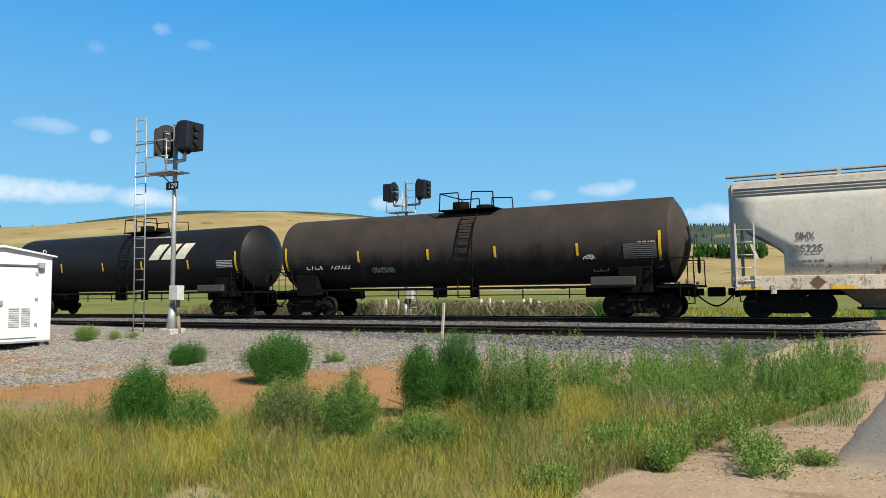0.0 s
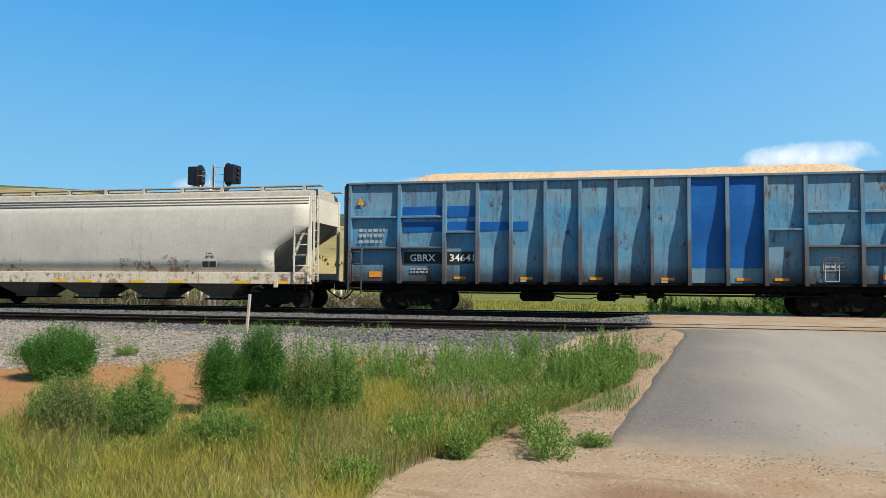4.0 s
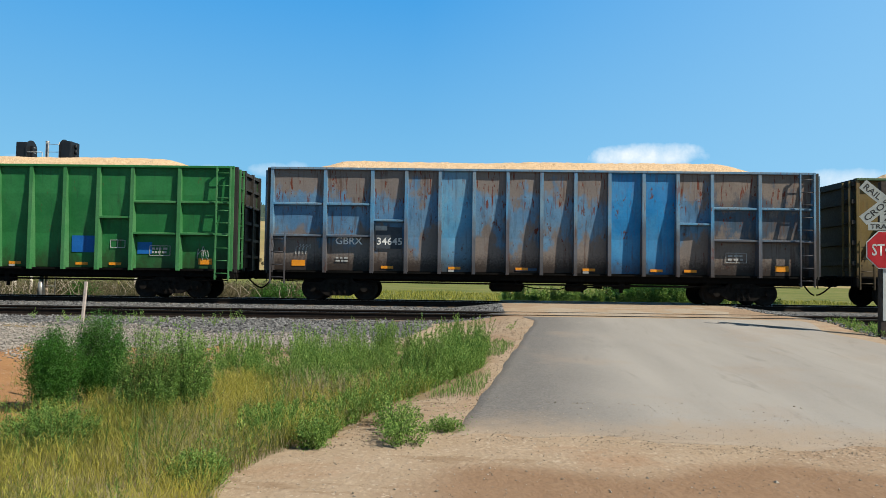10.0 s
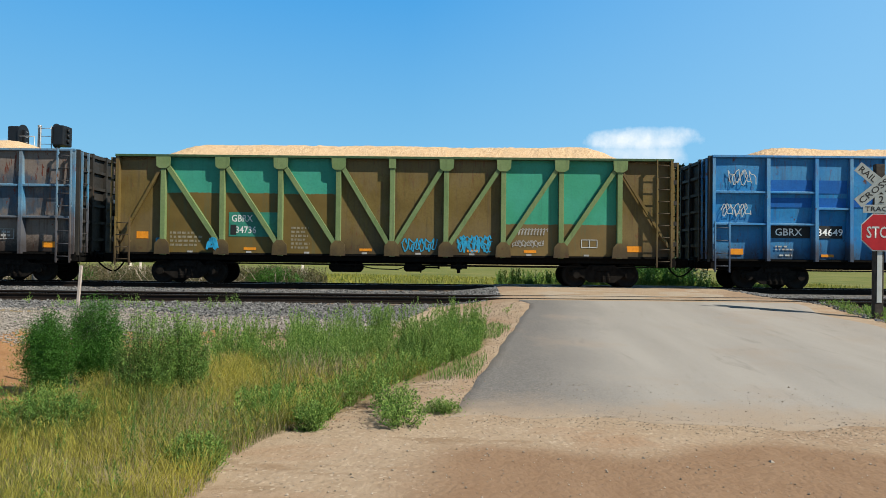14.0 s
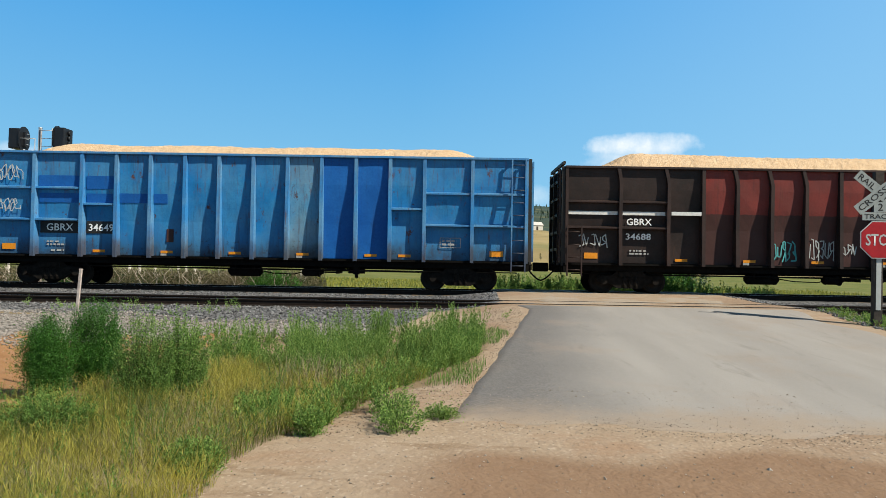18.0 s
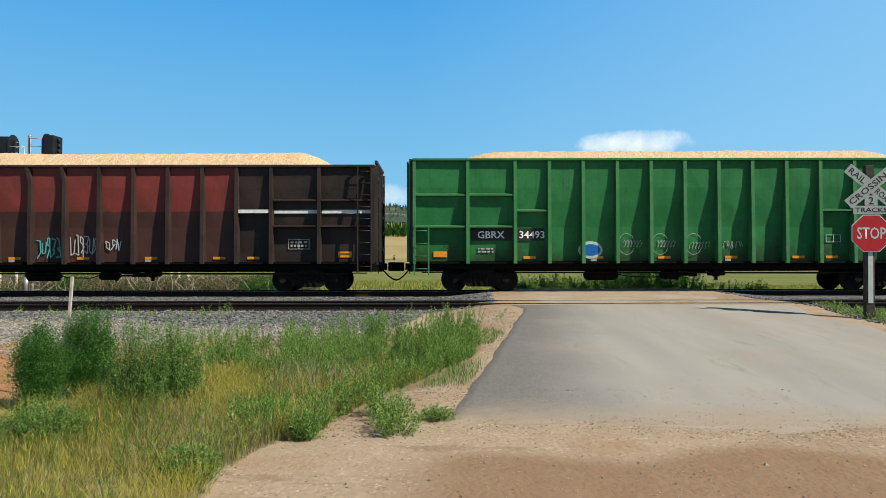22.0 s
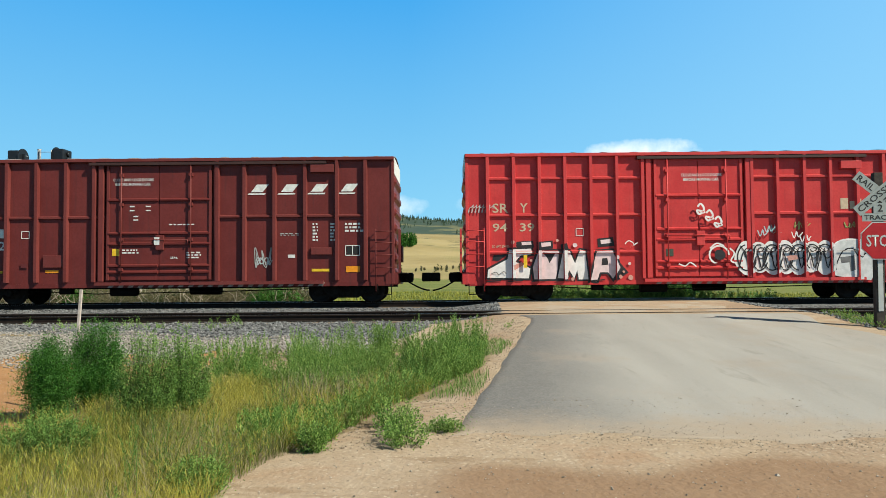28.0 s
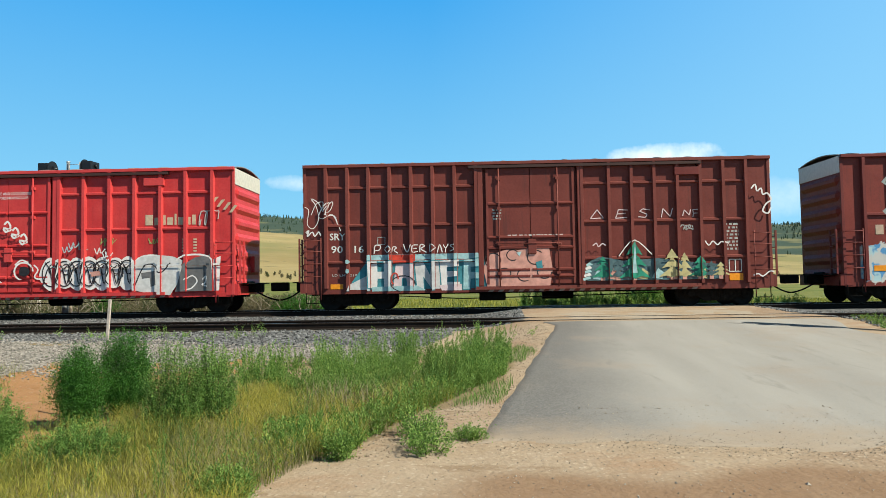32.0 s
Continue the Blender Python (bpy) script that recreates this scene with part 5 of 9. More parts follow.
def b2_extras(car, xs, h):
    blue_patch(car, xs[6] + 0.30, xs[7] - 0.12, LOW + 0.08, LOW + 0.17, BLUE_FRESH)
    squiggle(car, xs[0] + 0.8, xs[0] + 1.35, 1.55, 2.0, sheet_y(1.75) - 0.03, GREY_LETTER, 11, 0.015)
    lettering("34645", xs[2] + 0.16, sheet_y(2.0) - 0.05, 1.93, 0.25, car, WHITE, 0.86)
    plate(car, xs[2] + 0.12, xs[2] + 1.0, 1.80, 2.75, sheet_y(2.3) - 0.024, SLATE, "dark slate number patch", "paint_patch")
    plate(car, xs[2] + 0.10, xs[2] + 0.5, 2.42, 2.58, sheet_y(2.6) - 0.04, GREY_LETTER)


def b3_extras(car, xs, h):
    for i in (1, 2):
        blue_patch(car, xs[i] + 0.12, xs[i + 1] - 0.1, 3.28, 3.72)
        blue_patch(car, xs[i] + 0.12, xs[i + 1] - 0.1, 2.80, 3.12)
    for i in (3, 4):
        blue_patch(car, xs[i] + 0.07, xs[i + 1] - 0.55 * (i == 4) - 0.08, 2.82, 3.14)
    squiggle(car, xs[0] + 0.45, xs[0] + 1.5, 3.5, 4.1, -1.445, SIGN_WHITE, 14, 0.025)
    squiggle(car, xs[0] + 0.3, xs[0] + 1.4, 2.45, 2.95, sheet_y(2.9) - 0.03, SIGN_WHITE, 15, 0.025)
    text_bars(car, xs[1] + 0.5, xs[1] + 1.0, LOW + 0.1, LOW + 0.2, sheet_y(1.1) - 0.03, SIGN_WHITE, 1, 5)
    part("paint_patch", Build().box(xs[4] + 0.5, xs[4] + 0.74, sheet_y(1.5) - 0.03, sheet_y(1.5) - 0.022, 1.5, 1.95), OXIDE, car, "primer patch")


def d_extras(car, xs, h):
    for a, c in ((0, 1), (1, 2), (2, 3), (11, 12), (12, 13), (13, 14)):
        zb = 2.74
        y = -1.512 if a in (2, 11) else sheet_y(zb) - 0.045
        b = Build().box(xs[a] + 0.08, xs[c] - 0.08, y, y + 0.02, zb - 0.06, zb + 0.06)
        part("white_band", b, WHITE, car, "scuffed white band")
    lettering("GBRX", xs[1] + 0.24, sheet_y(2.5) - 0.03, 2.34, 0.23, car, DECAL, 0.86)
    lettering("34688", xs[1] + 0.22, sheet_y(2.0) - 0.05, 1.84, 0.22, car, DECAL, 0.86)
    scrawl_letters(car, xs[0] + 0.5, xs[0] + 1.5, 1.62, 1.98, sheet_y(1.75) - 0.04, SIGN_WHITE, 5, 0.035, 21)
    scrawl_letters(car, xs[5] + 0.10, xs[5] + 0.95, 1.22, 1.78, sheet_y(1.5) - 0.04, AQUA, 5, 0.040, 22)
    scrawl_letters(car, xs[6] + 0.10, xs[7] - 0.10, 1.32, 1.90, sheet_y(1.6) - 0.04, SIGN_WHITE, 6, 0.030, 23)
    scrawl_letters(car, xs[7] + 0.15, xs[7] + 0.72, 1.42, 1.76, sheet_y(1.6) - 0.04, SIGN_WHITE, 3, 0.032, 24)


def g2_extras(car, xs, h):
    part("sprayed_scrawl", Build().slab([(xs[4] + 0.28 + 0.42 * math.cos(a), 1.42 + 0.30 * math.sin(a)) for a in np.linspace(0, 6.2, 20)], sheet_y(1.2) - 0.03, sheet_y(1.2) - 0.02), plain("pale_spray", (0.42, 0.55, 0.52), 0.6), car)
    part("sprayed_scrawl", Build().slab([(xs[4] + 0.30 + 0.33 * math.cos(a), 1.42 + 0.2 * math.sin(a)) for a in np.linspace(0, 6.2, 20)], sheet_y(1.2) - 0.036, sheet_y(1.2) - 0.03), BLUE_DEEP, car)
    for i, sd in ((5, 31), (6, 32), (7, 33), (8, 34)):
        squiggle(car, xs[i] + 0.18, xs[i] + 0.95, 1.45, 1.75, sheet_y(1.6) - 0.03, GREY_LETTER, sd, 0.013)
    for i in (5, 6, 7):
        ring = Build()
        q = [(xs[i] + 0.36 + 0.28 * math.cos(a), 1.62 + 0.36 * math.sin(a)) for a in np.linspace(0.5, 5.9, 18)]
        for (xa, za), (xb, zb) in zip(q[:-1], q[1:]):
            ring.beam((xa, sheet_y(1.2) - 0.06, za), (xb, sheet_y(1.2) - 0.06, zb), 0.014, 0.004)
        part("chalk_ring", ring, GREY_LETTER, car)
    frame_outline(car, xs[11] + 0.30, xs[11] + 0.80, 1.68, 1.92, sheet_y(1.75) - 0.03, SIGN_WHITE, 0.018)


set_top(4.54)
gondola(15.25, 33.82, "weathered pale blue steel gondola with rusty ribbed sides", [BLUE, BLUE, BLUE, BLUE, BLUE, BLUE, BLUE, BLUE, BLUE, BLUE_TWO, BLUE_TWO, BLUE, BLUE, BLUE], BLUE_RIB, BLUE_RIB, ("GBRX", "34641", True, 1.76), 3, b1_extras)
gondola(35.07, 53.63, "green steel gondola with ribbed sides and blue touch-up patches", [GREEN], GREEN_RIB, GREEN, ("GBRX", "34477", True, 1.82), 4, g1_extras)
gondola(54.87, 73.32, "rust-streaked grey-blue steel gondola with ribbed sides", [BLUE_GREY, BLUE_GREY, BLUE_GREY, BLUE_GREY, BLUE, BLUE_GREY, BLUE_GREY, BLUE_GREY, BLUE_GREY, BLUE_FRESH, BLUE_FRESH, BLUE_GREY, RUSTED, RUSTED], BLUE_RIB, BLUE_RIB, ("GBRX", "", False, 1.95), 5, b2_extras)
gondola(94.9, 113.6, "bright blue steel gondola with scraped ribbed sides", [BLUE_FRESH, BLUE_FRESH, BLUE_FRESH, BLUE_FRESH, BLUE_FRESH, BLUE_FRESH, BLUE_FRESH, BLUE_FRESH, BLUE, BLUE_DEEP, BLUE_DEEP, BLUE_FRESH, BLUE_FRESH, BLUE_FRESH], BLUE_EDGE, BLUE_EDGE, ("GBRX", "34649", True, 1.86), 6, b3_extras)
set_top(4.32)
gondola(114.85, 133.5, "sooty dark red steel gondola with white bands", [DARK, DARK, DARK, OXIDE, OXIDE, OXIDE, OXIDE, OXIDE, OXIDE, OXIDE, OXIDE, DARK, DARK, DARK], DARK_RIB, DARK_RIB, None, 7, d_extras, 0.24, (1, 2, 4, 5, 6))
set_top(4.53)
gondola(134.78, 153.28, "green steel gondola with ribbed sides and chalk scrawls", [GREEN], GREEN_RIB, GREEN, ("GBRX", "34493", True, 1.84), 8, g2_extras)


# -- truss-sided gondola
def truss_gondola(x0, x1):
    car, L, mid = car_base("truss_gondola_car", x0, x1, "olive and teal steel gondola with diagonal truss sides", "railcar", "wood chip gondolas of the train")
    h, top, low = L / 2, 4.38, 1.06
    xs = [-h] + [-h + v for v in (1.62, 3.63, 5.61, 7.58, 9.41, 11.24, 13.18, 15.14, 17.12)] + [h]
    mats = [OLIVE, TEAL, TEAL, TEAL, OLIVE, OLIVE, OLIVE, TEAL_LOW, TEAL_LOW, OLIVE]
    for i in range(10):
        b = Build().box(xs[i] + 0.01, xs[i + 1] - 0.01, -1.32, -1.28, low, top - 0.02)
        part("side_panel", b, mats[i], car)
    part("far_side", Build().box(-h, h, 1.32, 1.36, low, top - 0.02), OLIVE, car)
    for i, x in enumerate(xs):
        w = 0.17 if 0 < i < 10 else 0.12
        x = x + (0.06 if i == 0 else -0.06 if i == 10 else 0)
        part("rib", Build().box(x - w / 2, x + w / 2, -1.50, -1.32, low - 0.08, top - 0.06, 0.012), SAGE_RIB if 0 < i < 10 else OLIVE, car)
        part("far_rib", Build().box(x - w / 2, x + w / 2, 1.36, 1.50, low - 0.08, top - 0.06), OLIVE, car)
        if 0 < i < 10:
            g = Build().slab([(x - 0.24, top - 0.05), (x + 0.26, top - 0.05), (x + 0.24, top - 0.38), (x + 0.12, top - 0.47), (x - 0.12, top - 0.47), (x - 0.22, top - 0.40)] if i != 5 else [(x - 0.12, top - 0.05), (x + 0.12, top - 0.05), (x + 0.12, top - 0.4), (x - 0.12, top - 0.4)], -1.535, -1.495)
            part("top_gusset", g, SAGE_RIB, car)
            g = Build().slab([(x - 0.26, low - 0.06), (x + 0.26, low - 0.06), (x + 0.24, low + 0.30), (x + 0.10, low + 0.45), (x - 0.10, low + 0.45), (x - 0.24, low + 0.30)], -1.53, -1.495)
            part("bottom_gusset", g, OLIVE, car)
    for i in (1, 2, 3, 4):
        part("diagonal", Build().beam((xs[i] + 0.16, -1.41, top - 0.42), (xs[i + 1] - 0.14, -1.41, low + 0.38), 0.15, 0.17), SAGE_RIB, car)
    for i in (6, 7, 8, 9):
        part("diagonal", Build().beam((xs[i] - 0.16, -1.41, top - 0.42), (xs[i - 1] + 0.14, -1.41, low + 0.38), 0.15, 0.17), SAGE_RIB, car)
    part("end_brace", Build().beam((xs[1] - 0.12, -1.42, top - 0.5), (-h + 0.15, -1.42, low + 0.35), 0.09, 0.1), OLIVE, car)
    part("end_brace", Build().beam((xs[9] + 0.12, -1.42, top - 0.5), (h - 0.15, -1.42, low + 0.35), 0.09, 0.1), OLIVE, car)
    for s in (-1, 1):
        part("top_chord", Build().box(-h, h, min(s * 1.34, s * 1.54), max(s * 1.34, s * 1.54), top - 0.08, top, 0.01), plain("green_chord", (0.05, 0.10, 0.045), 0.6, vary=0.3), car)
        end = part("end_wall", Build().box(min(s * (h - 0.06), s * h), max(s * (h - 0.06), s * h), -1.46, 1.46, low - 0.1, top - 0.02), END, car)
        for z in (1.5, 2.2, 2.9, 3.6, 4.2):
            part("end_rib", Build().box(min(s * h, s * (h + 0.12)), max(s * h, s * (h + 0.12)), -1.45, 1.45, z - 0.07, z + 0.07), END, end)
        part("end_sill", Build().box(min(s * (h - 0.1), s * (h + 0.06)), max(s * (h - 0.1), s * (h + 0.06)), -1.5, 1.5, 0.72, 1.02), BLACK, car)
        end_ladder(car, s * (h + 0.17), -1.38, -0.98, low, top - 0.1, 8, OLIVE)
    part("floor_plate", Build().box(-h, h, -1.36, 1.36, low - 0.06, low), BLACK, car)
    ladder(car, h - 0.58, h - 0.10, -1.58, low - 0.35, top - 0.04, 9, OLIVE)
    ladder(car, -h + 0.06, -h + 0.54, -1.58, low - 0.45, 2.25, 4, OLIVE)
    underframe(car, h, True, 12, low)
    couplers(car, h, 0.64)
    plate(car, xs[2] + 0.20, xs[3] - 0.12, 1.62, 2.45, -1.326, plain("teal_patch", (0.035, 0.22, 0.155), 0.6, vary=0.15), "teal number patch", "paint_patch")
    plate(car, xs[2] + 0.26, xs[2] + 0.46, 1.68, 2.02, -1.332, DARK_LETTER, "", "paint_patch")
    lettering("GBRX", xs[2] + 0.30, -1.334, 2.12, 0.24, car, WHITE, 0.72)
    lettering("34736", xs[2] + 0.44, -1.336, 1.73, 0.24, car, WHITE, 0.70)
    cyan = plain("cyan_spray", (0.03, 0.36, 0.62), 0.6)
    squiggle(car, xs[0] + 1.36, xs[0] + 1.5, 1.28, 1.6, -1.330, cyan, 3, 0.07, "sprayed_scrawl")
    squiggle(car, xs[1] + 1.55, xs[1] + 1.9, 1.15, 1.6, -1.54, cyan, 5, 0.07, "sprayed_scrawl")
    squiggle(car, xs[5] + 0.25, xs[6] - 0.25, 1.15, 1.65, -1.330, cyan, 7, 0.035, "sprayed_scrawl")
    for k in range(3):
        squiggle(car, xs[6] + 0.32, xs[7] - 0.3, 1.12 + 0.12 * k, 1.55 + 0.1 * k, -1.330 - 0.001 * k, cyan, 8 + k, 0.035, "sprayed_scrawl")
    squiggle(car, xs[7] + 0.35, xs[7] + 1.6, 1.75, 2.05, -1.330, GREY_LETTER, 11, 0.02)
    squiggle(car, xs[7] + 0.25, xs[7] + 1.5, 1.35, 1.6, -1.330, GREY_LETTER, 12, 0.02)
    frame_outline(car, xs[8] + 0.72, xs[8] + 1.25, 1.36, 1.62, -1.328, SIGN_WHITE, 0.025)
    faint = plain("faded_stencil", (0.25, 0.22, 0.15), 0.7, vary=0.3)
    text_bars(car, xs[1] + 0.2, xs[1] + 1.4, 1.25, 1.8, -1.324, faint, 4, 6, 0.7)
    text_bars(car, xs[3] + 0.35, xs[3] + 1.0, 1.2, 2.0, -1.324, faint, 6, 7, 0.7)
    plate(car, xs[0] + 0.68, xs[0] + 1.08, 1.52, 1.76, -1.326, AMBER, "amber reflective panel")
    for i in (2, 4, 6, 7):
        plate(car, xs[i] + 0.72, xs[i] + 1.14, low + 0.10, low + 0.19, -1.326, AMBER, "amber reflective strip")
    for i in range(1, 9):
        plate(car, xs[i] + 0.80, xs[i] + 0.98, low - 0.02, low + 0.06, -1.326, GREY_LETTER)
    plate(car, xs[9] + 0.28, xs[9] + 0.78, low + 0.16, low + 0.36, -1.326, AMBER, "amber reflective panel")
    trucks = [add_truck(car, s * (h - 2.3)) for s in (-1, 1)]
    CARS.append((car, mid, trucks))
    ob = chip_load(L, 15, mid, 0.16)
    ob.data.transform(Matrix.Translation((0, 0, -0.11)))


set_top(4.49)
truss_gondola(74.67, 93.6)


# -- boxcars
STRIPE = plain("dull_white_stripe", (0.33, 0.27, 0.25), 0.7)


def boxcar(x0, x1, label, wall, post, door_mat, posts, girts, door, end_band, roof_z=4.99, low=0.64, details=None, seed=1):
    car, L, mid = car_base("boxcar", x0, x1, label, "railcar", "boxcars of the train")
    h = L / 2
    px = [-h + v for v in posts]
    d0, d1 = -h + door[0], -h + door[1]
    edges = [-h] + px + [h]
    left = [-h] + [v for v in px if v < d0] + [d0 - 0.12]
    right = [d1 + 0.12] + [v for v in px if v > d1] + [h]
    for line in (left, right):
        for a, c in zip(line[:-1], line[1:]):
            part("side_panel", Build().box(a + 0.004, c - 0.004, -1.42, -1.39, low, roof_z - 0.06), wall, car)
    part("door_recess", Build().box(d0 - 0.12, d1 + 0.12, -1.38, -1.35, low, roof_z - 0.06), wall, car)
    part("far_side", Build().box(-h, h, 1.39, 1.44, low, roof_z - 0.06), wall, car)
    for v in px:
        b = Build().add([(v + sx, y, z) for z in (low + 0.14, roof_z - 0.14) for sx, y in ((-0.075, -1.42), (-0.05, -1.55), (0.05, -1.55), (0.075, -1.42))],
                        [(0, 1, 5, 4), (1, 2, 6, 5), (2, 3, 7, 6), (3, 0, 4, 7), (3, 2, 1, 0), (4, 5, 6, 7)])
        part("side_post", b, post, car)
    for line in (left, right):
        lo_x, hi_x = (line[1], line[-1]) if line is left else (line[0], line[-2])
        for z in girts:
            b = Build().add([(x, y, z + dz) for x in (lo_x, hi_x) for y, dz in ((-1.42, 0.06), (-1.485, 0.03), (-1.485, -0.03), (-1.42, -0.06))],
                            [(3, 2, 1, 0), (4, 5, 6, 7), (0, 1, 5, 4), (1, 2, 6, 5), (2, 3, 7, 6), (3, 0, 4, 7)])
            part("girt", b, post, car)
    for x in (-h + 0.05, h - 0.05):
        part("corner_post", Build().box(x - 0.05, x + 0.05, -1.455, -1.39, low, roof_z - 0.05, 0.01), post, car)
    part("eave", Build().box(-h, h, -1.55, -1.38, roof_z - 0.13, roof_z - 0.02, 0.012), post, car)
    part("far_eave", Build().box(-h, h, 1.38, 1.50, roof_z - 0.13, roof_z - 0.02), post, car)
    b = Build()
    n = 9
    ring = [(-1.48 + 2.96 * k / n, roof_z - 0.03 + 0.17 * (1 - (2 * k / n - 1) ** 2)) for k in range(n + 1)]
    sec = ring + [(y, z - 0.03) for y, z in reversed(ring)]
    b.loft([[(-h, y, z) for y, z in sec], [(h, y, z) for y, z in sec]], smooth=False)
    k = -h + 0.6
    while k < h:
        for (ya, za), (yb, zb) in zip(ring[:-1], ring[1:]):
            b.add([(k - 0.04, ya, za), (k + 0.04, ya, za), (k + 0.04, yb, zb), (k - 0.04, yb, zb), (k - 0.04, ya, za + 0.03), (k + 0.04, ya, za + 0.03), (k + 0.04, yb, zb + 0.03), (k - 0.04, yb, zb + 0.03)],
                  [(4, 5, 6, 7), (0, 4, 7, 3), (1, 2, 6, 5), (0, 1, 5, 4), (3, 7, 6, 2)])
        k += 1.05
    part("roof", b, plain("galvanised_roof", (0.30, 0.27, 0.26), 0.6, 0.3, 0.2), car)
    part("side_sill", Build().box(-h + 0.05, h - 0.05, -1.44, -1.36, low - 0.06, low + 0.08), wall, car)
    part("floor_plate", Build().box(-h, h, -1.38, 1.38, low + 0.05, low + 0.12), BLACK, car)
    # the pair of doors with lock rods, ribs and tracks
    half = (d0 + d1) / 2
    for k, (a, c) in enumerate(((d0, half - 0.01), (half + 0.01, d1))):
        dr = part("door", Build().box(a, c, -1.475, -1.43, low + 0.20, roof_z - 0.26), door_mat, car, "ribbed steel plug door")
        for z in (1.10, 1.32, 2.06, 2.42, 3.56):
            part("door_rib", Build().add([(x, y, z + dz) for x in (a + 0.03, c - 0.03) for y, dz in ((-1.475, 0.06), (-1.53, 0.025), (-1.53, -0.025), (-1.475, -0.06))],
                 [(3, 2, 1, 0), (4, 5, 6, 7), (0, 1, 5, 4), (1, 2, 6, 5), (2, 3, 7, 6), (3, 0, 4, 7)]), door_mat, dr)
        x = a + (c - a) * (0.28 if k == 0 else 0.62)
        part("lock_rod", Build().tube((x, -1.56, low + 0.12), (x, -1.56, roof_z - 0.2), 0.024, 8), post, dr)
        for z in (1.2, 2.2, 3.4, 4.4):
            part("rod_bracket", Build().box(x - 0.06, x + 0.06, -1.58, -1.475, z - 0.05, z + 0.05), post, dr)
        part("door_edge", Build().box(a - 0.02 if k == 0 else c - 0.06, a + 0.06 if k == 0 else c + 0.02, -1.515, -1.43, low + 0.20, roof_z - 0.26), post, dr)
    for xx in (d0 - 0.30, d1 + 0.12):
        part("door_post", Build().box(xx, xx + 0.17, -1.535, -1.42, low + 0.15, roof_z - 0.22, 0.015), post, car)
    part("door_track", Build().box(d0 - 0.4, h - 2.4, -1.56, -1.42, low + 0.02, low + 0.13), post, car)
    # upper track in a darker tone than the car's paint
    part("door_track", Build().box(d0 - 0.6, h - 2.3, -1.60, -1.42, roof_z - 0.25, roof_z - 0.16), plain("dark_track", (0.05, 0.022, 0.02), 0.7), car)
    part("lock_box", Build().box(half - 0.10, half + 0.18, -1.56, -1.475, 1.85, 2.35, 0.02), post, car)
    part("lock_crank", Build().path([(half - 1.2, -1.57, 2.2), (half + 1.0, -1.57, 2.2), (half + 1.0, -1.57, 2.05)], 0.016, 6), post, car)
    k = d0
    while k < h - 2.6:
        hz = Build().slab([(k, low - 0.055), (k + 0.16, low - 0.055), (k + 0.26, low + 0.075), (k + 0.10, low + 0.075)], -1.448, -1.441)
        part("hazard_stripe", hz, STRIPE, car, "worn pale sill stripe")
        k += 0.34
    # ends
    for s in (-1, 1):
        end = part("end_wall", Build().box(min(s * (h - 0.05), s * (h - 0.004)), max(s * (h - 0.05), s * (h - 0.004)), -1.43, 1.43, low, roof_z - 0.05), wall, car)
        for k in range(7):
            z = low + 0.35 + 0.53 * k
            b = Build().loft([[(s * (h - 0.01 + q * (dx + 0.01)), y, z + dz * w) for dx, dz in ((-0.01, 0.2), (0.07, 0.06), (0.07, -0.06), (-0.01, -0.2))] for y, q, w in ((-1.41, 0.05, 0.5), (-1.22, 1, 1), (1.22, 1, 1), (1.41, 0.05, 0.5))], smooth=False)
            part("end_corrugation", b, wall, end)
        part("end_band", Build().box(min(s * h, s * (h + 0.02)), max(s * h, s * (h + 0.02)), -1.44, 1.44, roof_z - 0.62, roof_z - 0.06), end_band, end, "pale painted band")
        part("end_sill", Build().box(min(s * (h - 0.3), s * (h + 0.12)), max(s * (h - 0.3), s * (h + 0.12)), -1.45, 1.45, low - 0.02, 1.0), wall, car)
        part("cross_walk", Build().box(min(s * h, s * (h + 0.42)), max(s * h, s * (h + 0.42)), -1.3, 1.3, 0.98, 1.02), BLACK, car)
        for z in (1.2, 1.62, 2.04, 2.42):
            grab(car, s * h - s * 0.06, s * h - s * 0.62, -1.56, z, post)
        part("ladder_stile", Build().tube((s * (h - 0.62), -1.55, low - 0.25), (s * (h - 0.62), -1.55, 2.5), 0.018, 7), post, car)
        part("sill_step", Build().path([(s * (h - 0.1), -1.45, low), (s * (h - 0.1), -1.45, low - 0.36), (s * (h - 0.58), -1.45, low - 0.36), (s * (h - 0.58), -1.45, low)], 0.016, 6), BLACK, car)
        end_ladder(car, s * (h + 0.16), -1.36, -0.96, 1.0, 2.5, 4, post)
        # draft gear of the cushioned car reaches out further
        part("cushion_box", Build().box(min(s * (h - 0.3), s * (h + 0.55)), max(s * (h - 0.3), s * (h + 0.55)), -0.22, 0.22, 0.68, 1.02, 0.03), BLACK, car)
        part("handbrake_housing", Build().box(min(s * h, s * (h + 0.18)), max(s * h, s * (h + 0.18)), 0.2, 0.7, 1.4, 2.0, 0.03), wall, car) if s > 0 else None
    rnd = random.Random(seed)
    part("centre_sill", Build().box(-h, h, -0.26, 0.26, 0.52, 0.76), BLACK, car)
    part("brake_cylinder", Build().tube((-1.9, -0.9, 0.44), (-1.0, -0.9, 0.44), 0.16, 12), BLACK, car)
    part("air_reservoir", Build().tube((0.4, 0.4, 0.48), (1.5, 0.4, 0.48), 0.2, 12), BLACK, car)
    part("brake_rod", Build().path([(-h + 2.8, -0.7, 0.5), (-2.5, -0.8, 0.36), (2.0, -0.8, 0.42), (h - 2.6, -0.7, 0.5)], 0.02, 6), BLACK, car)
    part("control_valve", Build().box(-3.6, -3.2, -1.15, -0.85, 0.36, 0.62, 0.03), BLACK, car)
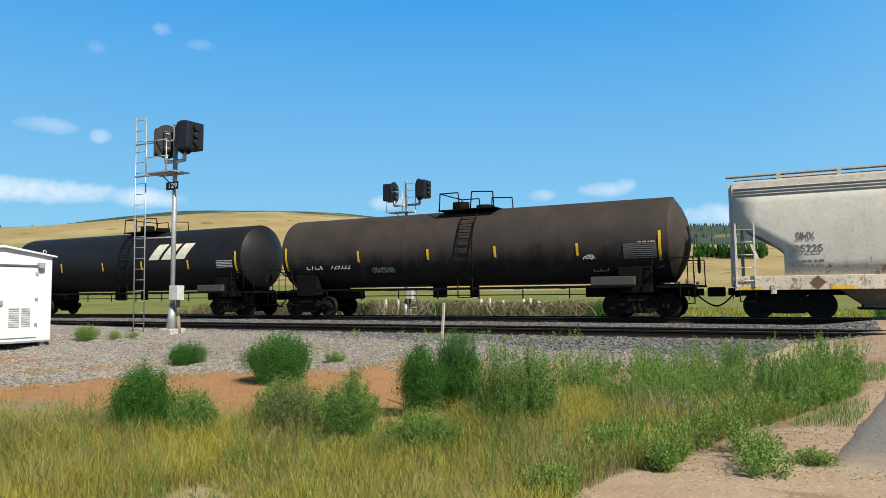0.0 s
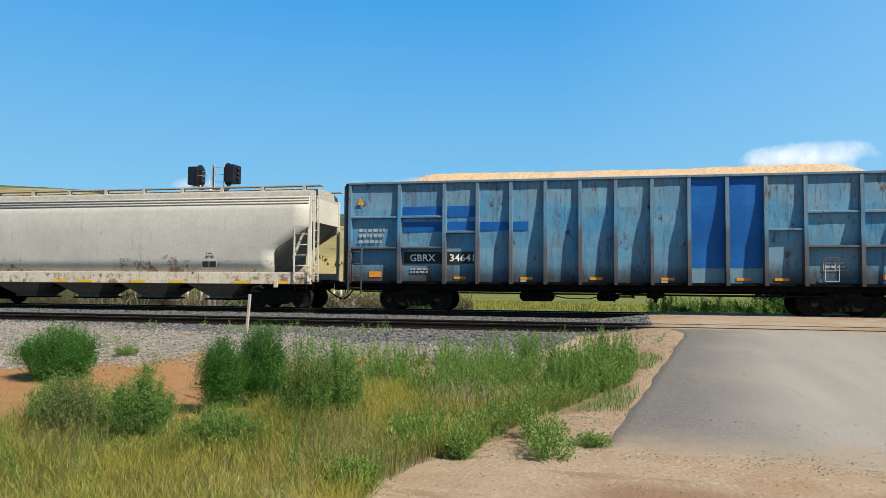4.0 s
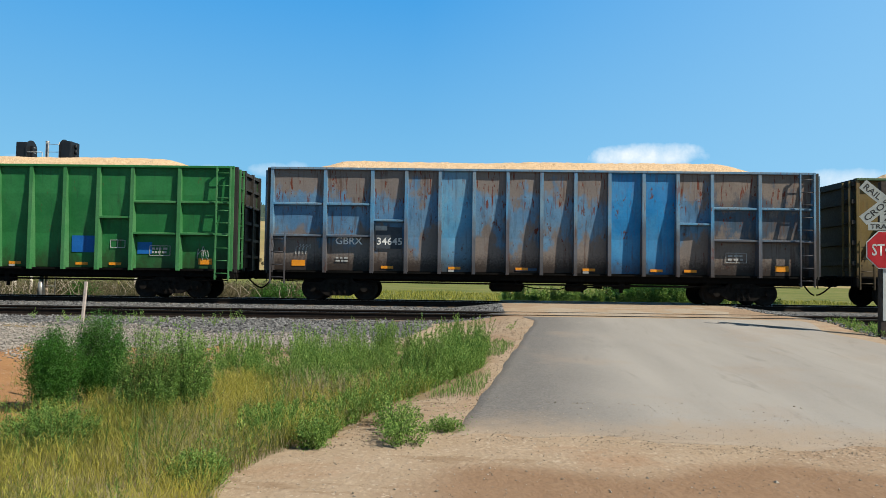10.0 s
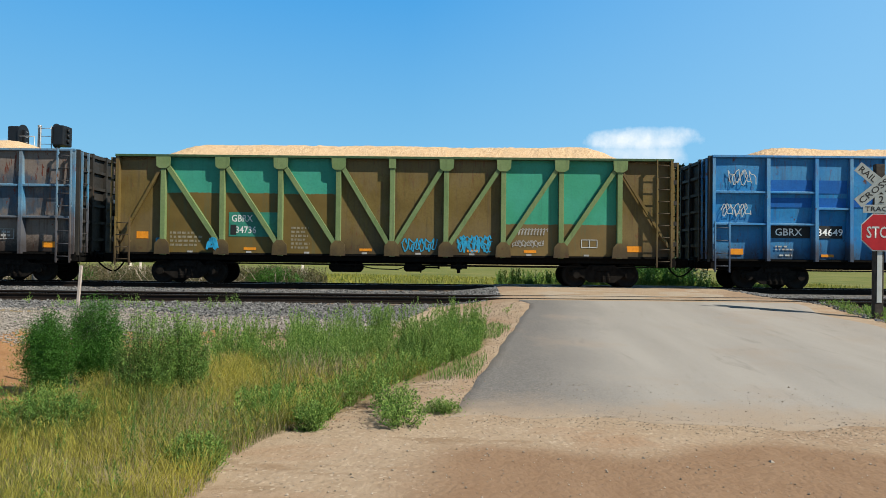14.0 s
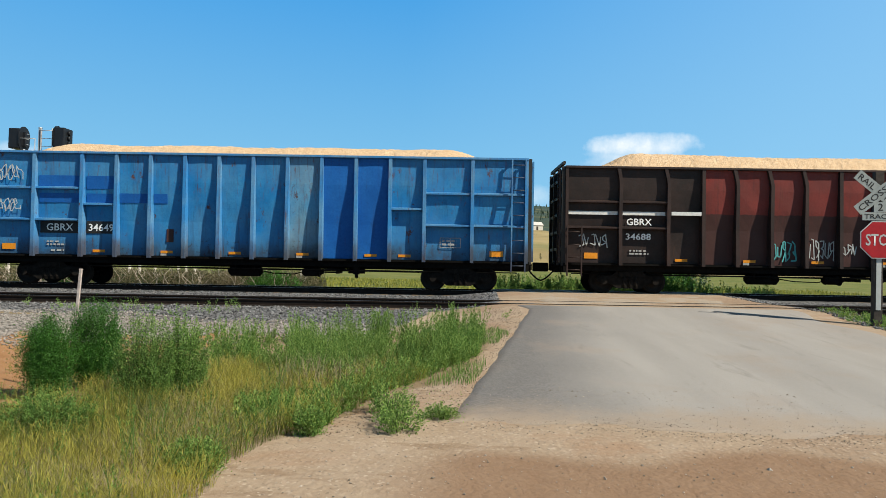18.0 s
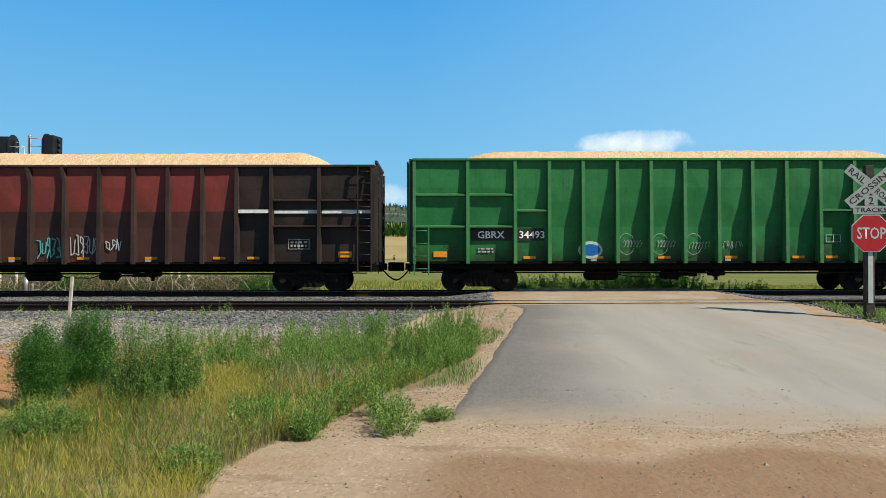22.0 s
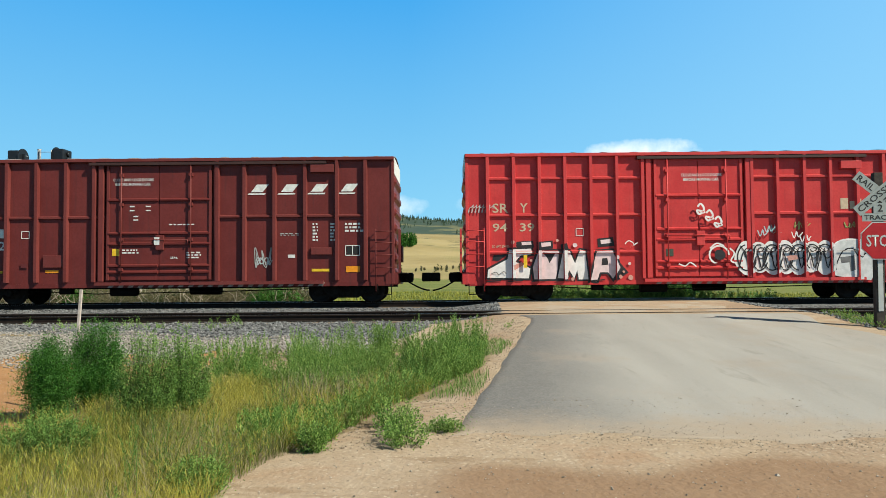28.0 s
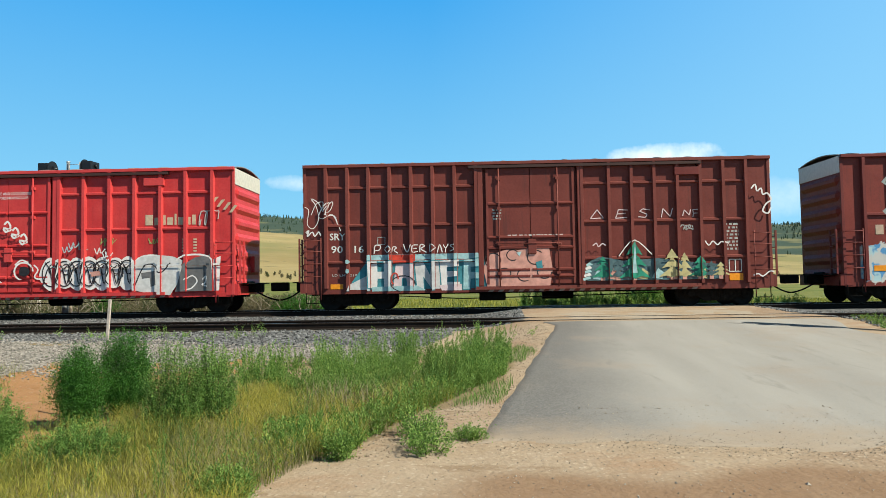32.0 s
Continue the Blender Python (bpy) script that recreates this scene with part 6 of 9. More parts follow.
    couplers(car, h, 1.16)
    trucks = [add_truck(car, s * (h - 1.72)) for s in (-1, 1)]
    CARS.append((car, mid, trucks))
    if details:
        details(car, h, px, d0, d1)
    return car


YF = -1.427      # writing lies on the side sheet


def wordmark(car, x, z, pitch, w, hgt, slant, material, n=4, bar=True, y=YF):
    """A row of slanted plain shapes in place of a maker's mark."""
    for k in range(n):
        a = x + pitch * k
        b = Build().slab([(a, z), (a + w, z), (a + w + slant, z + hgt), (a + slant, z + hgt)], y - 0.004, y)
        if bar:
            b.slab([(a - 0.12, z - 0.09), (a + w + 0.06, z - 0.09), (a + w + 0.10, z - 0.04), (a - 0.08, z - 0.04)], y - 0.004, y)
        part("mark_shape", b, material, car)


def warning(car, d0, y):
    lettering("CLOSE AND LOCK DOORS", d0 + 0.18, y, 4.20, 0.10, car, WHITE, 1.38)
    lettering("BEFORE MOVING CAR", d0 + 0.26, y, 4.05, 0.10, car, WHITE, 1.2)


def bn_details(car, h, px, d0, d1):
    for k, x in enumerate((-h + 0.98, -h + 2.02)):
        for j in range(2):
            part("mark_shape", Build().slab([(x + 0.0 + 0.33 * j, 2.30), (x + 0.26 + 0.33 * j, 2.30), (x + 0.26 + 0.33 * j, 2.60), (x + 0.33 * j, 2.60)], YF - 0.004, YF), WHITE, car)
    lettering("729", -h + 0.90, YF, 1.88, 0.30, car, WHITE, 0.68)
    lettering("202", -h + 1.98, YF, 1.88, 0.30, car, WHITE, 0.68)
    lettering("LD LMT", -h + 1.05, YF, 1.55, 0.09, car, WHITE, 0.38)
    lettering("LT WT", -h + 1.05, YF, 1.40, 0.09, car, WHITE, 0.34)
    lettering("215200", -h + 2.08, YF, 1.55, 0.09, car, WHITE, 0.37)
    lettering("70800", -h + 2.12, YF, 1.40, 0.09, car, WHITE, 0.34)
    plate(car, -h + 1.02, -h + 1.44, 1.08, 1.27, YF, AMBER, "amber reflective panel")
    plate(car, -h + 1.97, -h + 2.58, 1.10, 1.18, YF, YELLOW, "yellow warning label", "warning_label")
    text_bars(car, -h + 1.0, -h + 1.5, 4.42, 4.62, YF, WHITE, 3, 3)
    text_bars(car, -h + 0.95, -h + 1.55, 0.86, 1.05, YF, WHITE, 2, 4, 0.6)
    frame_outline(car, -h + 3.22, -h + 3.48, 2.28, 2.52, YF, WHITE, 0.02, bars=1)
    plate(car, -h + 3.22, -h + 3.46, 1.28, 1.42, YF - 0.03, plain("red_vent", (0.12, 0.02, 0.02), 0.6), "", "route_card_board")
    part("placard_board", Build().box(-h + 4.0, -h + 4.72, -1.50, -1.42, 1.28, 1.70, 0.01), MAROON_POST, car)
    part("placard_board", Build().box(-h + 13.1, -h + 13.8, -1.50, -1.42, 1.65, 1.90, 0.01), MAROON_POST, car)
    part("upper_step", Build().box(-h + 13.1, -h + 13.9, -1.58, -1.42, 4.45, 4.72, 0.01), MAROON_POST, car)
    plate(car, -h + 4.05, -h + 4.5, 1.10, 1.20, YF, AMBER)
    warning(car, d0, -1.48)
    wordmark(car, -h + 11.05, 3.80, 1.02, 0.40, 0.26, 0.20, WHITE)
    for k, (x, z) in enumerate(((0.75, 3.32), (1.30, 3.32), (0.75, 3.18), (1.30, 3.18), (0.88, 2.98), (0.88, 2.86))):
        plate(car, d0 + x, d0 + x + 0.16, z, z + 0.04, -1.478, WHITE, "", "small_lettering")
    plate(car, d0 + 0.16, d0 + 0.40, 1.66, 1.90, -1.48, YELLOW, "yellow square label", "warning_label")
    text_bars(car, d0 + 0.5, d0 + 1.1, 1.72, 1.9, -1.48, WHITE, 2, 8, 0.7)
    plate(car, d0 + 1.62, d0 + 1.80, 2.02, 2.28, -1.565, WHITE, "", "label_plate")
    lettering("SEAL", d0 + 2.15, -1.482, 1.55, 0.07, car, WHITE, 0.25)
    text_bars(car, d0 + 2.7, d0 + 3.2, 1.55, 1.8, -1.48, WHITE, 3, 9, 0.7)
    text_bars(car, d0 + 2.1, d0 + 3.0, 2.68, 2.75, -1.48, WHITE, 1, 10, 0.9)
    for x in (13.15, 13.75):
        text_bars(car, -h + x, -h + x + 0.18, 2.10, 2.75, YF, WHITE, 6, int(x * 3), 0.9)
    text_bars(car, -h + 14.25, -h + 14.9, 2.4, 2.75, YF, WHITE, 3, 14, 0.7)
    text_bars(car, -h + 12.05, -h + 12.75, 2.3, 2.4, YF, GREY_LETTER, 2, 15, 0.9)
    plate(car, -h + 12.32, -h + 12.55, 1.55, 1.66, YF, WHITE, "", "label_plate")
    frame_outline(car, -h + 14.27, -h + 14.75, 1.62, 1.95, YF, WHITE, 0.025)
    plate(car, -h + 14.30, -h + 14.72, 1.65, 1.92, YF + 0.003, DARK_LETTER)
    plate(car, -h + 14.28, -h + 14.76, 1.05, 1.25, YF, AMBER, "amber reflective panel")
    plate(car, -h + 13.12, -h + 13.72, 1.08, 1.17, YF, YELLOW, "yellow warning label", "warning_label")
    squiggle(car, -h + 11.1, -h + 11.75, 1.2, 1.95, YF - 0.004, GREY_LETTER, 51, 0.03, "sprayed_scrawl")
    squiggle(car, -h + 11.2, -h + 11.8, 1.3, 1.6, YF - 0.006, SIGN_WHITE, 52, 0.03, "sprayed_scrawl")


class Spray:
    """Flat sprayed shapes that follow the steps of a boxcar's side; points in pixels traced to fit the camera's view,
    counted from the car's left end, unit metres wide and rise metres tall each.
    """

    def __init__(self, car, h, px, d0, d1, left, unit, rise, base, girt):
        self.car, self.left, self.unit, self.rise, self.base, self.h, self.layer = car, left, unit, rise, base, h, 0
        cuts = {-h, h, d0 - 0.12, d1 + 0.12}
        for v in px:
            cuts |= {v - 0.056, v + 0.056}
        self.strips = []
        line = sorted(cuts)
        for a, c in zip(line[:-1], line[1:]):
            m = (a + c) / 2
            y = -1.5565 if any(abs(m - v) < 0.056 for v in px) else -1.4815 if d0 - 0.12 < m < d1 + 0.12 else -1.4265
            if y == -1.4265:
                self.strips += [(a, c, 0.60, girt - 0.031, y), (a, c, girt - 0.031, girt + 0.031, -1.4895), (a, c, girt + 0.031, 9, y)]
            else:
                self.strips.append((a, c, 0.60, 9, y))

    def spot(self, p):
        return (-self.h + (p[0] - self.left) * self.unit, self.base - p[1] * self.rise)

    def fill(self, points, material, name="graffiti_shape", label=""):
        flat = [self.spot(p) for p in points]
        b = Build()
        self.layer += 1
        for tri in tessellate_polygon([[Vector((x, z, 0)) for x, z in flat]]):
            for x0, x1, z0, z1, y in self.strips:
                poly = [flat[i] for i in tri]
                for axis, lim, sign in ((0, x0, 1), (0, x1, -1), (1, z0, 1), (1, z1, -1)):
                    out = []
                    for p, q in zip(poly, poly[1:] + poly[:1]):
                        dp, dq = sign * (p[axis] - lim), sign * (q[axis] - lim)
                        if dp >= 0:
                            out.append(p)
                        if dp * dq < 0:
                            f = dp / (dp - dq)
                            out.append((p[0] + f * (q[0] - p[0]), p[1] + f * (q[1] - p[1])))
                    poly = out
                    if len(poly) < 3:
                        break
                if len(poly) >= 3:
                    b.add([(x, y - 0.0012 * self.layer, z) for x, z in poly], [tuple(range(len(poly)))])
        return part(name, b, material, self.car, label) if b.f else None

    def outlined(self, points, material, rim, ink, name="graffiti_letter", label=""):
        """A letter on a wider copy of itself in the outline's colour."""
        n = len(points)
        area = sum(points[i][0] * points[(i + 1) % n][1] - points[(i + 1) % n][0] * points[i][1] for i in range(n))
        wide = []
        for i in range(n):
            a, p, c = Vector(points[i - 1]), Vector(points[i]), Vector(points[(i + 1) % n])
            u, v = (p - a).normalized(), (c - p).normalized()
            nrm = Vector((u.y + v.y, -u.x - v.x))
            nrm = nrm.normalized() * rim * (1 if area > 0 else -1) / max(0.45, nrm.length / 2)
            wide.append(tuple(p + nrm))
        self.fill(wide, ink, "graffiti_outline")
        self.fill(points, material, name, label)

    def line(self, points, width, ink, name="graffiti_line"):
        """One running stroke, rounded through its points."""
        ends = [points[0]] + list(points) + [points[-1]]
        soft = []
        for i in range(1, len(ends) - 2):
            p0, p1, p2, p3 = (Vector(q) for q in ends[i - 1:i + 3])
            for k in range(4):
                u = k / 4
                soft.append(tuple(0.5 * (2 * p1 + (p2 - p0) * u + (2 * p0 - 5 * p1 + 4 * p2 - p3) * u * u + (3 * p1 - p0 - 3 * p2 + p3) * u ** 3)))
        points = soft + [points[-1]]
        lo, hi = [], []
        for i, p in enumerate(points):
            a, c = Vector(points[max(0, i - 1)]), Vector(points[min(len(points) - 1, i + 1)])
            d = (c - a).normalized() * width / 2
            lo.append((p[0] - d.y, p[1] + d.x))
            hi.append((p[0] + d.y, p[1] - d.x))
        self.fill(lo + hi[::-1], ink, name)

    def ring(self, cx, cy, rx, ry, width, ink, start=0.0, end=6.29):
        n = 18
        arc = [start + (end - start) * k / n for k in range(n + 1)]
        rim = [(cx + rx * math.cos(a), cy + ry * math.sin(a)) for a in arc]
        core = [(cx + (rx - width) * math.cos(a), cy + (ry - width) * math.sin(a)) for a in reversed(arc)]
        self.fill(rim + core, ink, "graffiti_line")

    def blob(self, cx, cy, rx, ry, material, seed=0):
        rnd = random.Random(seed)
        ph = rnd.uniform(0, 6)
        self.fill([(cx + rx * (1 + 0.07 * math.sin(3 * a + ph)) * math.cos(a), cy + ry * (1 + 0.07 * math.sin(2 * a + ph)) * math.sin(a)) for a in np.linspace(0, 6.03, 22)], material, "graffiti_shape")


INK = plain("black_spray", (0.022, 0.02, 0.024), 0.6, vary=0.3)
CHALK = plain("white_spray", (0.80, 0.76, 0.75), 0.6, vary=0.10, scale=5)
ROSE = plain("pale_pink_spray", (0.74, 0.58, 0.60), 0.6, vary=0.12, scale=5)
SILVER = plain("silver_spray", (0.62, 0.61, 0.61), 0.5, vary=0.14, scale=5)
ASH = plain("dark_grey_spray", (0.15, 0.145, 0.15), 0.6, vary=0.2, scale=5)
PALE_TEAL = plain("pale_teal_spray", (0.36, 0.55, 0.58), 0.6, vary=0.2, scale=4)
DEEP_TEAL = plain("deep_teal_spray", (0.055, 0.24, 0.29), 0.6, vary=0.25, scale=4)
SALMON = plain("salmon_spray", (0.60, 0.30, 0.25), 0.6, vary=0.2, scale=4)
SCARLET = plain("scarlet_spray", (0.62, 0.06, 0.035), 0.6, vary=0.2)
PINE_GREEN = plain("pine_green_spray", (0.03, 0.26, 0.17), 0.6, vary=0.3, scale=4)
PINE_DARK = plain("slate_green_spray", (0.07, 0.13, 0.15), 0.6, vary=0.3, scale=4)
PINE_TAN = plain("straw_spray", (0.50, 0.44, 0.22), 0.6, vary=0.2, scale=4)


def red_graffiti(car, h, px, d0, d1):
    sp = Spray(car, h, px, d0, d1, 40, 0.00852, 0.00839, 5.354, 1.67)
    # four block letters with dark backs
    for pts in ([(240, 396), (308, 392), (312, 420), (240, 424)], [(322, 398), (386, 392), (388, 424), (322, 430)], [(564, 386), (626, 380), (632, 416), (566, 420)], [(150, 450), (206, 446), (170, 474), (146, 470)], [(640, 468), (686, 524), (628, 562), (616, 540)], [(418, 408), (440, 404), (452, 430), (420, 440)]):
        sp.fill(pts, INK, "graffiti_shadow")
    sp.fill([(262, 398), (300, 396), (302, 408), (264, 410)], ROSE)
    sp.fill([(338, 402), (378, 398), (380, 414), (340, 418)], ROSE)
    sp.fill([(576, 392), (616, 388), (620, 404), (578, 408)], ROSE)
    sp.outlined([(124, 540), (128, 508), (206, 466), (213, 428), (300, 424), (304, 446), (258, 452), (236, 476), (296, 504), (290, 544)], CHALK, 8, INK)
    sp.fill([(228, 492), (262, 478), (270, 490), (232, 512)], SALMON)
    sp.outlined([(312, 548), (306, 500), (330, 432), (410, 436), (402, 548)], ROSE, 8, INK)
    sp.fill([(346, 440), (396, 444), (372, 484), (366, 466)], INK)
    sp.outlined([(404, 544), (428, 432), (452, 434), (474, 486), (494, 430), (514, 434), (526, 550), (488, 550), (482, 512), (470, 546), (450, 512), (440, 546)], CHALK, 7, INK)
    sp.outlined([(532, 556), (560, 438), (622, 434), (650, 504), (624, 548), (604, 522), (572, 522), (560, 558)], ROSE, 8, INK)
    sp.fill([(582, 466), (602, 464), (606, 492), (578, 494)], INK)
    for k, (cx, cy, r) in enumerate(((640, 462, 7), (652, 540, 9), (694, 544, 10), (474, 412, 9), (226, 398, 7), (300, 472, 6), (690, 488, 6), (666, 520, 5), (404, 392, 6), (436, 540, 10), (464, 548, 7))):
        sp.blob(cx, cy, r, r, SALMON if k % 3 else ROSE, k)
    for x in (120, 205, 300, 395, 530):
        sp.line([(x, 556), (x + 60, 552)], 5, INK)
    sp.line([(140, 525), (160, 518), (170, 528), (190, 516), (200, 526)], 3, ASH)
    # looping white throw-up
    rnd = random.Random(5)
    for k in range(7):
        sp.blob(1150 + 52 * k, 470 - 3 * (k % 2), 46, 66, CHALK, 20 + k)
    for k in range(7):
        cx = 1150 + 52 * k
        sp.ring(cx, 468, 38, 54, 5, INK, 0.4 * k, 4.6 + 0.4 * k)
        sp.ring(cx + 8, 450, 18, 24, 4, INK, 0.9 * k, 5.0 + 0.9 * k)
        sp.line([(cx - 34, 520 - 9 * (k % 3)), (cx - 8, 440 + 12 * (k % 2)), (cx + 10, 512), (cx + 30, 430)], 5, INK)
        sp.line([(cx - 24, 420), (cx, 446), (cx + 24, 418 + 8 * (k % 2))], 4, INK)
    sp.fill([(1310, 462), (1350, 458), (1354, 476), (1316, 482)], SALMON)
    # silver and dark grey letters
    sp.ring(1560, 430, 68, 36, 7, CHALK, 3.1, 6.3)
    sp.fill([(1490, 540), (1486, 430), (1520, 404), (1600, 398), (1650, 404), (1690, 420), (1680, 500), (1640, 562), (1560, 556)], SILVER, "graffiti_letter")
    sp.fill([(1520, 470), (1576, 462), (1580, 520), (1560, 528), (1556, 490), (1524, 494)], ASH)
    sp.line([(1496, 520), (1530, 446), (1570, 436), (1600, 470), (1640, 430)], 5, INK)
    sp.fill([(1660, 548), (1690, 440), (1740, 410), (1806, 398), (1816, 470), (1818, 546)], ASH, "graffiti_letter")
    sp.ring(1740, 424, 78, 30, 7, CHALK, 3.2, 6.3)
    sp.line([(1700, 500), (1730, 484), (1750, 506), (1728, 534), (1706, 540)], 5, CHALK)
    sp.line([(1772, 500), (1786, 486), (1784, 512), (1770, 520), (1790, 528)], 5, CHALK)
    sp.fill([(1812, 420), (1846, 405), (1840, 545), (1820, 548)], CHALK)
    # face on the door, small scrawls
    sp.ring(1040, 456, 42, 40, 7, CHALK)
    sp.blob(1042, 456, 22, 22, INK, 3)
    sp.line([(1004, 430), (1030, 410), (1060, 420)], 6, CHALK)
    sp.line([(1082, 430), (1100, 450), (1086, 480), (1110, 490)], 6, CHALK)
    sp.line([(880, 490), (905, 500), (925, 486), (950, 502)], 5, CHALK)
    for k in range(3):
        x, y = 958 + 34 * k, 262 + 26 * k
        sp.line([(x, y), (x + 14, y - 12), (x + 26, y + 10), (x + 8, y + 30), (x - 2, y + 14), (x + 30, y + 22)], 8, CHALK)
    for k, (x, y) in enumerate(((1196, 368), (1222, 352), (1330, 376), (1362, 392))):
        sp.line([(x, y - 10), (x + 10, y + 14), (x + 20, y - 12), (x + 26, y + 10), (x + 44, y - 8)], 4, PALE_TEAL if k < 2 else CHALK)
    sp.line([(670, 410), (686, 396), (706, 410), (690, 424), (720, 404)], 4, CHALK)


def brown_graffiti(car, h, px, d0, d1):
    sp = Spray(car, h, px, d0, d1, 143, 0.00847, 0.00838, 5.499, 1.66)
    sp.fill([(318, 576), (340, 536), (402, 452), (404, 430), (860, 428), (884, 500), (880, 578)], DEEP_TEAL)
    sp.fill([(400, 430), (852, 428), (852, 454), (400, 458)], PALE_TEAL)
    sp.fill([(318, 574), (330, 548), (404, 512), (412, 574)], SILVER)
    sp.fill([(490, 430), (594, 430), (594, 466), (490, 468)], SCARLET)
    for pts, m in (([(402, 456), (440, 456), (442, 498), (468, 498), (468, 456), (500, 456), (500, 560), (468, 560), (468, 526), (442, 526), (440, 564), (406, 564)], CHALK),
                   ([(506, 562), (516, 470), (586, 468), (592, 560), (562, 560), (558, 526), (540, 526), (538, 562)], ROSE),
                   ([(602, 574), (592, 462), (626, 460), (654, 516), (660, 458), (690, 458), (694, 570), (662, 574), (626, 520), (628, 574)], SILVER),
                   ([(700, 562), (692, 458), (770, 454), (770, 480), (722, 484), (722, 500), (764, 500), (764, 520), (722, 524), (722, 544), (772, 544), (772, 566)], CHALK),
                   ([(786, 574), (790, 456), (860, 450), (858, 480), (816, 484), (816, 504), (850, 508), (848, 530), (816, 532), (812, 574)], PALE_TEAL)):
        sp.outlined(pts, m, 4, DEEP_TEAL)
    sp.fill([(420, 560), (600, 556), (640, 576), (420, 578)], PALE_TEAL)
    sp.fill([(690, 556), (780, 552), (780, 578), (700, 578)], ROSE)
    sp.ring(545, 548, 50, 34, 4, INK)
    sp.ring(512, 528, 16, 26, 5, SCARLET)
    sp.blob(322, 456, 9, 9, PALE_TEAL, 1)
    sp.blob(322, 494, 9, 9, PALE_TEAL, 2)
    # rosy piece across the doors
    sp.fill([(884, 574), (866, 490), (896, 436), (960, 418), (1010, 420), (1060, 410), (1130, 414), (1142, 500), (1130, 576)], SALMON)
    for cx, cy, r in ((905, 460, 34), (985, 440, 26), (1075, 450, 34), (1030, 520, 30), (950, 515, 28), (1110, 510, 30)):
        sp.ring(cx, cy, r, r * 0.9, 4, INK, cx % 3, 4.6 + cx % 3)
    sp.fill([(1000, 430), (1020, 426), (1012, 446)], PALE_TEAL)
    sp.fill([(1076, 470), (1100, 462), (1104, 500), (1082, 506)], DEEP_TEAL)
    # handwritten lines and the looping sketch at the end
    for pts in ([(430, 424), (434, 392), (456, 394), (450, 410), (434, 412)], [(474, 404), (486, 394), (496, 408), (482, 420), (472, 408)], [(500, 422), (506, 398), (520, 402), (510, 412), (526, 424)],
                [(548, 388), (562, 420), (578, 390)], [(606, 392), (586, 394), (584, 420), (606, 418)], [(586, 406), (602, 406)], [(614, 422), (616, 392), (634, 396), (618, 408), (640, 422)],
                [(654, 422), (656, 390), (676, 404), (656, 420)], [(684, 424), (694, 392), (704, 424)], [(708, 392), (718, 406), (728, 390)], [(718, 406), (716, 424)], [(752, 392), (736, 396), (750, 410), (734, 420)]):
        sp.line(pts, 4, CHALK)
    sp.line([(150, 230), (166, 244), (160, 300), (184, 318), (206, 280), (196, 226), (176, 196), (206, 214), (222, 250)], 3, CHALK)
    sp.line([(176, 262), (198, 216), (226, 214), (206, 268), (230, 278), (262, 262), (296, 330)], 3, CHALK)
    sp.line([(222, 250), (262, 208), (256, 240), (232, 262)], 3, CHALK)
    sp.line([(216, 240), (250, 212), (236, 262), (270, 268), (282, 300)], 4, CHALK)
    sp.line([(148, 340), (166, 326), (160, 350), (180, 332), (190, 350), (206, 332), (214, 348)], 5, CHALK)
    # pines along the sill
    def pine(cx, top, w, m, trunk):
        sp.fill([(cx - 8, 548), (cx - 8, 500), (cx + 8, 500), (cx + 8, 548)], trunk)
        step = (530 - top) / 3
        for k in range(3):
            y0 = top + step * k
            ww = w * (0.5 + 0.25 * k)
            sp.fill([(cx, y0), (cx + ww, y0 + step * 1.25), (cx + ww * 0.4, y0 + step * 1.05), (cx, y0 + step * 1.3), (cx - ww * 0.4, y0 + step * 1.05), (cx - ww, y0 + step * 1.25)], m)
    sp.fill([(1275, 548), (1290, 470), (1330, 452), (1420, 470), (1560, 462), (1700, 480), (1812, 490), (1816, 548)], PINE_DARK)
    for k in range(9):
        x = 1300 + 58 * k
        sp.fill([(x, 540), (x + 22, 500), (x + 50, 520), (x + 40, 546)], (PALE_TEAL, SALMON, ASH, PINE_TAN)[k % 4])
    pine(1340, 450, 46, PINE_GREEN, SALMON)
    pine(1400, 462, 36, PINE_DARK, SALMON)
    pine(1465, 392, 66, PINE_GREEN, SALMON)
    sp.fill([(1465, 396), (1452, 520), (1476, 520)], PALE_TEAL)
    sp.line([(1404, 452), (1465, 388), (1534, 446)], 4, CHALK)
    pine(1612, 424, 56, PINE_TAN, SALMON)
    pine(1660, 440, 40, PINE_TAN, SALMON)
    pine(1720, 456, 48, PINE_GREEN, SALMON)
    pine(1764, 476, 34, PINE_DARK, SALMON)
    pine(1800, 480, 36, PINE_TAN, SALMON)
    for k in range(5):
        sp.fill([(1260 + 4 * k, 548 - 14 * k), (1292 + 2 * k, 540 - 14 * k), (1288, 530 - 14 * k), (1258 + 4 * k, 538 - 14 * k)], (PALE_TEAL, CHALK)[k % 2])
    sp.line([(1302, 408), (1316, 398), (1324, 412), (1340, 400), (1352, 408)], 4, ROSE)
    sp.line([(1742, 396), (1756, 414), (1772, 398), (1790, 412), (1806, 400), (1828, 408)], 5, CHALK)
    sp.line([(1928, 190), (1944, 174), (1950, 200), (1966, 190), (1972, 214), (1990, 210), (2004, 236), (1984, 252), (1970, 280), (1990, 290), (2002, 268)], 6, CHALK)
    sp.line([(1926, 536), (1944, 530), (1962, 540), (1990, 520), (2010, 526)], 5, CHALK)


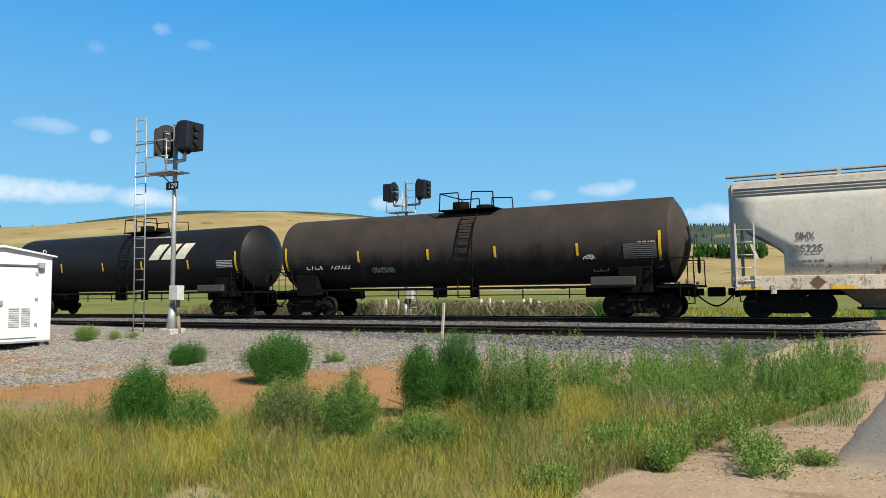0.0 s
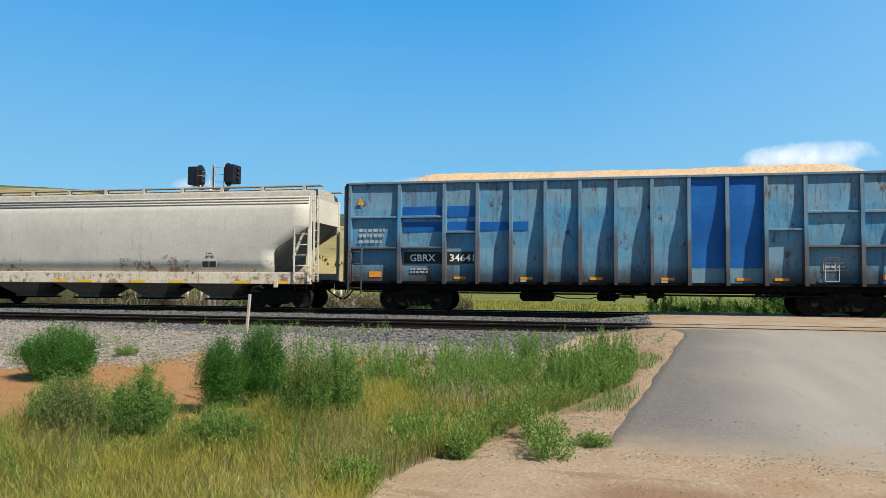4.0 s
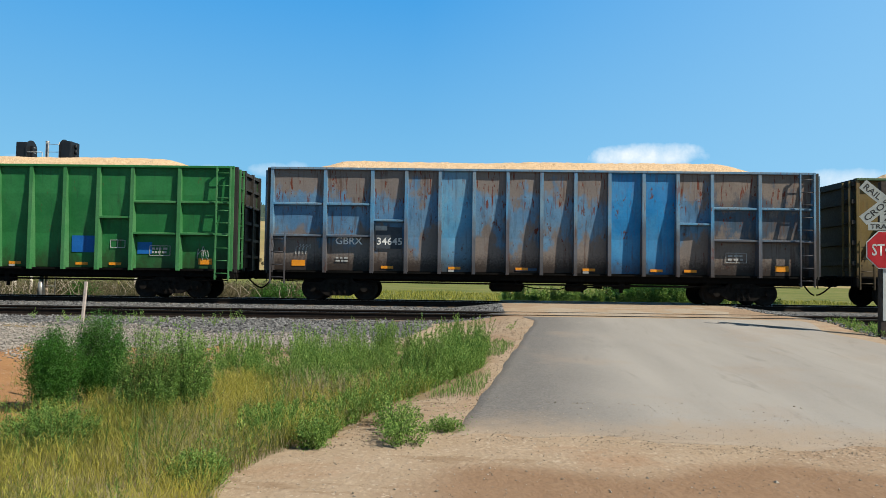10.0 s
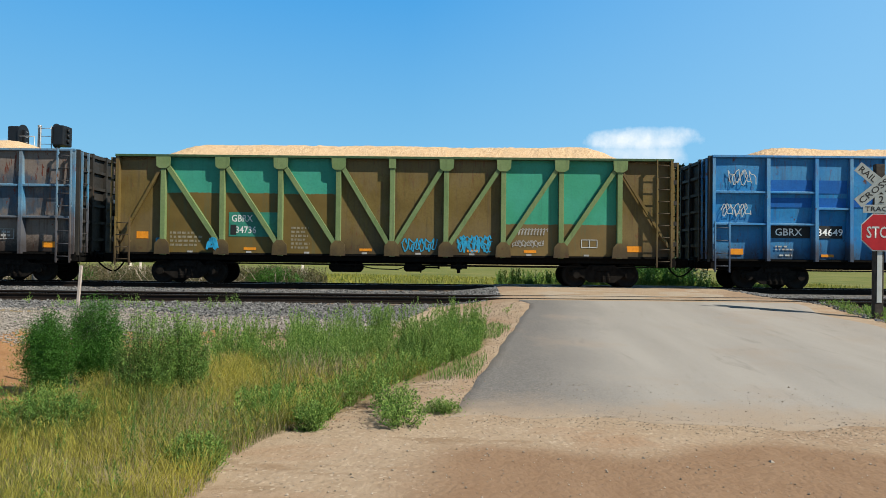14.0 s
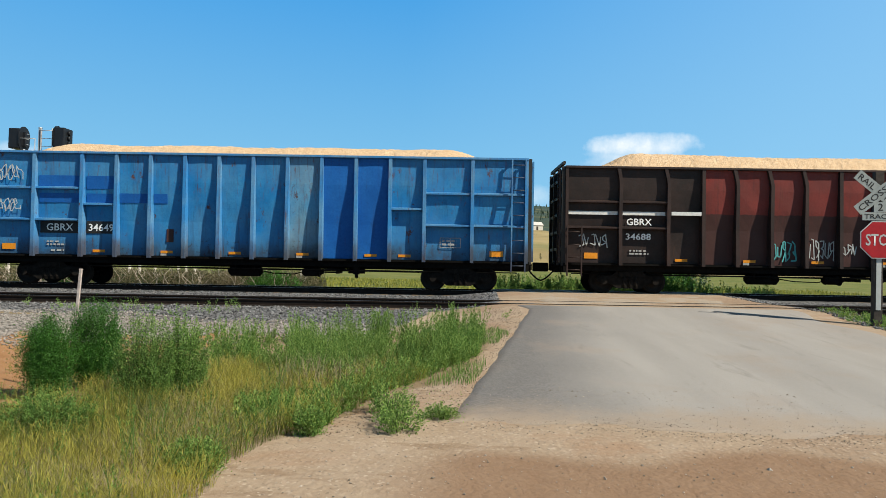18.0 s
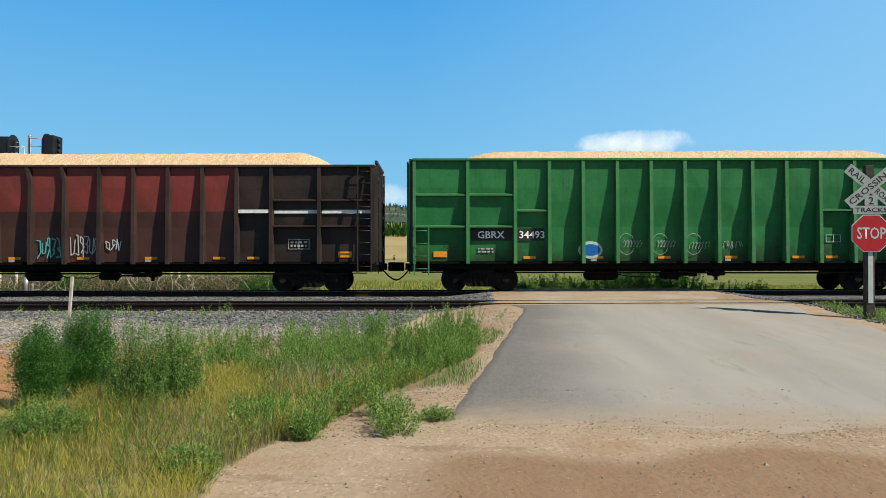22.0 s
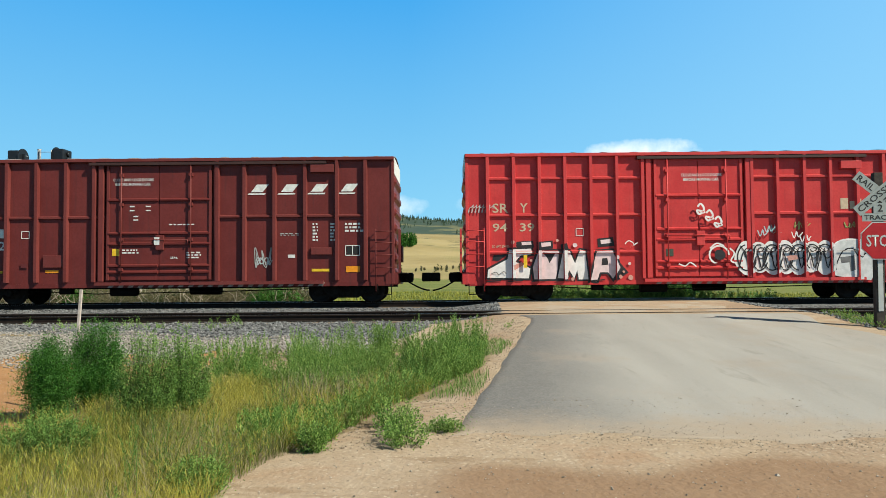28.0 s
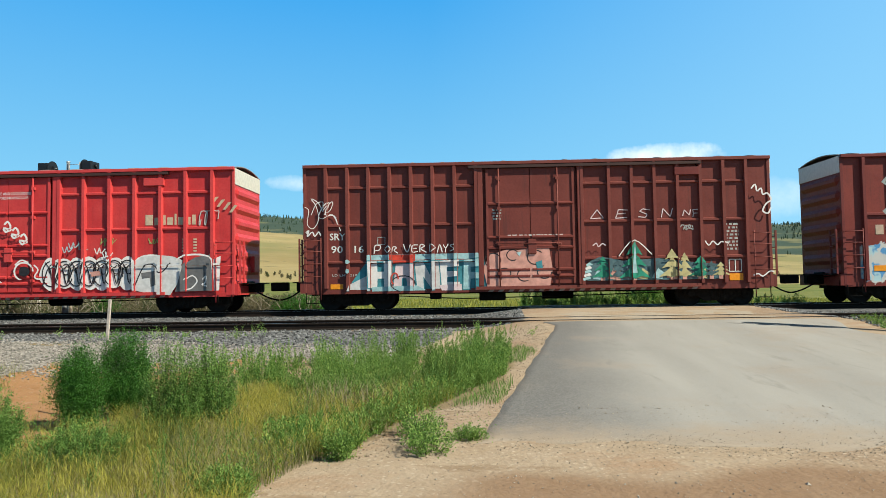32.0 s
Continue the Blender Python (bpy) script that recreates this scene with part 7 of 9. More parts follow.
def red_details(car, h, px, d0, d1):
    red_graffiti(car, h, px, d0, d1)
    tan = plain("cream_lettering", (0.55, 0.42, 0.30), 0.6)
    lettering("SR", -h + 0.92, YF, 3.02, 0.32, car, tan, 0.54)
    lettering("Y", -h + 1.86, YF, 3.02, 0.32, car, tan, 0.25)
    lettering("94", -h + 0.92, YF, 2.38, 0.28, car, tan, 0.50)
    lettering("39", -h + 1.84, YF, 2.38, 0.28, car, tan, 0.50)
    lettering("LD LMT 214100", -h + 0.9, YF, 1.84, 0.08, car, tan, 0.58)
    squiggle(car, -h + 0.05, -h + 1.0, 3.0, 3.35, -1.46, SIGN_WHITE, 61, 0.024, "sprayed_scrawl")
    frame_outline(car, -h + 3.75, -h + 4.0, 2.22, 2.46, YF, WHITE, 0.02, bars=1)
    warning(car, d0 + 0.72, -1.48)
    # the operator's word is shown as plain slabs
    x = -h + 12.72
    for k, (w, hh) in enumerate(((0.26, 0.36), (0.20, 0.26), (0.14, 0.34), (0.20, 0.26), (0.07, 0.38), (0.20, 0.26), (0.18, 0.26), (0.13, 0.34))):
        part("mark_shape", Build().slab([(x, 3.06), (x + w, 3.06), (x + w, 3.06 + hh), (x, 3.06 + hh)], YF - 0.004, YF), tan, car)
        x += w + 0.055
    squiggle(car, -h + 14.6, -h + 15.3, 3.0, 3.7, YF - 0.03, SIGN_WHITE, 64, 0.03, "sprayed_scrawl")
    for k in range(4):
        part("mark_shape", Build().slab([(-h + 15.0 + 0.22 * k, 3.75 - 0.1 * k), (-h + 15.1 + 0.22 * k, 3.75 - 0.1 * k), (-h + 15.3 + 0.22 * k, 4.0 - 0.1 * k), (-h + 15.18 + 0.22 * k, 4.0 - 0.1 * k)], YF - 0.035, YF - 0.03), tan, car)
    lime = plain("lime_spray", (0.35, 0.42, 0.14), 0.6)
    squiggle(car, -h + 11.1, -h + 11.7, 2.35, 2.65, YF - 0.004, lime, 65, 0.024, "sprayed_scrawl")
    squiggle(car, -h + 12.75, -h + 13.3, 2.4, 2.62, YF - 0.004, lime, 66, 0.024, "sprayed_scrawl")
    squiggle(car, -h + 10.3, -h + 10.7, 2.2, 2.55, YF - 0.004, GREY_LETTER, 67, 0.024, "sprayed_scrawl")
    for x in (14.0, 14.4, 15.05):
        text_bars(car, -h + x, -h + x + 0.14, 2.1, 2.6, YF, tan, 5, int(x * 5), 0.9)
    for x in (1.95, 10.55, 12.3):
        plate(car, -h + x, -h + x + 0.12, 1.15, 1.58, -1.515 if x == 1.95 else YF, YELLOW, "yellow reflective strip")
    frame_outline(car, -h + 13.6, -h + 14.1, 1.35, 1.65, YF, WHITE, 0.03)
    part("placard_board", Build().box(-h + 12.7, -h + 13.4, -1.56, -1.42, 4.42, 4.68, 0.01), RED_POST, car)
    plate(car, d0 + 0.35, d0 + 0.6, 1.5, 1.75, -1.48, plain("dull_green_label", (0.05, 0.07, 0.05), 0.6), "", "label_plate")


def sry_details(car, h, px, d0, d1):
    brown_graffiti(car, h, px, d0, d1)
    lettering("SRY", -h + 0.9, YF, 2.42, 0.24, car, WHITE, 0.54)
    lettering("90", -h + 0.95, YF, 1.98, 0.25, car, WHITE, 0.40)
    lettering("16", -h + 1.75, YF, 1.98, 0.25, car, WHITE, 0.32)
    frame_outline(car, -h + 2.55, -h + 2.8, 2.25, 2.5, YF, GREY_LETTER, 0.02, bars=1)
    # thin hand-drawn letters
    for x, strokes in ((9.77, [(0, 0), (0.24, 0.30), (0.44, 0.02), (0, 0)]), (10.62, [(0.42, 0.27), (0.10, 0.29), (0.06, 0.15), (0.34, 0.16), (0.06, 0.14), (0, 0), (0.38, 0.02)]),
                       (11.38, [(0.40, 0.26), (0.16, 0.30), (0.05, 0.22), (0.30, 0.12), (0.24, 0.01), (0, 0.04)]), (12.15, [(0, 0), (0.06, 0.30), (0.30, 0.02), (0.38, 0.31)]),
                       (12.86, [(0, 0.04), (0.06, 0.24), (0.22, 0.06), (0.27, 0.25)]), (13.2, [(0.22, 0.25), (0, 0.24), (0.02, 0.12), (0.16, 0.13), (0.02, 0.12), (0, 0)])):
        b = Build()
        for (xa, za), (xb, zb) in zip(strokes[:-1], strokes[1:]):
            b.beam((x - h + xa, YF - 0.004, 3.0 + za), (x - h + xb, YF - 0.004, 3.0 + zb), 0.030, 0.005)
        part("sprayed_letter", b, ROSE, car)
    squiggle(car, -h + 12.8, -h + 13.2, 2.55, 2.75, YF - 0.004, GREY_LETTER, 78, 0.03, "sprayed_scrawl")
    text_bars(car, -h + 14.25, -h + 14.7, 1.85, 2.8, YF, GREY_LETTER, 8, 81, 0.9)
    plate(car, -h + 14.35, -h + 14.8, 0.85, 1.08, YF, AMBER, "amber reflective panel")
    frame_outline(car, -h + 14.35, -h + 14.75, 1.15, 1.55, YF, WHITE, 0.025)
    plate(car, -h + 0.92, -h + 1.35, 0.75, 0.92, YF, AMBER, "amber reflective panel")
    lettering("LD LMT 218100", -h + 0.98, YF, 1.18, 0.08, car, GREY_LETTER, 1.1)
    text_bars(car, d0 + 0.7, d0 + 2.6, 2.44, 2.52, -1.48, WHITE, 1, 82, 0.95)
    text_bars(car, d0 + 0.2, d0 + 0.5, 3.0, 3.4, -1.48, GREY_LETTER, 4, 83, 0.95)
    part("placard_board", Build().box(-h + 12.6, -h + 13.4, -1.56, -1.42, 4.42, 4.68, 0.01), MAROON_POST, car)


def next_details(car, h, px, d0, d1):
    tan = plain("cream_mark", (0.50, 0.36, 0.27), 0.6)
    for j in range(2):
        part("mark_shape", Build().slab([(-h + 1.1 + 0.34 * j, 2.30), (-h + 1.36 + 0.34 * j, 2.30), (-h + 1.36 + 0.34 * j, 2.62), (-h + 1.1 + 0.34 * j, 2.62)], YF - 0.004, YF), tan, car)
    plate(car, -h + 1.0, -h + 1.45, 1.08, 1.27, YF, AMBER, "amber reflective panel")


MAROON = paint("maroon_paint", (0.142, 0.026, 0.024), (0.168, 0.033, 0.030), 0.12, 0.4, 0.5)
MAROON_POST = paint("maroon_post_paint", (0.155, 0.033, 0.030), (0.185, 0.043, 0.039), 0.12, 0.3, 0.5)
RED = paint("bright_red_paint", (0.55, 0.042, 0.046), (0.60, 0.060, 0.060), 0.08, 0.25, 0.45)
RED_POST = paint("bright_red_post_paint", (0.57, 0.054, 0.058), (0.63, 0.070, 0.070), 0.06, 0.2, 0.45)
BROWN = paint("brown_oxide_paint", (0.165, 0.040, 0.033), (0.20, 0.050, 0.041), 0.15, 0.45, 0.55)
BROWN_POST = paint("brown_oxide_post_paint", (0.18, 0.047, 0.039), (0.22, 0.060, 0.049), 0.15, 0.35, 0.55)
NEXT_TAGS = [(-7.4, -5.9, 0.7, 2.0, (0.45, 0.65, 0.70), (0.10, 0.32, 0.60), (0.6, 0.6, 0.58), 0.5)]
MAROON_TAG = paint("maroon_sprayed_paint", (0.19, 0.038, 0.032), (0.23, 0.048, 0.038), 0.12, 0.4, 0.5, NEXT_TAGS)
BAND_WHITE = plain("white_end_band", (0.70, 0.69, 0.66), 0.6, vary=0.08)
BAND_GREY = plain("cream_end_band", (0.60, 0.57, 0.50), 0.6, vary=0.12)

boxcar(155.09, 171.02, "maroon steel boxcar with double plug doors", MAROON, MAROON_POST, MAROON, [0.73, 1.73, 2.74, 3.75, 4.76, 5.72, 9.92, 10.84, 11.86, 12.90, 13.98, 14.95], [2.97], (6.18, 9.70), BAND_WHITE, 4.99, 0.64, bn_details, 1)
boxcar(173.43, 189.28, "bright red steel boxcar covered in sprayed graffiti along the sill", RED, RED_POST, RED, [0.75, 1.64, 2.51, 3.38, 4.26, 5.14, 6.01, 9.70, 10.57, 11.48, 12.36, 13.27, 14.15, 15.08], [4.18, 2.93, 1.67], (6.42, 9.36), BAND_GREY, 5.05, 0.62, red_details, 2)
boxcar(191.65, 207.43, "brown steel boxcar with pale blue and green graffiti", BROWN, BROWN_POST, BROWN, [0.78, 1.52, 2.24, 2.97, 3.70, 4.44, 5.19, 5.92, 9.49, 10.40, 11.16, 11.92, 12.69, 13.45, 14.21, 14.96], [4.20, 2.91, 1.66], (6.28, 9.22), BAND_GREY, 5.03, 0.64, sry_details, 3)
boxcar(209.73, 225.6, "maroon steel boxcar with blue sprayed graffiti", MAROON_TAG, MAROON_POST, MAROON_TAG, [0.73, 1.73, 2.74, 3.75, 4.76, 5.72, 9.92, 10.84, 11.86, 12.90, 13.98, 14.95], [2.97], (6.18, 9.70), BAND_WHITE, 5.02, 0.64, next_details, 4)


# -- covered hopper
def covered_hopper(x0, x1):
    car, L, mid = car_base("covered_hopper_car", x0, x1, "cream covered hopper car with rust-stained sill", "railcar", "freight cars of the train")
    h = L / 2
    CREAM = paint("cream_hopper_paint", (0.62, 0.595, 0.535), (0.70, 0.67, 0.60), 0.20, 0.12, 0.6, specks=(1.35, 2.9))
    SILL = paint("rusty_cream_sill", (0.70, 0.60, 0.47), (0.78, 0.70, 0.57), 0.6, 0.3, 0.6, specks=(1.24, 1.30))
    ROOF = plain("cream_roof", (0.46, 0.43, 0.38), 0.7, vary=0.15)
    # darker copy of the cream paint: shade under the body put into colour
    DARKER = plain("shaded_outlet_sheet", (0.16, 0.145, 0.125), 0.8, vary=0.25)
    # side sheets: rows by height; the ends are cut back towards the sill
    cut = [(4.10, 0.0), (3.60, 0.0), (3.06, 0.0), (2.92, 0.10), (2.65, 0.55), (2.38, 1.0), (2.18, 1.30), (2.05, 1.37), (1.80, 1.38), (1.33, 1.38)]
    wide = [(1.33, 1.40), (1.8, 1.47), (2.4, 1.53), (3.0, 1.565), (3.6, 1.56), (4.10, 1.50)]

    def half_y(z):
        return float(np.interp(z, [p[0] for p in wide], [p[1] for p in wide]))
    for s in (-1, 1):
        b = Build()
        rows = []
        for z, back in cut:
            xs = np.linspace(-h + back, h - back, 25)
            rows.append([(float(x), s * half_y(z), z) for x in xs] + [(float(x), s * (half_y(z) - 0.03), z) for x in reversed(xs)])
        b.loft(rows, closed=True, caps=True)
        part("side_sheet", b, CREAM, car)
        for z in (3.86, 3.96, 4.06):
            part("ridge", Build().tube((-h + 0.02, s * (half_y(z) + 0.005), z), (h - 0.02, s * (half_y(z) + 0.005), z), 0.03, 8), ROOF, car)
        part("side_sill", Build().box(-h - 0.05, h + 0.05, min(s * 1.28, s * 1.50), max(s * 1.28, s * 1.50), 0.90, 1.33, 0.015), SILL, car, "rust-stained sill")
        part("walkway", Build().box(-h - 0.25, h + 0.3, min(s * 0.85, s * 1.18), max(s * 0.85, s * 1.18), 4.52, 4.56), ROOF, car)
        x = -h + 1.3
        while x < h:
            part("walkway_bracket", Build().slab([(x - 0.06, 4.26), (x + 0.06, 4.26), (x + 0.06, 4.53), (x - 0.06, 4.53)], min(s * 1.05, s * 1.2), max(s * 1.05, s * 1.2)), ROOF, car)
            x += 1.66
    sec = [(-1.50, 4.10), (-1.46, 4.28), (-0.9, 4.44), (0, 4.50), (0.9, 4.44), (1.46, 4.28), (1.50, 4.10)]
    part("roof", Build().loft([[(-h, y, z) for y, z in sec], [(h, y, z) for y, z in sec]], smooth=False), ROOF, car)
    for k in range(5):
        x = -h + 2.0 + k * (L - 4.0) / 4
        part("hatch", Build().box(x - 0.9, x + 0.9, -0.4, 0.4, 4.48, 4.56, 0.03), ROOF, car)
    for s in (-1, 1):
        b = Build().add([(s * (h - 0.02), -1.46, 3.25), (s * (h - 0.02), 1.46, 3.25), (s * (h - 2.6), 1.35, 1.0), (s * (h - 2.6), -1.35, 1.0), (s * (h - 0.08), -1.46, 3.25), (s * (h - 0.08), 1.46, 3.25), (s * (h - 2.68), 1.35, 1.0), (s * (h - 2.68), -1.35, 1.0)],
                        [(0, 1, 2, 3), (7, 6, 5, 4), (0, 4, 5, 1), (1, 5, 6, 2), (2, 6, 7, 3), (3, 7, 4, 0)])
        part("slope_sheet", b, CREAM, car)
        part("end_cap", Build().box(min(s * (h - 0.05), s * h), max(s * (h - 0.05), s * h), -1.48, 1.48, 3.2, 4.1), CREAM, car)
        for y in (-1.45, 1.45):
            part("end_post", Build().box(min(s * (h - 0.05), s * (h + 0.05)), max(s * (h - 0.05), s * (h + 0.05)), y - 0.05, y + 0.05, 1.3, 4.2), CREAM, car)
        part("end_brace", Build().beam((s * (h - 0.15), -1.40, 3.1), (s * (h - 0.65), -1.40, 1.85), 0.08, 0.06), CREAM, car)
        part("end_platform", Build().box(min(s * (h - 1.2), s * (h + 0.1)), max(s * (h - 1.2), s * (h + 0.1)), -1.4, 1.4, 1.0, 1.06), BLACK, car)
        a, c = (h - 0.56, h - 0.02) if s > 0 else (-h + 0.02, -h + 0.56)
        ladder(car, a, c, -1.54, 1.0, 2.9 if s > 0 else 3.0, 5, CREAM)
        end_ladder(car, s * (h + 0.12), -1.36, -0.96, 1.0, 4.3, 8, CREAM)
        part("bolster_box", Build().box(min(s * (h - 1.9), s * (h - 0.9)), max(s * (h - 1.9), s * (h - 0.9)), -1.3, 1.3, 0.78, 0.95), BLACK, car)
        part("sill_step", Build().path([(s * (h - 0.1), -1.48, 0.92), (s * (h - 0.1), -1.48, 0.55), (s * (h - 0.55), -1.48, 0.55), (s * (h - 0.55), -1.48, 0.92)], 0.016, 6), BLACK, car)
    for x in (-4.35, -1.45, 1.45, 4.35):
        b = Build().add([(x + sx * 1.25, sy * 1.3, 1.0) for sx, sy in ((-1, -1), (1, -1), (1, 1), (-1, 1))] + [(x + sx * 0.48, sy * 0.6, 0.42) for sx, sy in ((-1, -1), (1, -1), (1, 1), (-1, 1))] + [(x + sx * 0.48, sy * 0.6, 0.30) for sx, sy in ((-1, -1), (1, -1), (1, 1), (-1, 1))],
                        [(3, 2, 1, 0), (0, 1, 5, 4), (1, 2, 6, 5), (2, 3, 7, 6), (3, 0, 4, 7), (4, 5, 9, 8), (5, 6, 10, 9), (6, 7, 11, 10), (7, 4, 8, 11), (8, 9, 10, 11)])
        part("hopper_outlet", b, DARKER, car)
        part("outlet_gate", Build().box(x - 0.6, x + 0.6, -0.7, 0.7, 0.28, 0.34), BLACK, car)
    part("centre_sill", Build().box(-h, h, -0.26, 0.26, 0.72, 0.98), BLACK, car)
    stencil = plain("grey_stencil", (0.13, 0.125, 0.12), 0.7)
    lettering("SIHX", -h + 1.72, -half_y(2.6) - 0.012, 2.40, 0.24, car, stencil, 0.52)
    lettering("525225", -h + 1.52, -half_y(2.26) - 0.012, 2.02, 0.24, car, stencil, 0.92)
    text_bars(car, -h + 1.5, -h + 2.5, 1.55, 1.85, -half_y(1.7) - 0.012, stencil, 2, 3, 0.7)
    plate(car, 4.05, 4.6, 1.50, 1.78, -half_y(1.6) - 0.015, DARK_LETTER, "", "stencil_panel")
    frame_outline(car, 4.03, 4.62, 1.48, 1.80, -half_y(1.6) - 0.016, GREY_LETTER, 0.02)
    text_bars(car, 4.2, 4.6, 1.85, 2.1, -half_y(1.9) - 0.012, stencil, 2, 5, 0.7)
    part("placard", Build().slab([(-h + 2.05, 1.12), (-h + 2.27, 1.33), (-h + 2.49, 1.12), (-h + 2.27, 0.91)], -1.512, -1.503), plain("rust_placard", (0.16, 0.09, 0.06), 0.8), car)
    for x in (-h + 0.1, -h + 2.6, -h + 6.0, -h + 9.4, -1.2, 2.7, 5.4, h - 1.4):
        plate(car, x, x + 0.62, 0.915, 1.01, -1.505, YELLOW, "yellow reflective strip")
    for x in (-h + 0.98, h - 1.35):
        part("jacking_pad", Build().box(x, x + 0.16, -1.53, -1.48, 0.78, 1.05, 0.01), SILL, car)
    couplers(car, h, 0.75)
    trucks = [add_truck(car, s * (h - 1.45)) for s in (-1, 1)]
    CARS.append((car, mid, trucks))


covered_hopper(-2.83, 13.79)


# -- tank cars
def tank_car(x0, x1, label, shell, seed, marks, dome):
    car, L, mid = car_base("tank_car", x0, x1, label, "railcar", "freight cars of the train")
    h, r, zc = L / 2, 1.49, 2.68
    b = Build()
    n = 48
    span = [(x, r) for x in np.linspace(-h + 0.5, h - 0.5, 11)]

    def turned(prof):
        return [[(x, rr * math.cos(2 * math.pi * i / n), zc + rr * math.sin(2 * math.pi * i / n)) for i in range(n)] for x, rr in prof]
    b.loft(turned(span), caps=False)
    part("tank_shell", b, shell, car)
    dish = 0.56
    big = (r * r + dish * dish) / (2 * dish)
    for s in (-1, 1):
        cap = [(s * (h - 0.5 + math.sqrt(big * big - rr * rr) - (big - dish) - 0.02), rr) for rr in (0.02, 0.4, 0.75, 1.05, 1.28, 1.42, r)]
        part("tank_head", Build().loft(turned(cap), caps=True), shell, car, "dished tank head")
    for x in (-h + 4.2, -2.1, 2.1, h - 4.2):
        b = Build()
        b.loft([[(x + dx, (r + 0.005) * math.cos(2 * math.pi * i / n), zc + (r + 0.005) * math.sin(2 * math.pi * i / n)) for i in range(n)] for dx in (-0.03, 0.03)], caps=False)
        part("weld_band", b, shell, car)
    # walkway rail, saddles and stub sills
    for s in (-1, 1):
        part("side_rail", Build().box(-h + 1.2, h - 1.2, s * 1.44 - 0.03, s * 1.44 + 0.03, 1.05, 1.13), BLACK, car)
        part("saddle", Build().box(min(s * (h - 2.2), s * (h - 1.1)), max(s * (h - 2.2), s * (h - 1.1)), -1.25, 1.25, 0.85, 1.75, 0.04), BLACK, car)
        part("stub_sill", Build().box(min(s * (h - 3.6), s * (h + 0.05)), max(s * (h - 3.6), s * (h + 0.05)), -0.28, 0.28, 0.72, 1.15, 0.02), BLACK, car)
        part("end_platform", Build().box(min(s * (h - 0.9), s * (h + 0.35)), max(s * (h - 0.9), s * (h + 0.35)), -1.4, 1.4, 1.02, 1.10), BLACK, car)
        for y in (-1.42, 1.42):
            rails = Build().path([(s * (h - 1.1), y, 1.1), (s * (h - 1.0), y, 2.0), (s * (h + 0.28), y, 2.0), (s * (h + 0.3), y, 1.05)], 0.02, 7)
            part("end_handrail", rails.path([(s * (h - 0.3), y, 1.1), (s * (h - 0.3), y, 2.0)], 0.018, 6), BLACK, car)
        part("end_ladder", Build().path([(s * (h + 0.3), -1.42, 0.5), (s * (h + 0.3), -1.42, 1.5)], 0.02, 6).path([(s * (h - 0.15), -1.42, 0.5), (s * (h - 0.15), -1.42, 1.1)], 0.02, 6).path([(s * (h + 0.3), -1.42, 0.5), (s * (h - 0.15), -1.42, 0.5)], 0.02, 6), BLACK, car)
        part("brake_gear_box", Build().box(min(s * (h - 3.1), s * (h - 1.6)), max(s * (h - 3.1), s * (h - 1.6)), -1.44, -1.0, 1.12, 1.42, 0.03), plain("dusty_brake_box", (0.06, 0.058, 0.055), 0.8), car) if s > 0 else None
        part("cable_bundle", Build().path([(s * (h - 1.3), -1.35, 1.1), (s * (h - 1.0), -1.40, 1.6), (s * (h - 0.6), -1.38, 1.75), (s * (h - 0.3), -1.42, 2.0)], 0.03, 6), BLACK, car)
    part("brake_wheel", Build().tube((h + 0.34, -0.6, 1.75), (h + 0.38, -0.6, 1.75), 0.28, 20), BLACK, car)
    for k in range(8):
        x = -h + 2.4 + k * (L - 4.8) / 7
        part("rail_bracket", Build().box(x - 0.03, x + 0.03, -1.45, -0.9, 1.02, 1.10), BLACK, car)
        part("hanger", Build().tube((x + 0.2, -1.1, 1.05), (x + 0.2, -1.1, 0.68), 0.025, 6), BLACK, car)
    part("brake_rod", Build().tube((-h + 2.8, -1.05, 0.84), (h - 2.8, -1.05, 0.82), 0.022, 6), BLACK, car)
    part("bottom_outlet", Build().tube((0.4, 0, 1.25), (0.4, 0, 0.75), 0.18, 14), BLACK, car)
    part("heater_inlet", Build().box(-1.2, -0.7, -0.5, -0.2, 0.75, 1.2, 0.03), BLACK, car)
    # dome platform on top
    D = dome
    part("manway", Build().tube((-0.25 + D, 0, zc + r - 0.06), (-0.25 + D, 0, zc + r + 0.36), 0.34, 20), BLACK, car)
    part("valve_bonnet", Build().tube((0.75 + D, 0.1, zc + r - 0.06), (0.75 + D, 0.1, zc + r + 0.20), 0.34, 18), BLACK, car)
    part("top_platform", Build().box(-0.75 + D, 1.65 + D, -1.05, 1.05, zc + r - 0.06, zc + r - 0.02), BLACK, car)
    t = zc + r
    for y in (-1.0, 1.0):
        part("platform_railing", Build().path([(-0.72 + D, y, t - 0.1), (-0.68 + D, y, t + 0.62), (0.10 + D, y, t + 0.62), (0.16 + D, y, t - 0.05)], 0.024, 7), BLACK, car)
        part("platform_railing", Build().path([(0.62 + D, y, t - 0.05), (0.68 + D, y, t + 0.62), (1.55 + D, y, t + 0.56), (1.6 + D, y, t - 0.1)], 0.024, 7), BLACK, car)
    part("platform_railing", Build().path([(-0.68 + D, -1.0, t + 0.62), (-0.68 + D, 1.0, t + 0.62)], 0.024, 7), BLACK, car)
    # the side ladder follows the shell
    stiles = Build()
    xs = (0.42, 1.02)
    arc = [(-(r + 0.10) * math.cos(a), zc + (r + 0.10) * math.sin(a)) for a in np.linspace(-0.15, 1.15, 9)]
    arc = [(-1.56, 0.75)] + [(-1.56, 1.5)] + arc
    for x in xs:
        stiles.path([(x, y, z) for y, z in arc], 0.024, 6)
    lad = part("side_ladder", stiles, BLACK, car)
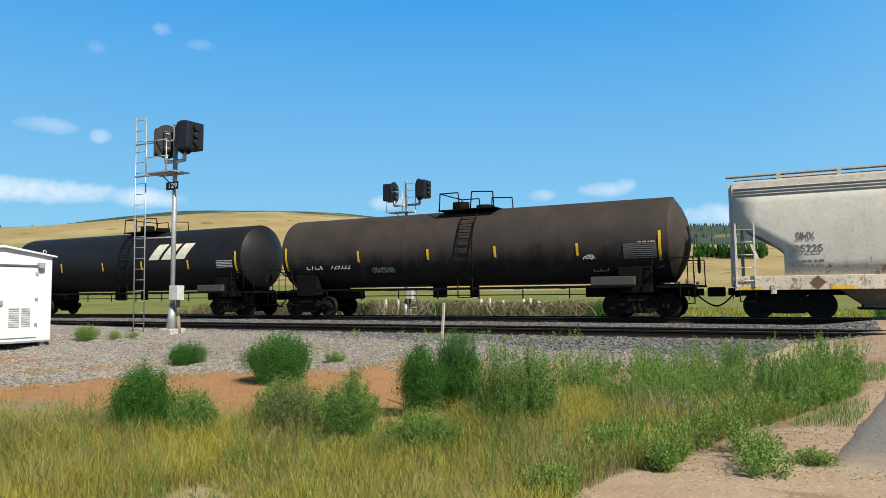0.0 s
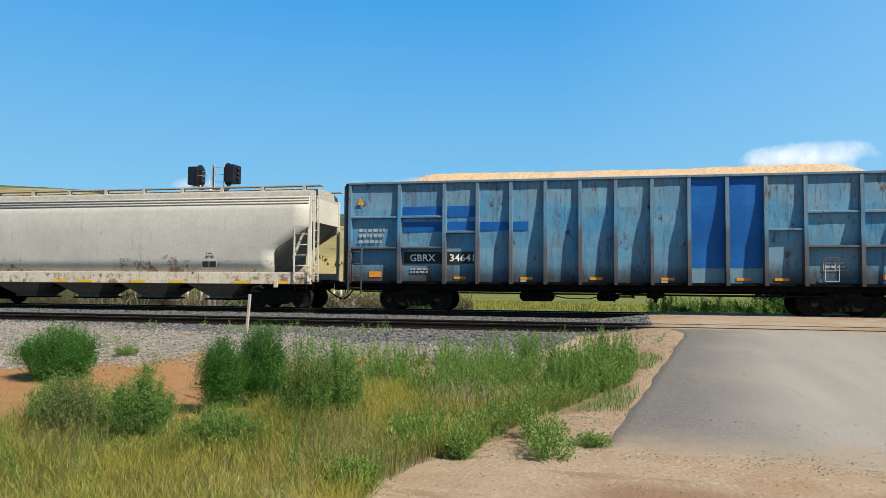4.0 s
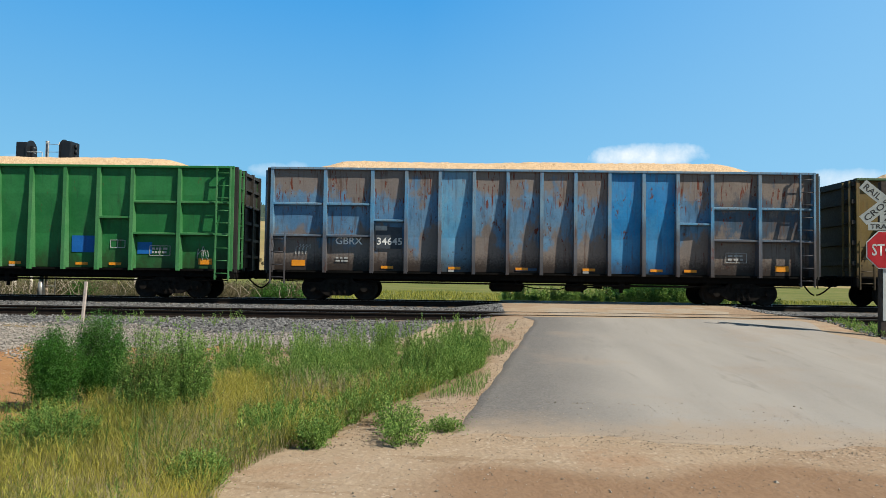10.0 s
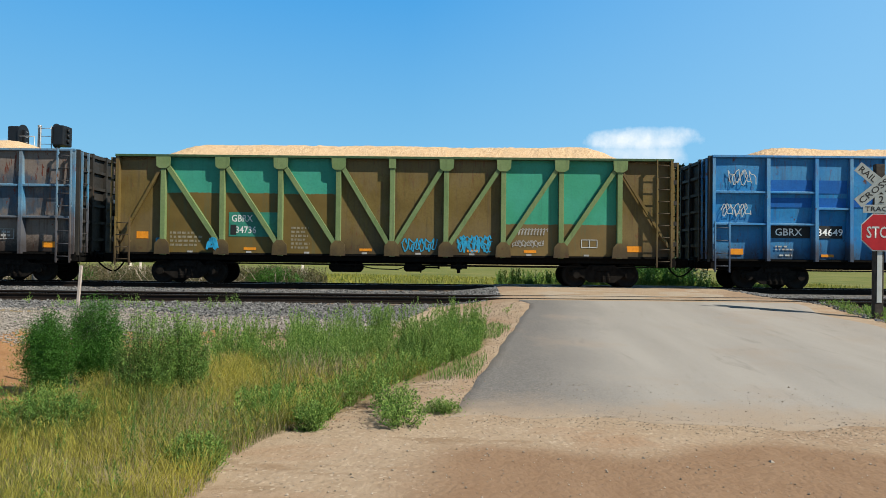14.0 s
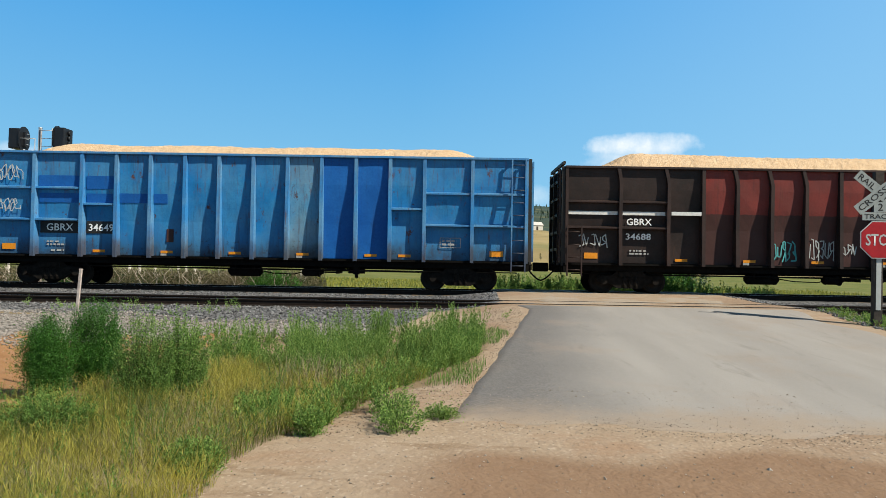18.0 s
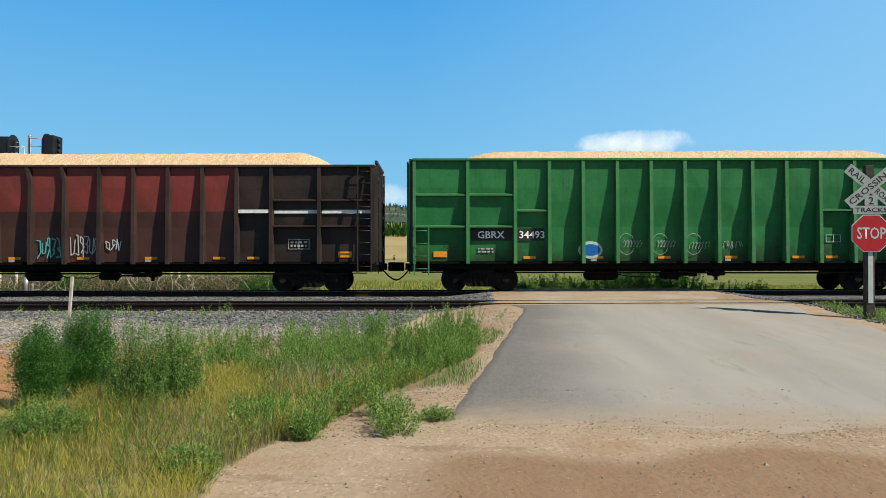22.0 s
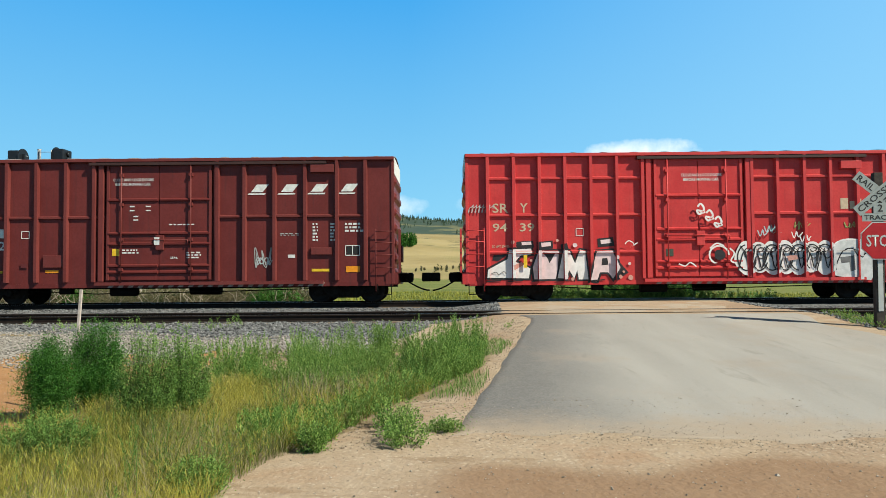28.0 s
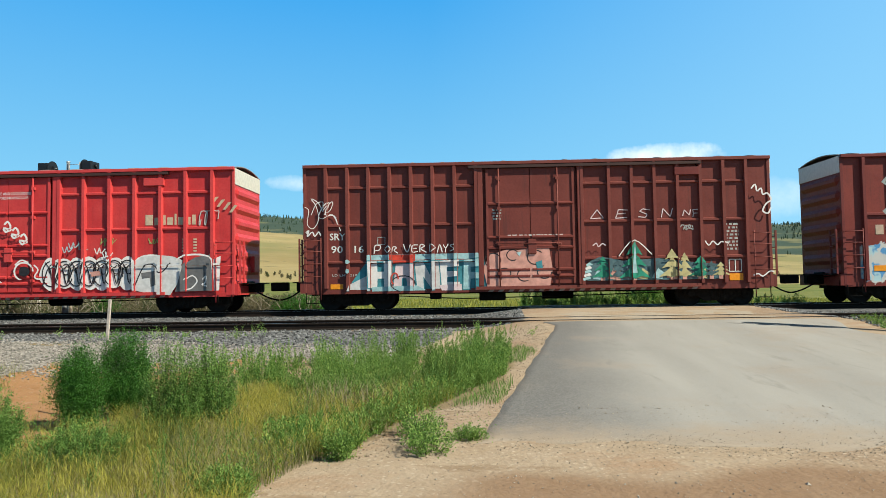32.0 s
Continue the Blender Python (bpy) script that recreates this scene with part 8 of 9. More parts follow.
    for k in range(12):
        f = k / 11 * (len(arc) - 1.001)
        i, u = int(f), f - int(f)
        y, z = arc[i][0] * (1 - u) + arc[i + 1][0] * u, arc[i][1] * (1 - u) + arc[i + 1][1] * u
        part("rung", Build().tube((xs[0], y, z), (xs[1], y, z), 0.017, 6), BLACK, lad)
    for x, z0, z1 in ((-4.1, 2.22, 2.66), (-0.9, 2.22, 2.62), (1.9, 2.22, 2.62), (5.0, 2.18, 2.60), (h - 0.74, 1.95, 2.90), (-h + 0.74, 1.95, 2.90)):
        zm = (z0 + z1) / 2
        b = Build()
        b.loft([[(x + dx, -(r + 0.02 + dy) * math.cos(a), zc + (r + 0.02 + dy) * math.sin(a)) for dx, dy in ((-0.045, 0), (0.045, 0), (0.045, 0.008), (-0.045, 0.008))] for a in np.linspace(math.asin((z0 - zc) / r), math.asin((z1 - zc) / r), 6)], smooth=False)
        part("reflector", b, YELLOW, car, "yellow reflective strip")
    couplers(car, h, 0.82)
    trucks = [add_truck(car, s * (h - 1.55)) for s in (-1, 1)]
    CARS.append((car, mid, trucks))
    marks(car, h, r, zc)


def shell_y(z, r=1.49, zc=2.68, out=0.02):
    return -math.sqrt(max(0.0, (r + out) ** 2 - (z - zc) ** 2))


def tank_two(car, h, r, zc):
    lettering("CTCX", -h + 1.75, shell_y(2.05), 1.95, 0.22, car, GREY_LETTER, 0.86)
    lettering("729222", -h + 3.0, shell_y(2.05), 1.95, 0.22, car, GREY_LETTER, 0.98)
    b = Build()
    x0, x1 = h - 1.95, h - 0.85
    for k in range(8):
        z = 2.02 + 0.065 * k
        b.box(x0, x1, shell_y(z) - 0.004, shell_y(z), z, z + 0.035)
    part("data_table", b, plain("grey_table", (0.12, 0.12, 0.12), 0.7), car)
    text_bars(car, x1 - 0.6, x1, 2.52, 2.6, shell_y(2.56) - 0.01, GREY_LETTER, 1, 3, 0.95)
    squiggle(car, 5.2, 5.6, 2.02, 2.2, shell_y(2.1) - 0.01, GREY_LETTER, 5, 0.03)
    frame_outline(car, 5.5, 6.0, 1.62, 1.85, shell_y(1.7) - 0.02, plain("dim_frame", (0.07, 0.07, 0.07), 0.7), 0.02)
    squiggle(car, 0.0 - 3.6, -2.4, 1.75, 2.0, shell_y(1.9) - 0.02, plain("dim_scrawl", (0.09, 0.11, 0.11), 0.7), 7, 0.02)


def tank_one(car, h, r, zc):
    x = -27.75 - (-40.2 - 22.85) / 2
    cream = plain("cream_tank_mark", (0.72, 0.68, 0.55), 0.5)
    base = x - 1.35
    for k in range(3):
        a = base + 0.86 * k
        b = Build()
        for za, zb in ((2.66, 2.90), (2.90, 3.15), (3.15, 3.40)):
            sa, sb = (za - 2.66) * 0.75, (zb - 2.66) * 0.75
            b.add([(a + sa, shell_y(za) - 0.006, za), (a + 0.66 + sa, shell_y(za) - 0.006, za), (a + 0.66 + sb, shell_y(zb) - 0.006, zb), (a + sb, shell_y(zb) - 0.006, zb)], [(0, 1, 2, 3)])
        part("mark_shape", b, cream, car, "cream painted mark")
    lettering("250778", -h + 2.5, shell_y(2.1), 2.0, 0.2, car, GREY_LETTER, 0.95)
    b = Build()
    for k in range(5):
        z = 2.2 + 0.07 * k
        b.box(h - 1.9, h - 0.95, shell_y(z) - 0.004, shell_y(z), z, z + 0.035)
    part("data_table", b, GREY_LETTER, car)


# black lower half: mostly shade put into the colour, some grime
TANK_BROWN = paint("brown_tank_shaded_below", (0.046, 0.039, 0.035), (0.064, 0.053, 0.047), 0.08, 0.3, 0.62, soil=(2.2, (0.008, 0.008, 0.0085)))
TANK_BLACK = paint("black_tank_paint", (0.012, 0.013, 0.015), (0.018, 0.018, 0.020), 0.06, 0.3, 0.5)
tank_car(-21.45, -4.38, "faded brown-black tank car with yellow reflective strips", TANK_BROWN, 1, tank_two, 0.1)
tank_car(-40.2, -22.85, "black tank car with a cream painted mark", TANK_BLACK, 2, tank_one, 0.8)


# ---- trackside things ----
def signal_head(parent, x, y, z, way, turned=0):
    """A colour-light head on an oval backing, its hood towards way (-1 or 1 along the track)."""
    out = []
    for k in range(28):
        a = 2 * math.pi * k / 28
        w, hh = 0.37, 0.53
        out.append((w * max(-1, min(1, 1.12 * math.cos(a))), hh * math.sin(a) * (1.0 if abs(math.sin(a)) > 0.7 else 1.0)))
    b = Build()
    n = len(out)
    v = [(x - 0.02, y + p, z + q) for p, q in out] + [(x + 0.02, y + p, z + q) for p, q in out]
    b.add(v, [tuple(range(n)), tuple(reversed(range(n, 2 * n)))] + [(i, n + i, n + (i + 1) % n, (i + 1) % n) for i in range(n)])
    head = part("signal_head", b, SIGNAL_BLACK, parent, "black signal head with hood")
    hood = Build().box(min(x, x + way * 0.46), max(x, x + way * 0.46), y - 0.33, y + 0.33, z - 0.42, z + 0.42, 0.05)
    part("hood", hood, SIGNAL_BLACK, head)
    for k in (-0.22, 0.0, 0.22):
        part("visor", Build().tube((x + way * 0.46, y, z + k), (x + way * 0.56, y, z + k), 0.095, 14), SIGNAL_BLACK, head)
    back = Build().box(min(x, x - way * 0.14), max(x, x - way * 0.14), y - 0.11, y + 0.11, z - 0.32, z + 0.30, 0.02)
    part("lamp_case", back, SIGNAL_BLACK, head)
    for k in (-0.22, 0.0, 0.22):
        part("case_latch", Build().box(min(x - way * 0.14, x - way * 0.17), max(x - way * 0.14, x - way * 0.17), y - 0.06, y + 0.06, z + k - 0.012, z + k + 0.012), GALV, head)
    part("head_bracket", Build().tube((x, y, z - 0.66), (x, y, z - 0.40), 0.06, 12), GALV, head)
    if turned:
        m = Matrix.Translation((x, y, 0)) @ Matrix.Rotation(radians(-turned), 4, "Z") @ Matrix.Translation((-x, -y, 0))
        for piece in [head] + list(head.children):
            piece.data.transform(m)


def signal_mast(x, y, z0, label, top, heads, ladder_x, number, over, turned):
    mast = thing("signal_mast", pose(x, y, z0), label, "railway signal", "signal masts beside the tracks")
    part("foundation", Build().box(-0.28, 0.28, -0.28, 0.28, -0.3, 0.12, 0.03), CONCRETE, mast, "concrete foundation")
    part("mast_base", Build().tube((0, 0, 0.10), (0, 0, 0.85), 0.17, 16, 0.085), GALV, mast)
    part("pole", Build().tube((0, 0, 0.1), (0, 0, top), 0.07, 16), GALV, mast)
    part("pole_cap", Build().tube((0, 0, top), (0, 0, top + 0.04), 0.08, 16), GALV, mast)
    part("junction_box", Build().box(0.08, 0.44, -0.20, 0.06, 0.98, 1.42, 0.015), plain("pale_grey_case", (0.56, 0.57, 0.57), 0.5), mast)
    part("cable_conduit", Build().path([(0.18, 0.05, 0.98), (0.2, 0.05, 0.5), (0.28, 0.05, -0.2)], 0.06, 10), plain("tan_conduit", (0.22, 0.18, 0.14), 0.8), mast)
    zh = top - 0.62
    (xl, wl), (xr, wr) = heads
    for hx, way, dz in ((xl, wl, 0.0), (xr, wr, 0.06)):
        signal_head(mast, hx, -0.05, zh + dz + 0.14, way, turned if way < 0 else 0)
        part("head_arm", Build().path([(0, 0, zh - 0.5), (hx, -0.05, zh - 0.5), (hx, -0.05, zh - 0.38)], 0.055, 12), GALV, mast)
    # working platform with rail
    zp = zh - 0.86
    pl = part("platform", Build().box(-0.95, 0.30, -0.36, 0.30, zp, zp + 0.04), GALV, mast, "steel grating platform")
    part("platform_brace", Build().tube((0, 0, zp - 0.45), (-0.6, 0, zp), 0.022, 8), GALV, pl)
    part("platform_rail", Build().path([(-0.9, -0.34, zp), (-0.9, -0.34, zp + 1.0), (0.0, -0.34, zp + 1.0), (0.0, -0.34, zp)], 0.018, 7).path([(-0.9, -0.34, zp + 0.5), (0, -0.34, zp + 0.5)], 0.014, 6), GALV, pl)
    # ladder
    st = Build()
    for dx in (-0.24, 0.24):
        st.tube((ladder_x + dx - 0.03, -0.1, 0.0), (ladder_x + dx - 0.12, -0.1, top + over), 0.02, 7)
    lad = part("ladder", st, GALV, mast, "galvanised access ladder")
    n = 20
    for k in range(n):
        z = 0.25 + (top + over - 0.35) * k / (n - 1)
        o = ladder_x - 0.03 - 0.09 * z / top
        part("rung", Build().tube((o - 0.24, -0.1, z), (o + 0.24, -0.1, z), 0.013, 6), GALV, lad)
    for z in (2.9, zp, top - 0.45):
        part("ladder_stay", Build().tube((ladder_x - 0.34, -0.1, z), (0, 0, z), 0.025, 8), GALV, mast)
    if number:
        for s in (-1, 1):
            p = part("number_board", Build().box(-0.28 if s < 0 else 0.02, 0.0 if s < 0 else 0.30, -0.11 - 0.02 * s, -0.10 - 0.02 * s, zp - 0.52, zp - 0.28), SIGNAL_BLACK, mast, "black number board")
        lettering(number, -0.07, -0.16, zp - 0.48, 0.15, mast, SIGN_WHITE, 0.36)
    return mast


signal_mast(-17.73, 14.9, 0.33, "galvanised signal mast with ladder and two black heads beside the siding", 6.35, ((-0.34, -1), (0.46, 1)), -1.36, "129", 0.42, 32)
signal_mast(-18.1, 28.9, 0.2, "galvanised signal mast with two black heads behind the train", 6.62, ((-0.66, -1), (0.78, 1)), 0.45, "", 0.0, 0)

# -- equipment shelter
hut = thing("signal_equipment_shelter", pose(-19.5, 12.2, 0.12), "white steel signal equipment shelter on short legs in gravel", "equipment cabinet")
part("body", Build().box(-2.6, 0, -2.8, 0, 0.10, 2.45, 0.015), WHITE_BOX, hut)
rf = Build()
rf.loft([[(x, 0.08, 2.46), (x, -1.4, 2.70), (x, -2.88, 2.46), (x, -2.88, 2.42), (x, -1.4, 2.64), (x, 0.08, 2.42)] for x in (-2.7, 0.10)], smooth=False)
part("roof", rf, WHITE_BOX, hut, "shallow gabled white roof")
part("gable", Build().loft([[(x, -0.02, 2.44), (x, -1.4, 2.66), (x, -2.78, 2.44)] for x in (-2.59, -0.01)], smooth=False), WHITE_BOX, hut)
door = part("door", Build().box(0.0, 0.035, -2.35, -0.42, 0.2, 2.12, 0.01), WHITE_BOX, hut, "white steel door")
part("door_header", Build().box(0.0, 0.06, -2.4, -0.40, 2.14, 2.19), plain("dark_gasket", (0.12, 0.12, 0.12), 0.7), hut)
for k in range(9):
    part("louvre", Build().box(0.034, 0.052, -1.20, -0.92, 0.50 + 0.06 * k, 0.53 + 0.06 * k), plain("louvre_shadow", (0.45, 0.46, 0.47), 0.6) if k == 0 else bpy.data.materials["louvre_shadow"], door)
    part("louvre", Build().box(0.034, 0.052, -0.86, -0.62, 0.50 + 0.06 * k, 0.53 + 0.06 * k), bpy.data.materials["louvre_shadow"], door)
part("door_handle", Build().box(0.03, 0.08, -1.62, -1.38, 1.08, 1.22, 0.01), GALV, door)
for z in (0.55, 1.25, 1.95):
    part("hinge", Build().box(0.03, 0.055, -0.50, -0.42, z - 0.04, z + 0.04), GALV, hut)
part("lifting_eye", Build().path([(0.04, -0.3, 2.5), (0.04, -0.3, 2.6), (0.04, -0.22, 2.6), (0.04, -0.22, 2.5)], 0.014, 6), GALV, hut)
part("lamp_shade", Build().box(0.0, 0.14, -0.44, -0.28, 2.10, 2.26, 0.02), plain("grey_lamp", (0.35, 0.36, 0.37), 0.5), hut)
for x in (-2.5, -0.12):
    for y in (-2.7, -0.2):
        part("leg", Build().box(x - 0.06, x + 0.06, y - 0.06, y + 0.06, -0.15, 0.12), GALV, hut)
part("base_rail", Build().box(-2.6, 0.02, -2.8, 0.0, 0.06, 0.11), GALV, hut)


# -- crossing sign
sign = thing("crossing_sign", pose(8.62, 15.3, 0.46, 0, 0, -4), "railroad crossbuck with stop sign on a dark timber post", "road sign")
part("post", Build().box(-0.09, 0.09, 0.0, 0.14, -0.4, 3.35, 0.012), POST_WOOD, sign, "dark timber post")
part("reflective_strip", Build().box(-0.05, 0.05, -0.012, -0.002, 0.42, 1.62), SIGN_WHITE, sign, "white reflective strip")
oct_out = [(0.395 * math.cos(math.radians(22.5 + 45 * k)) / math.cos(math.radians(22.5)), 1.90 + 0.395 * math.sin(math.radians(22.5 + 45 * k)) / math.cos(math.radians(22.5))) for k in range(8)]
stop = part("stop_plate", Build().slab(oct_out, -0.045, -0.035), SIGN_WHITE, sign, "red octagonal stop sign")
part("stop_face", Build().slab([((x) * 0.95, 1.90 + (z - 1.90) * 0.95) for x, z in oct_out], -0.050, -0.045), STOP_RED, stop)
lettering("STOP", -0.29, -0.054, 1.775, 0.25, stop, SIGN_WHITE, 0.58)
plate_t = part("tracks_plate", Build().box(-0.36, 0.36, -0.045, -0.035, 2.31, 2.48), CROSS_WHITE, sign, "white tracks plate")
lettering("TRACKS", -0.32, -0.049, 2.345, 0.10, plate_t, DARK_LETTER, 0.64)
plate_n = part("count_plate", Build().box(-0.13, 0.13, -0.045, -0.035, 2.485, 2.70), CROSS_WHITE, sign, "white track count plate")
lettering("2", -0.05, -0.049, 2.515, 0.155, plate_n, DARK_LETTER, 0.10)


def cross_board(angle, text, y):
    m = Matrix.Translation((0, 0, 2.90)) @ Matrix.Rotation(radians(-angle), 4, "Y")
    b = Build().box(-0.61, 0.61, y - 0.005, y + 0.005, -0.115, 0.115)
    b.v = [tuple(m @ Vector(p)) for p in b.v]
    bd = part("crossbuck_board", b, CROSS_WHITE, sign, "white crossbuck board")
    for t, x0, w in text:
        ob = lettering(t, x0, y - 0.008, -0.065, 0.13, bd, DARK_LETTER, w)
        ob.data.transform(m)


cross_board(-40, (("RAIL", -0.55, 0.40), ("ROAD", 0.14, 0.41)), -0.03)
cross_board(40, (("CROSSING", -0.56, 1.12),), -0.045)

# -- leaning marker post by the bush
mk = thing("marker_post", pose(-4.68, 8.22, -0.03, 0, 3.4, 0), "weathered pale wooden marker post leaning in a bush", "post")
part("stake", Build().box(-0.016, 0.016, -0.014, 0.014, 0, 1.46, 0.005), POST_PALE, mk)

# -- old fence behind the main track
for az, y, hh, lean in ((-33.6, 33.6, 1.3, -2), (-22.7, 34.2, 1.3, 3), (-21.3, 34.0, 1.2, -4), (-32.7, 34, 1.35, 1), (-31.9, 34, 1.4, -3), (-26.1, 34.5, 1.3, 4), (-25.3, 34.4, 1.35, 0), (-24.4, 34.4, 1.2, 6), (-22.0, 34.6, 1.3, -2), (-36.5, 34, 1.3, 2), (-13.5, 35, 1.25, 3)):
    x = y * math.tan(radians(az))
    p = thing("fence_post", pose(x, y, float(land(x, y)) - 0.1, 0, lean, 0), "bleached wooden fence post in the scrub", "fence post", "old fence posts behind the track")
    part("post", Build().tube((0, 0, 0), (0, 0, hh), 0.075, 9, 0.062), FENCE, p)


# ---- plants ----
def leaves_mesh(name, base, tip, width, material):
    """Diamond leaves from base points to tip points."""
    n = len(base)
    d = tip - base
    side = np.cross(d, np.random.default_rng(n).normal(size=(n, 3)))
    side /= np.linalg.norm(side, axis=1, keepdims=True) + 1e-9
    mid = base + d * 0.45
    w = (np.asarray(width) * np.ones(n))[:, None] * 0.5
    v = np.stack([base, mid + side * w, tip, mid - side * w], 1).reshape(-1, 3)
    f = np.arange(4 * n).reshape(n, 4)
    return arrays_mesh(name, v, f, material)


def stems_arrays(base, tip, r):
    n = len(base)
    v, f = [], []
    for axis in (np.array([1.0, 0, 0]), np.array([0, 1.0, 0])):
        o = axis[None] * (np.asarray(r) * np.ones(n))[:, None]
        v.append(np.stack([base - o, base + o, tip + o * 0.3, tip - o * 0.3], 1).reshape(-1, 3))
    v = np.concatenate(v)
    return v, np.arange(len(v)).reshape(-1, 4)


def bush_leaves(rng, n_stem, n_leaf, width, height, leaf, clumped):
    """Stems that spread from one foot, and the small leaves along them."""
    a = rng.uniform(0, 2 * math.pi, n_stem)
    out = np.sqrt(rng.uniform(0, 1, n_stem))
    tip = np.stack([np.cos(a) * out * width * 0.55, np.sin(a) * out * width * 0.55, height * (1.02 - 0.42 * out ** 2) * rng.uniform(0.62, 1.08, n_stem)], -1)
    foot = tip * np.array([0.42, 0.42, 0.0]) + rng.normal(0, 0.02, (n_stem, 3)) * np.array([1, 1, 0])
    s = rng.integers(0, n_stem, n_leaf)
    f = rng.uniform(0.05, 1.0, n_leaf) ** 0.75
    base = foot[s] + (tip[s] - foot[s]) * f[:, None]
    base[:, :2] += (tip[s] - foot[s])[:, :2] * (f * (1 - f) * 0.5)[:, None]
    base += rng.normal(0, 0.028, (n_leaf, 3)) * (1.4 - f)[:, None]
    way = rng.normal(size=(n_leaf, 3)) + np.stack([np.cos(a[s]), np.sin(a[s]), np.full(n_leaf, 0.9)], -1) * 0.8
    way /= np.linalg.norm(way, axis=1, keepdims=True)
    tipl = base + way * (leaf * rng.uniform(0.6, 1.4, n_leaf))[:, None]
    # part of the leaves sit in clumps over a rounded crown
    m = int(n_leaf * clumped)
    nc = max(10, n_stem // 2)
    q = rng.normal(size=(nc, 3))
    q /= np.linalg.norm(q, axis=1, keepdims=True)
    q *= (rng.uniform(0.35, 1.0, nc) ** 0.5)[:, None]
    mid = q * np.array([width * 0.54, width * 0.54, height * 0.46]) + np.array([0, 0, height * 0.46])
    pick = rng.integers(0, nc, m)
    spot = mid[pick] + rng.normal(0, 0.055 + 0.035 * width, (m, 3))
    tipl[:m] += spot - base[:m]
    base[:m] = spot
    low = np.maximum(0.01 - np.minimum(base[:, 2], tipl[:, 2]), 0)
    base[:, 2] += low
    tipl[:, 2] += low
    return foot, tip, base, tipl


def bush(x, y, width, height, label, seed, material=None, n=9000, leaf=0.032, dense=3.6):
    rng = np.random.default_rng(seed)
    z = float(land(x, y))
    ob = thing("bush", pose(x, y, z - 0.02), label, "bush", "weedy bushes beside the track")
    foot, tip, b, t = bush_leaves(rng, min(130, max(16, n // 14)), int(n * dense), width, height, leaf, 0.2 if material in (FEATHER, SAGE) else 0.08 if material == WEED else 0.5)
    v, f = stems_arrays(foot, tip, 0.003)
    tagged(part("stalk_growth", arrays_mesh("stalk_growth", v, f, STEM), STEM, ob), kind="stuff")
    part("foliage", leaves_mesh("foliage", b, t, leaf * (0.42 if material == WEED else 0.27), material or BUSH), material or BUSH, ob)


DENSE = "dense dark green weedy bush on the ditch bank"
bush(-6.6, 5.2, 0.60, 0.84, DENSE, 1, None, 11000, 0.026)
bush(-12.6, 11.0, 0.72, 0.52, "low green bush on pale gravel", 2, None, 5000)
bush(-8.75, 9.7, 1.10, 0.90, DENSE, 3, None, 13000)
bush(-4.5, 6.05, 0.52, 0.80, DENSE, 4, FEATHER, 9500, 0.026)
bush(-4.66, 7.75, 0.46, 0.95, "tall dark green bush around a leaning post", 5, None, 10500, 0.026)
bush(-4.40, 8.25, 0.58, 1.10, "tall dark green bush around a leaning post", 6, None, 11500, 0.026)
bush(-3.36, 7.3, 0.56, 1.06, "pale green feathery weed bush", 7, FEATHER, 9000, 0.028, 2.2)
bush(-3.08, 7.6, 0.46, 0.98, "pale green feathery weed bush", 20, FEATHER, 5000, 0.034, 2.3)
bush(-6.05, 5.35, 0.46, 0.60, "dark green weed bush in grass", 8, FEATHER, 6000, 0.028, 2.6)
bush(-5.45, 6.2, 0.74, 0.66, "green feathery bush with dry tops in grass", 9, FEATHER, 7500, 0.03, 2.4)
bush(-5.2, 5.9, 0.6, 0.74, "grey-green weed bush with dry tops in grass", 21, SAGE, 2500, 0.03, 2.4)
bush(-8.6, 31.0, 2.1, 1.15, "dark green shrub behind the railway", 23, None, 2600, 0.10, 3.0)
bush(7.7, 30.9, 3.7, 1.0, "wide dark green shrub behind the crossing", 26, None, 4200, 0.10, 3.0)
bush(-17.6, 31.2, 1.5, 1.0, "dark green shrub behind the railway", 24, None, 1800, 0.10, 3.0)
bush(-13.2, 31.6, 1.8, 0.9, "olive shrub behind the railway", 25, SCRUB, 1800, 0.10, 3.0)
bush(-19.0, 12.95, 0.68, 0.46, "small green weed in pale gravel", 10, WEED, 2500, 0.022, 4.5)
bush(-18.1, 13.2, 0.36, 0.26, "small green weed in pale gravel", 11, WEED, 500, 0.022, 4.5)
bush(-17.6, 13.4, 0.34, 0.20, "small green weed in pale gravel", 12, WEED, 400, 0.022, 4.5)
bush(-1.38, 6.25, 0.26, 0.32, "small leafy weed at the grass edge", 13, WEED, 650, 0.026, 4.0)
bush(-0.62, 6.45, 0.46, 0.27, "leafy green weed in tan dirt", 14, WEED, 520, 0.030, 2.2)
bush(-0.25, 6.95, 0.34, 0.16, "sparse green weed beside the asphalt", 15, WEED, 420, 0.022, 4.5)
bush(-0.68, 6.85, 0.48, 0.30, "leafy green weed in tan dirt", 16, WEED, 520, 0.030, 2.2)
bush(-0.78, 7.25, 0.44, 0.34, "leafy green weed in tan dirt", 22, WEED, 520, 0.030, 2.2)
bush(-1.95, 5.1, 0.40, 0.30, "small leafy weed at the grass edge", 17, WEED, 1300, 0.022, 4.5)
bush(-9.6, 12.4, 0.42, 0.26, "small green weed on pale gravel", 18, WEED, 700, 0.022, 4.5)
bush(-3.66, 6.1, 0.72, 0.42, "low green weed bush in grass", 19, FEATHER, 6000, 0.028, 2.2)


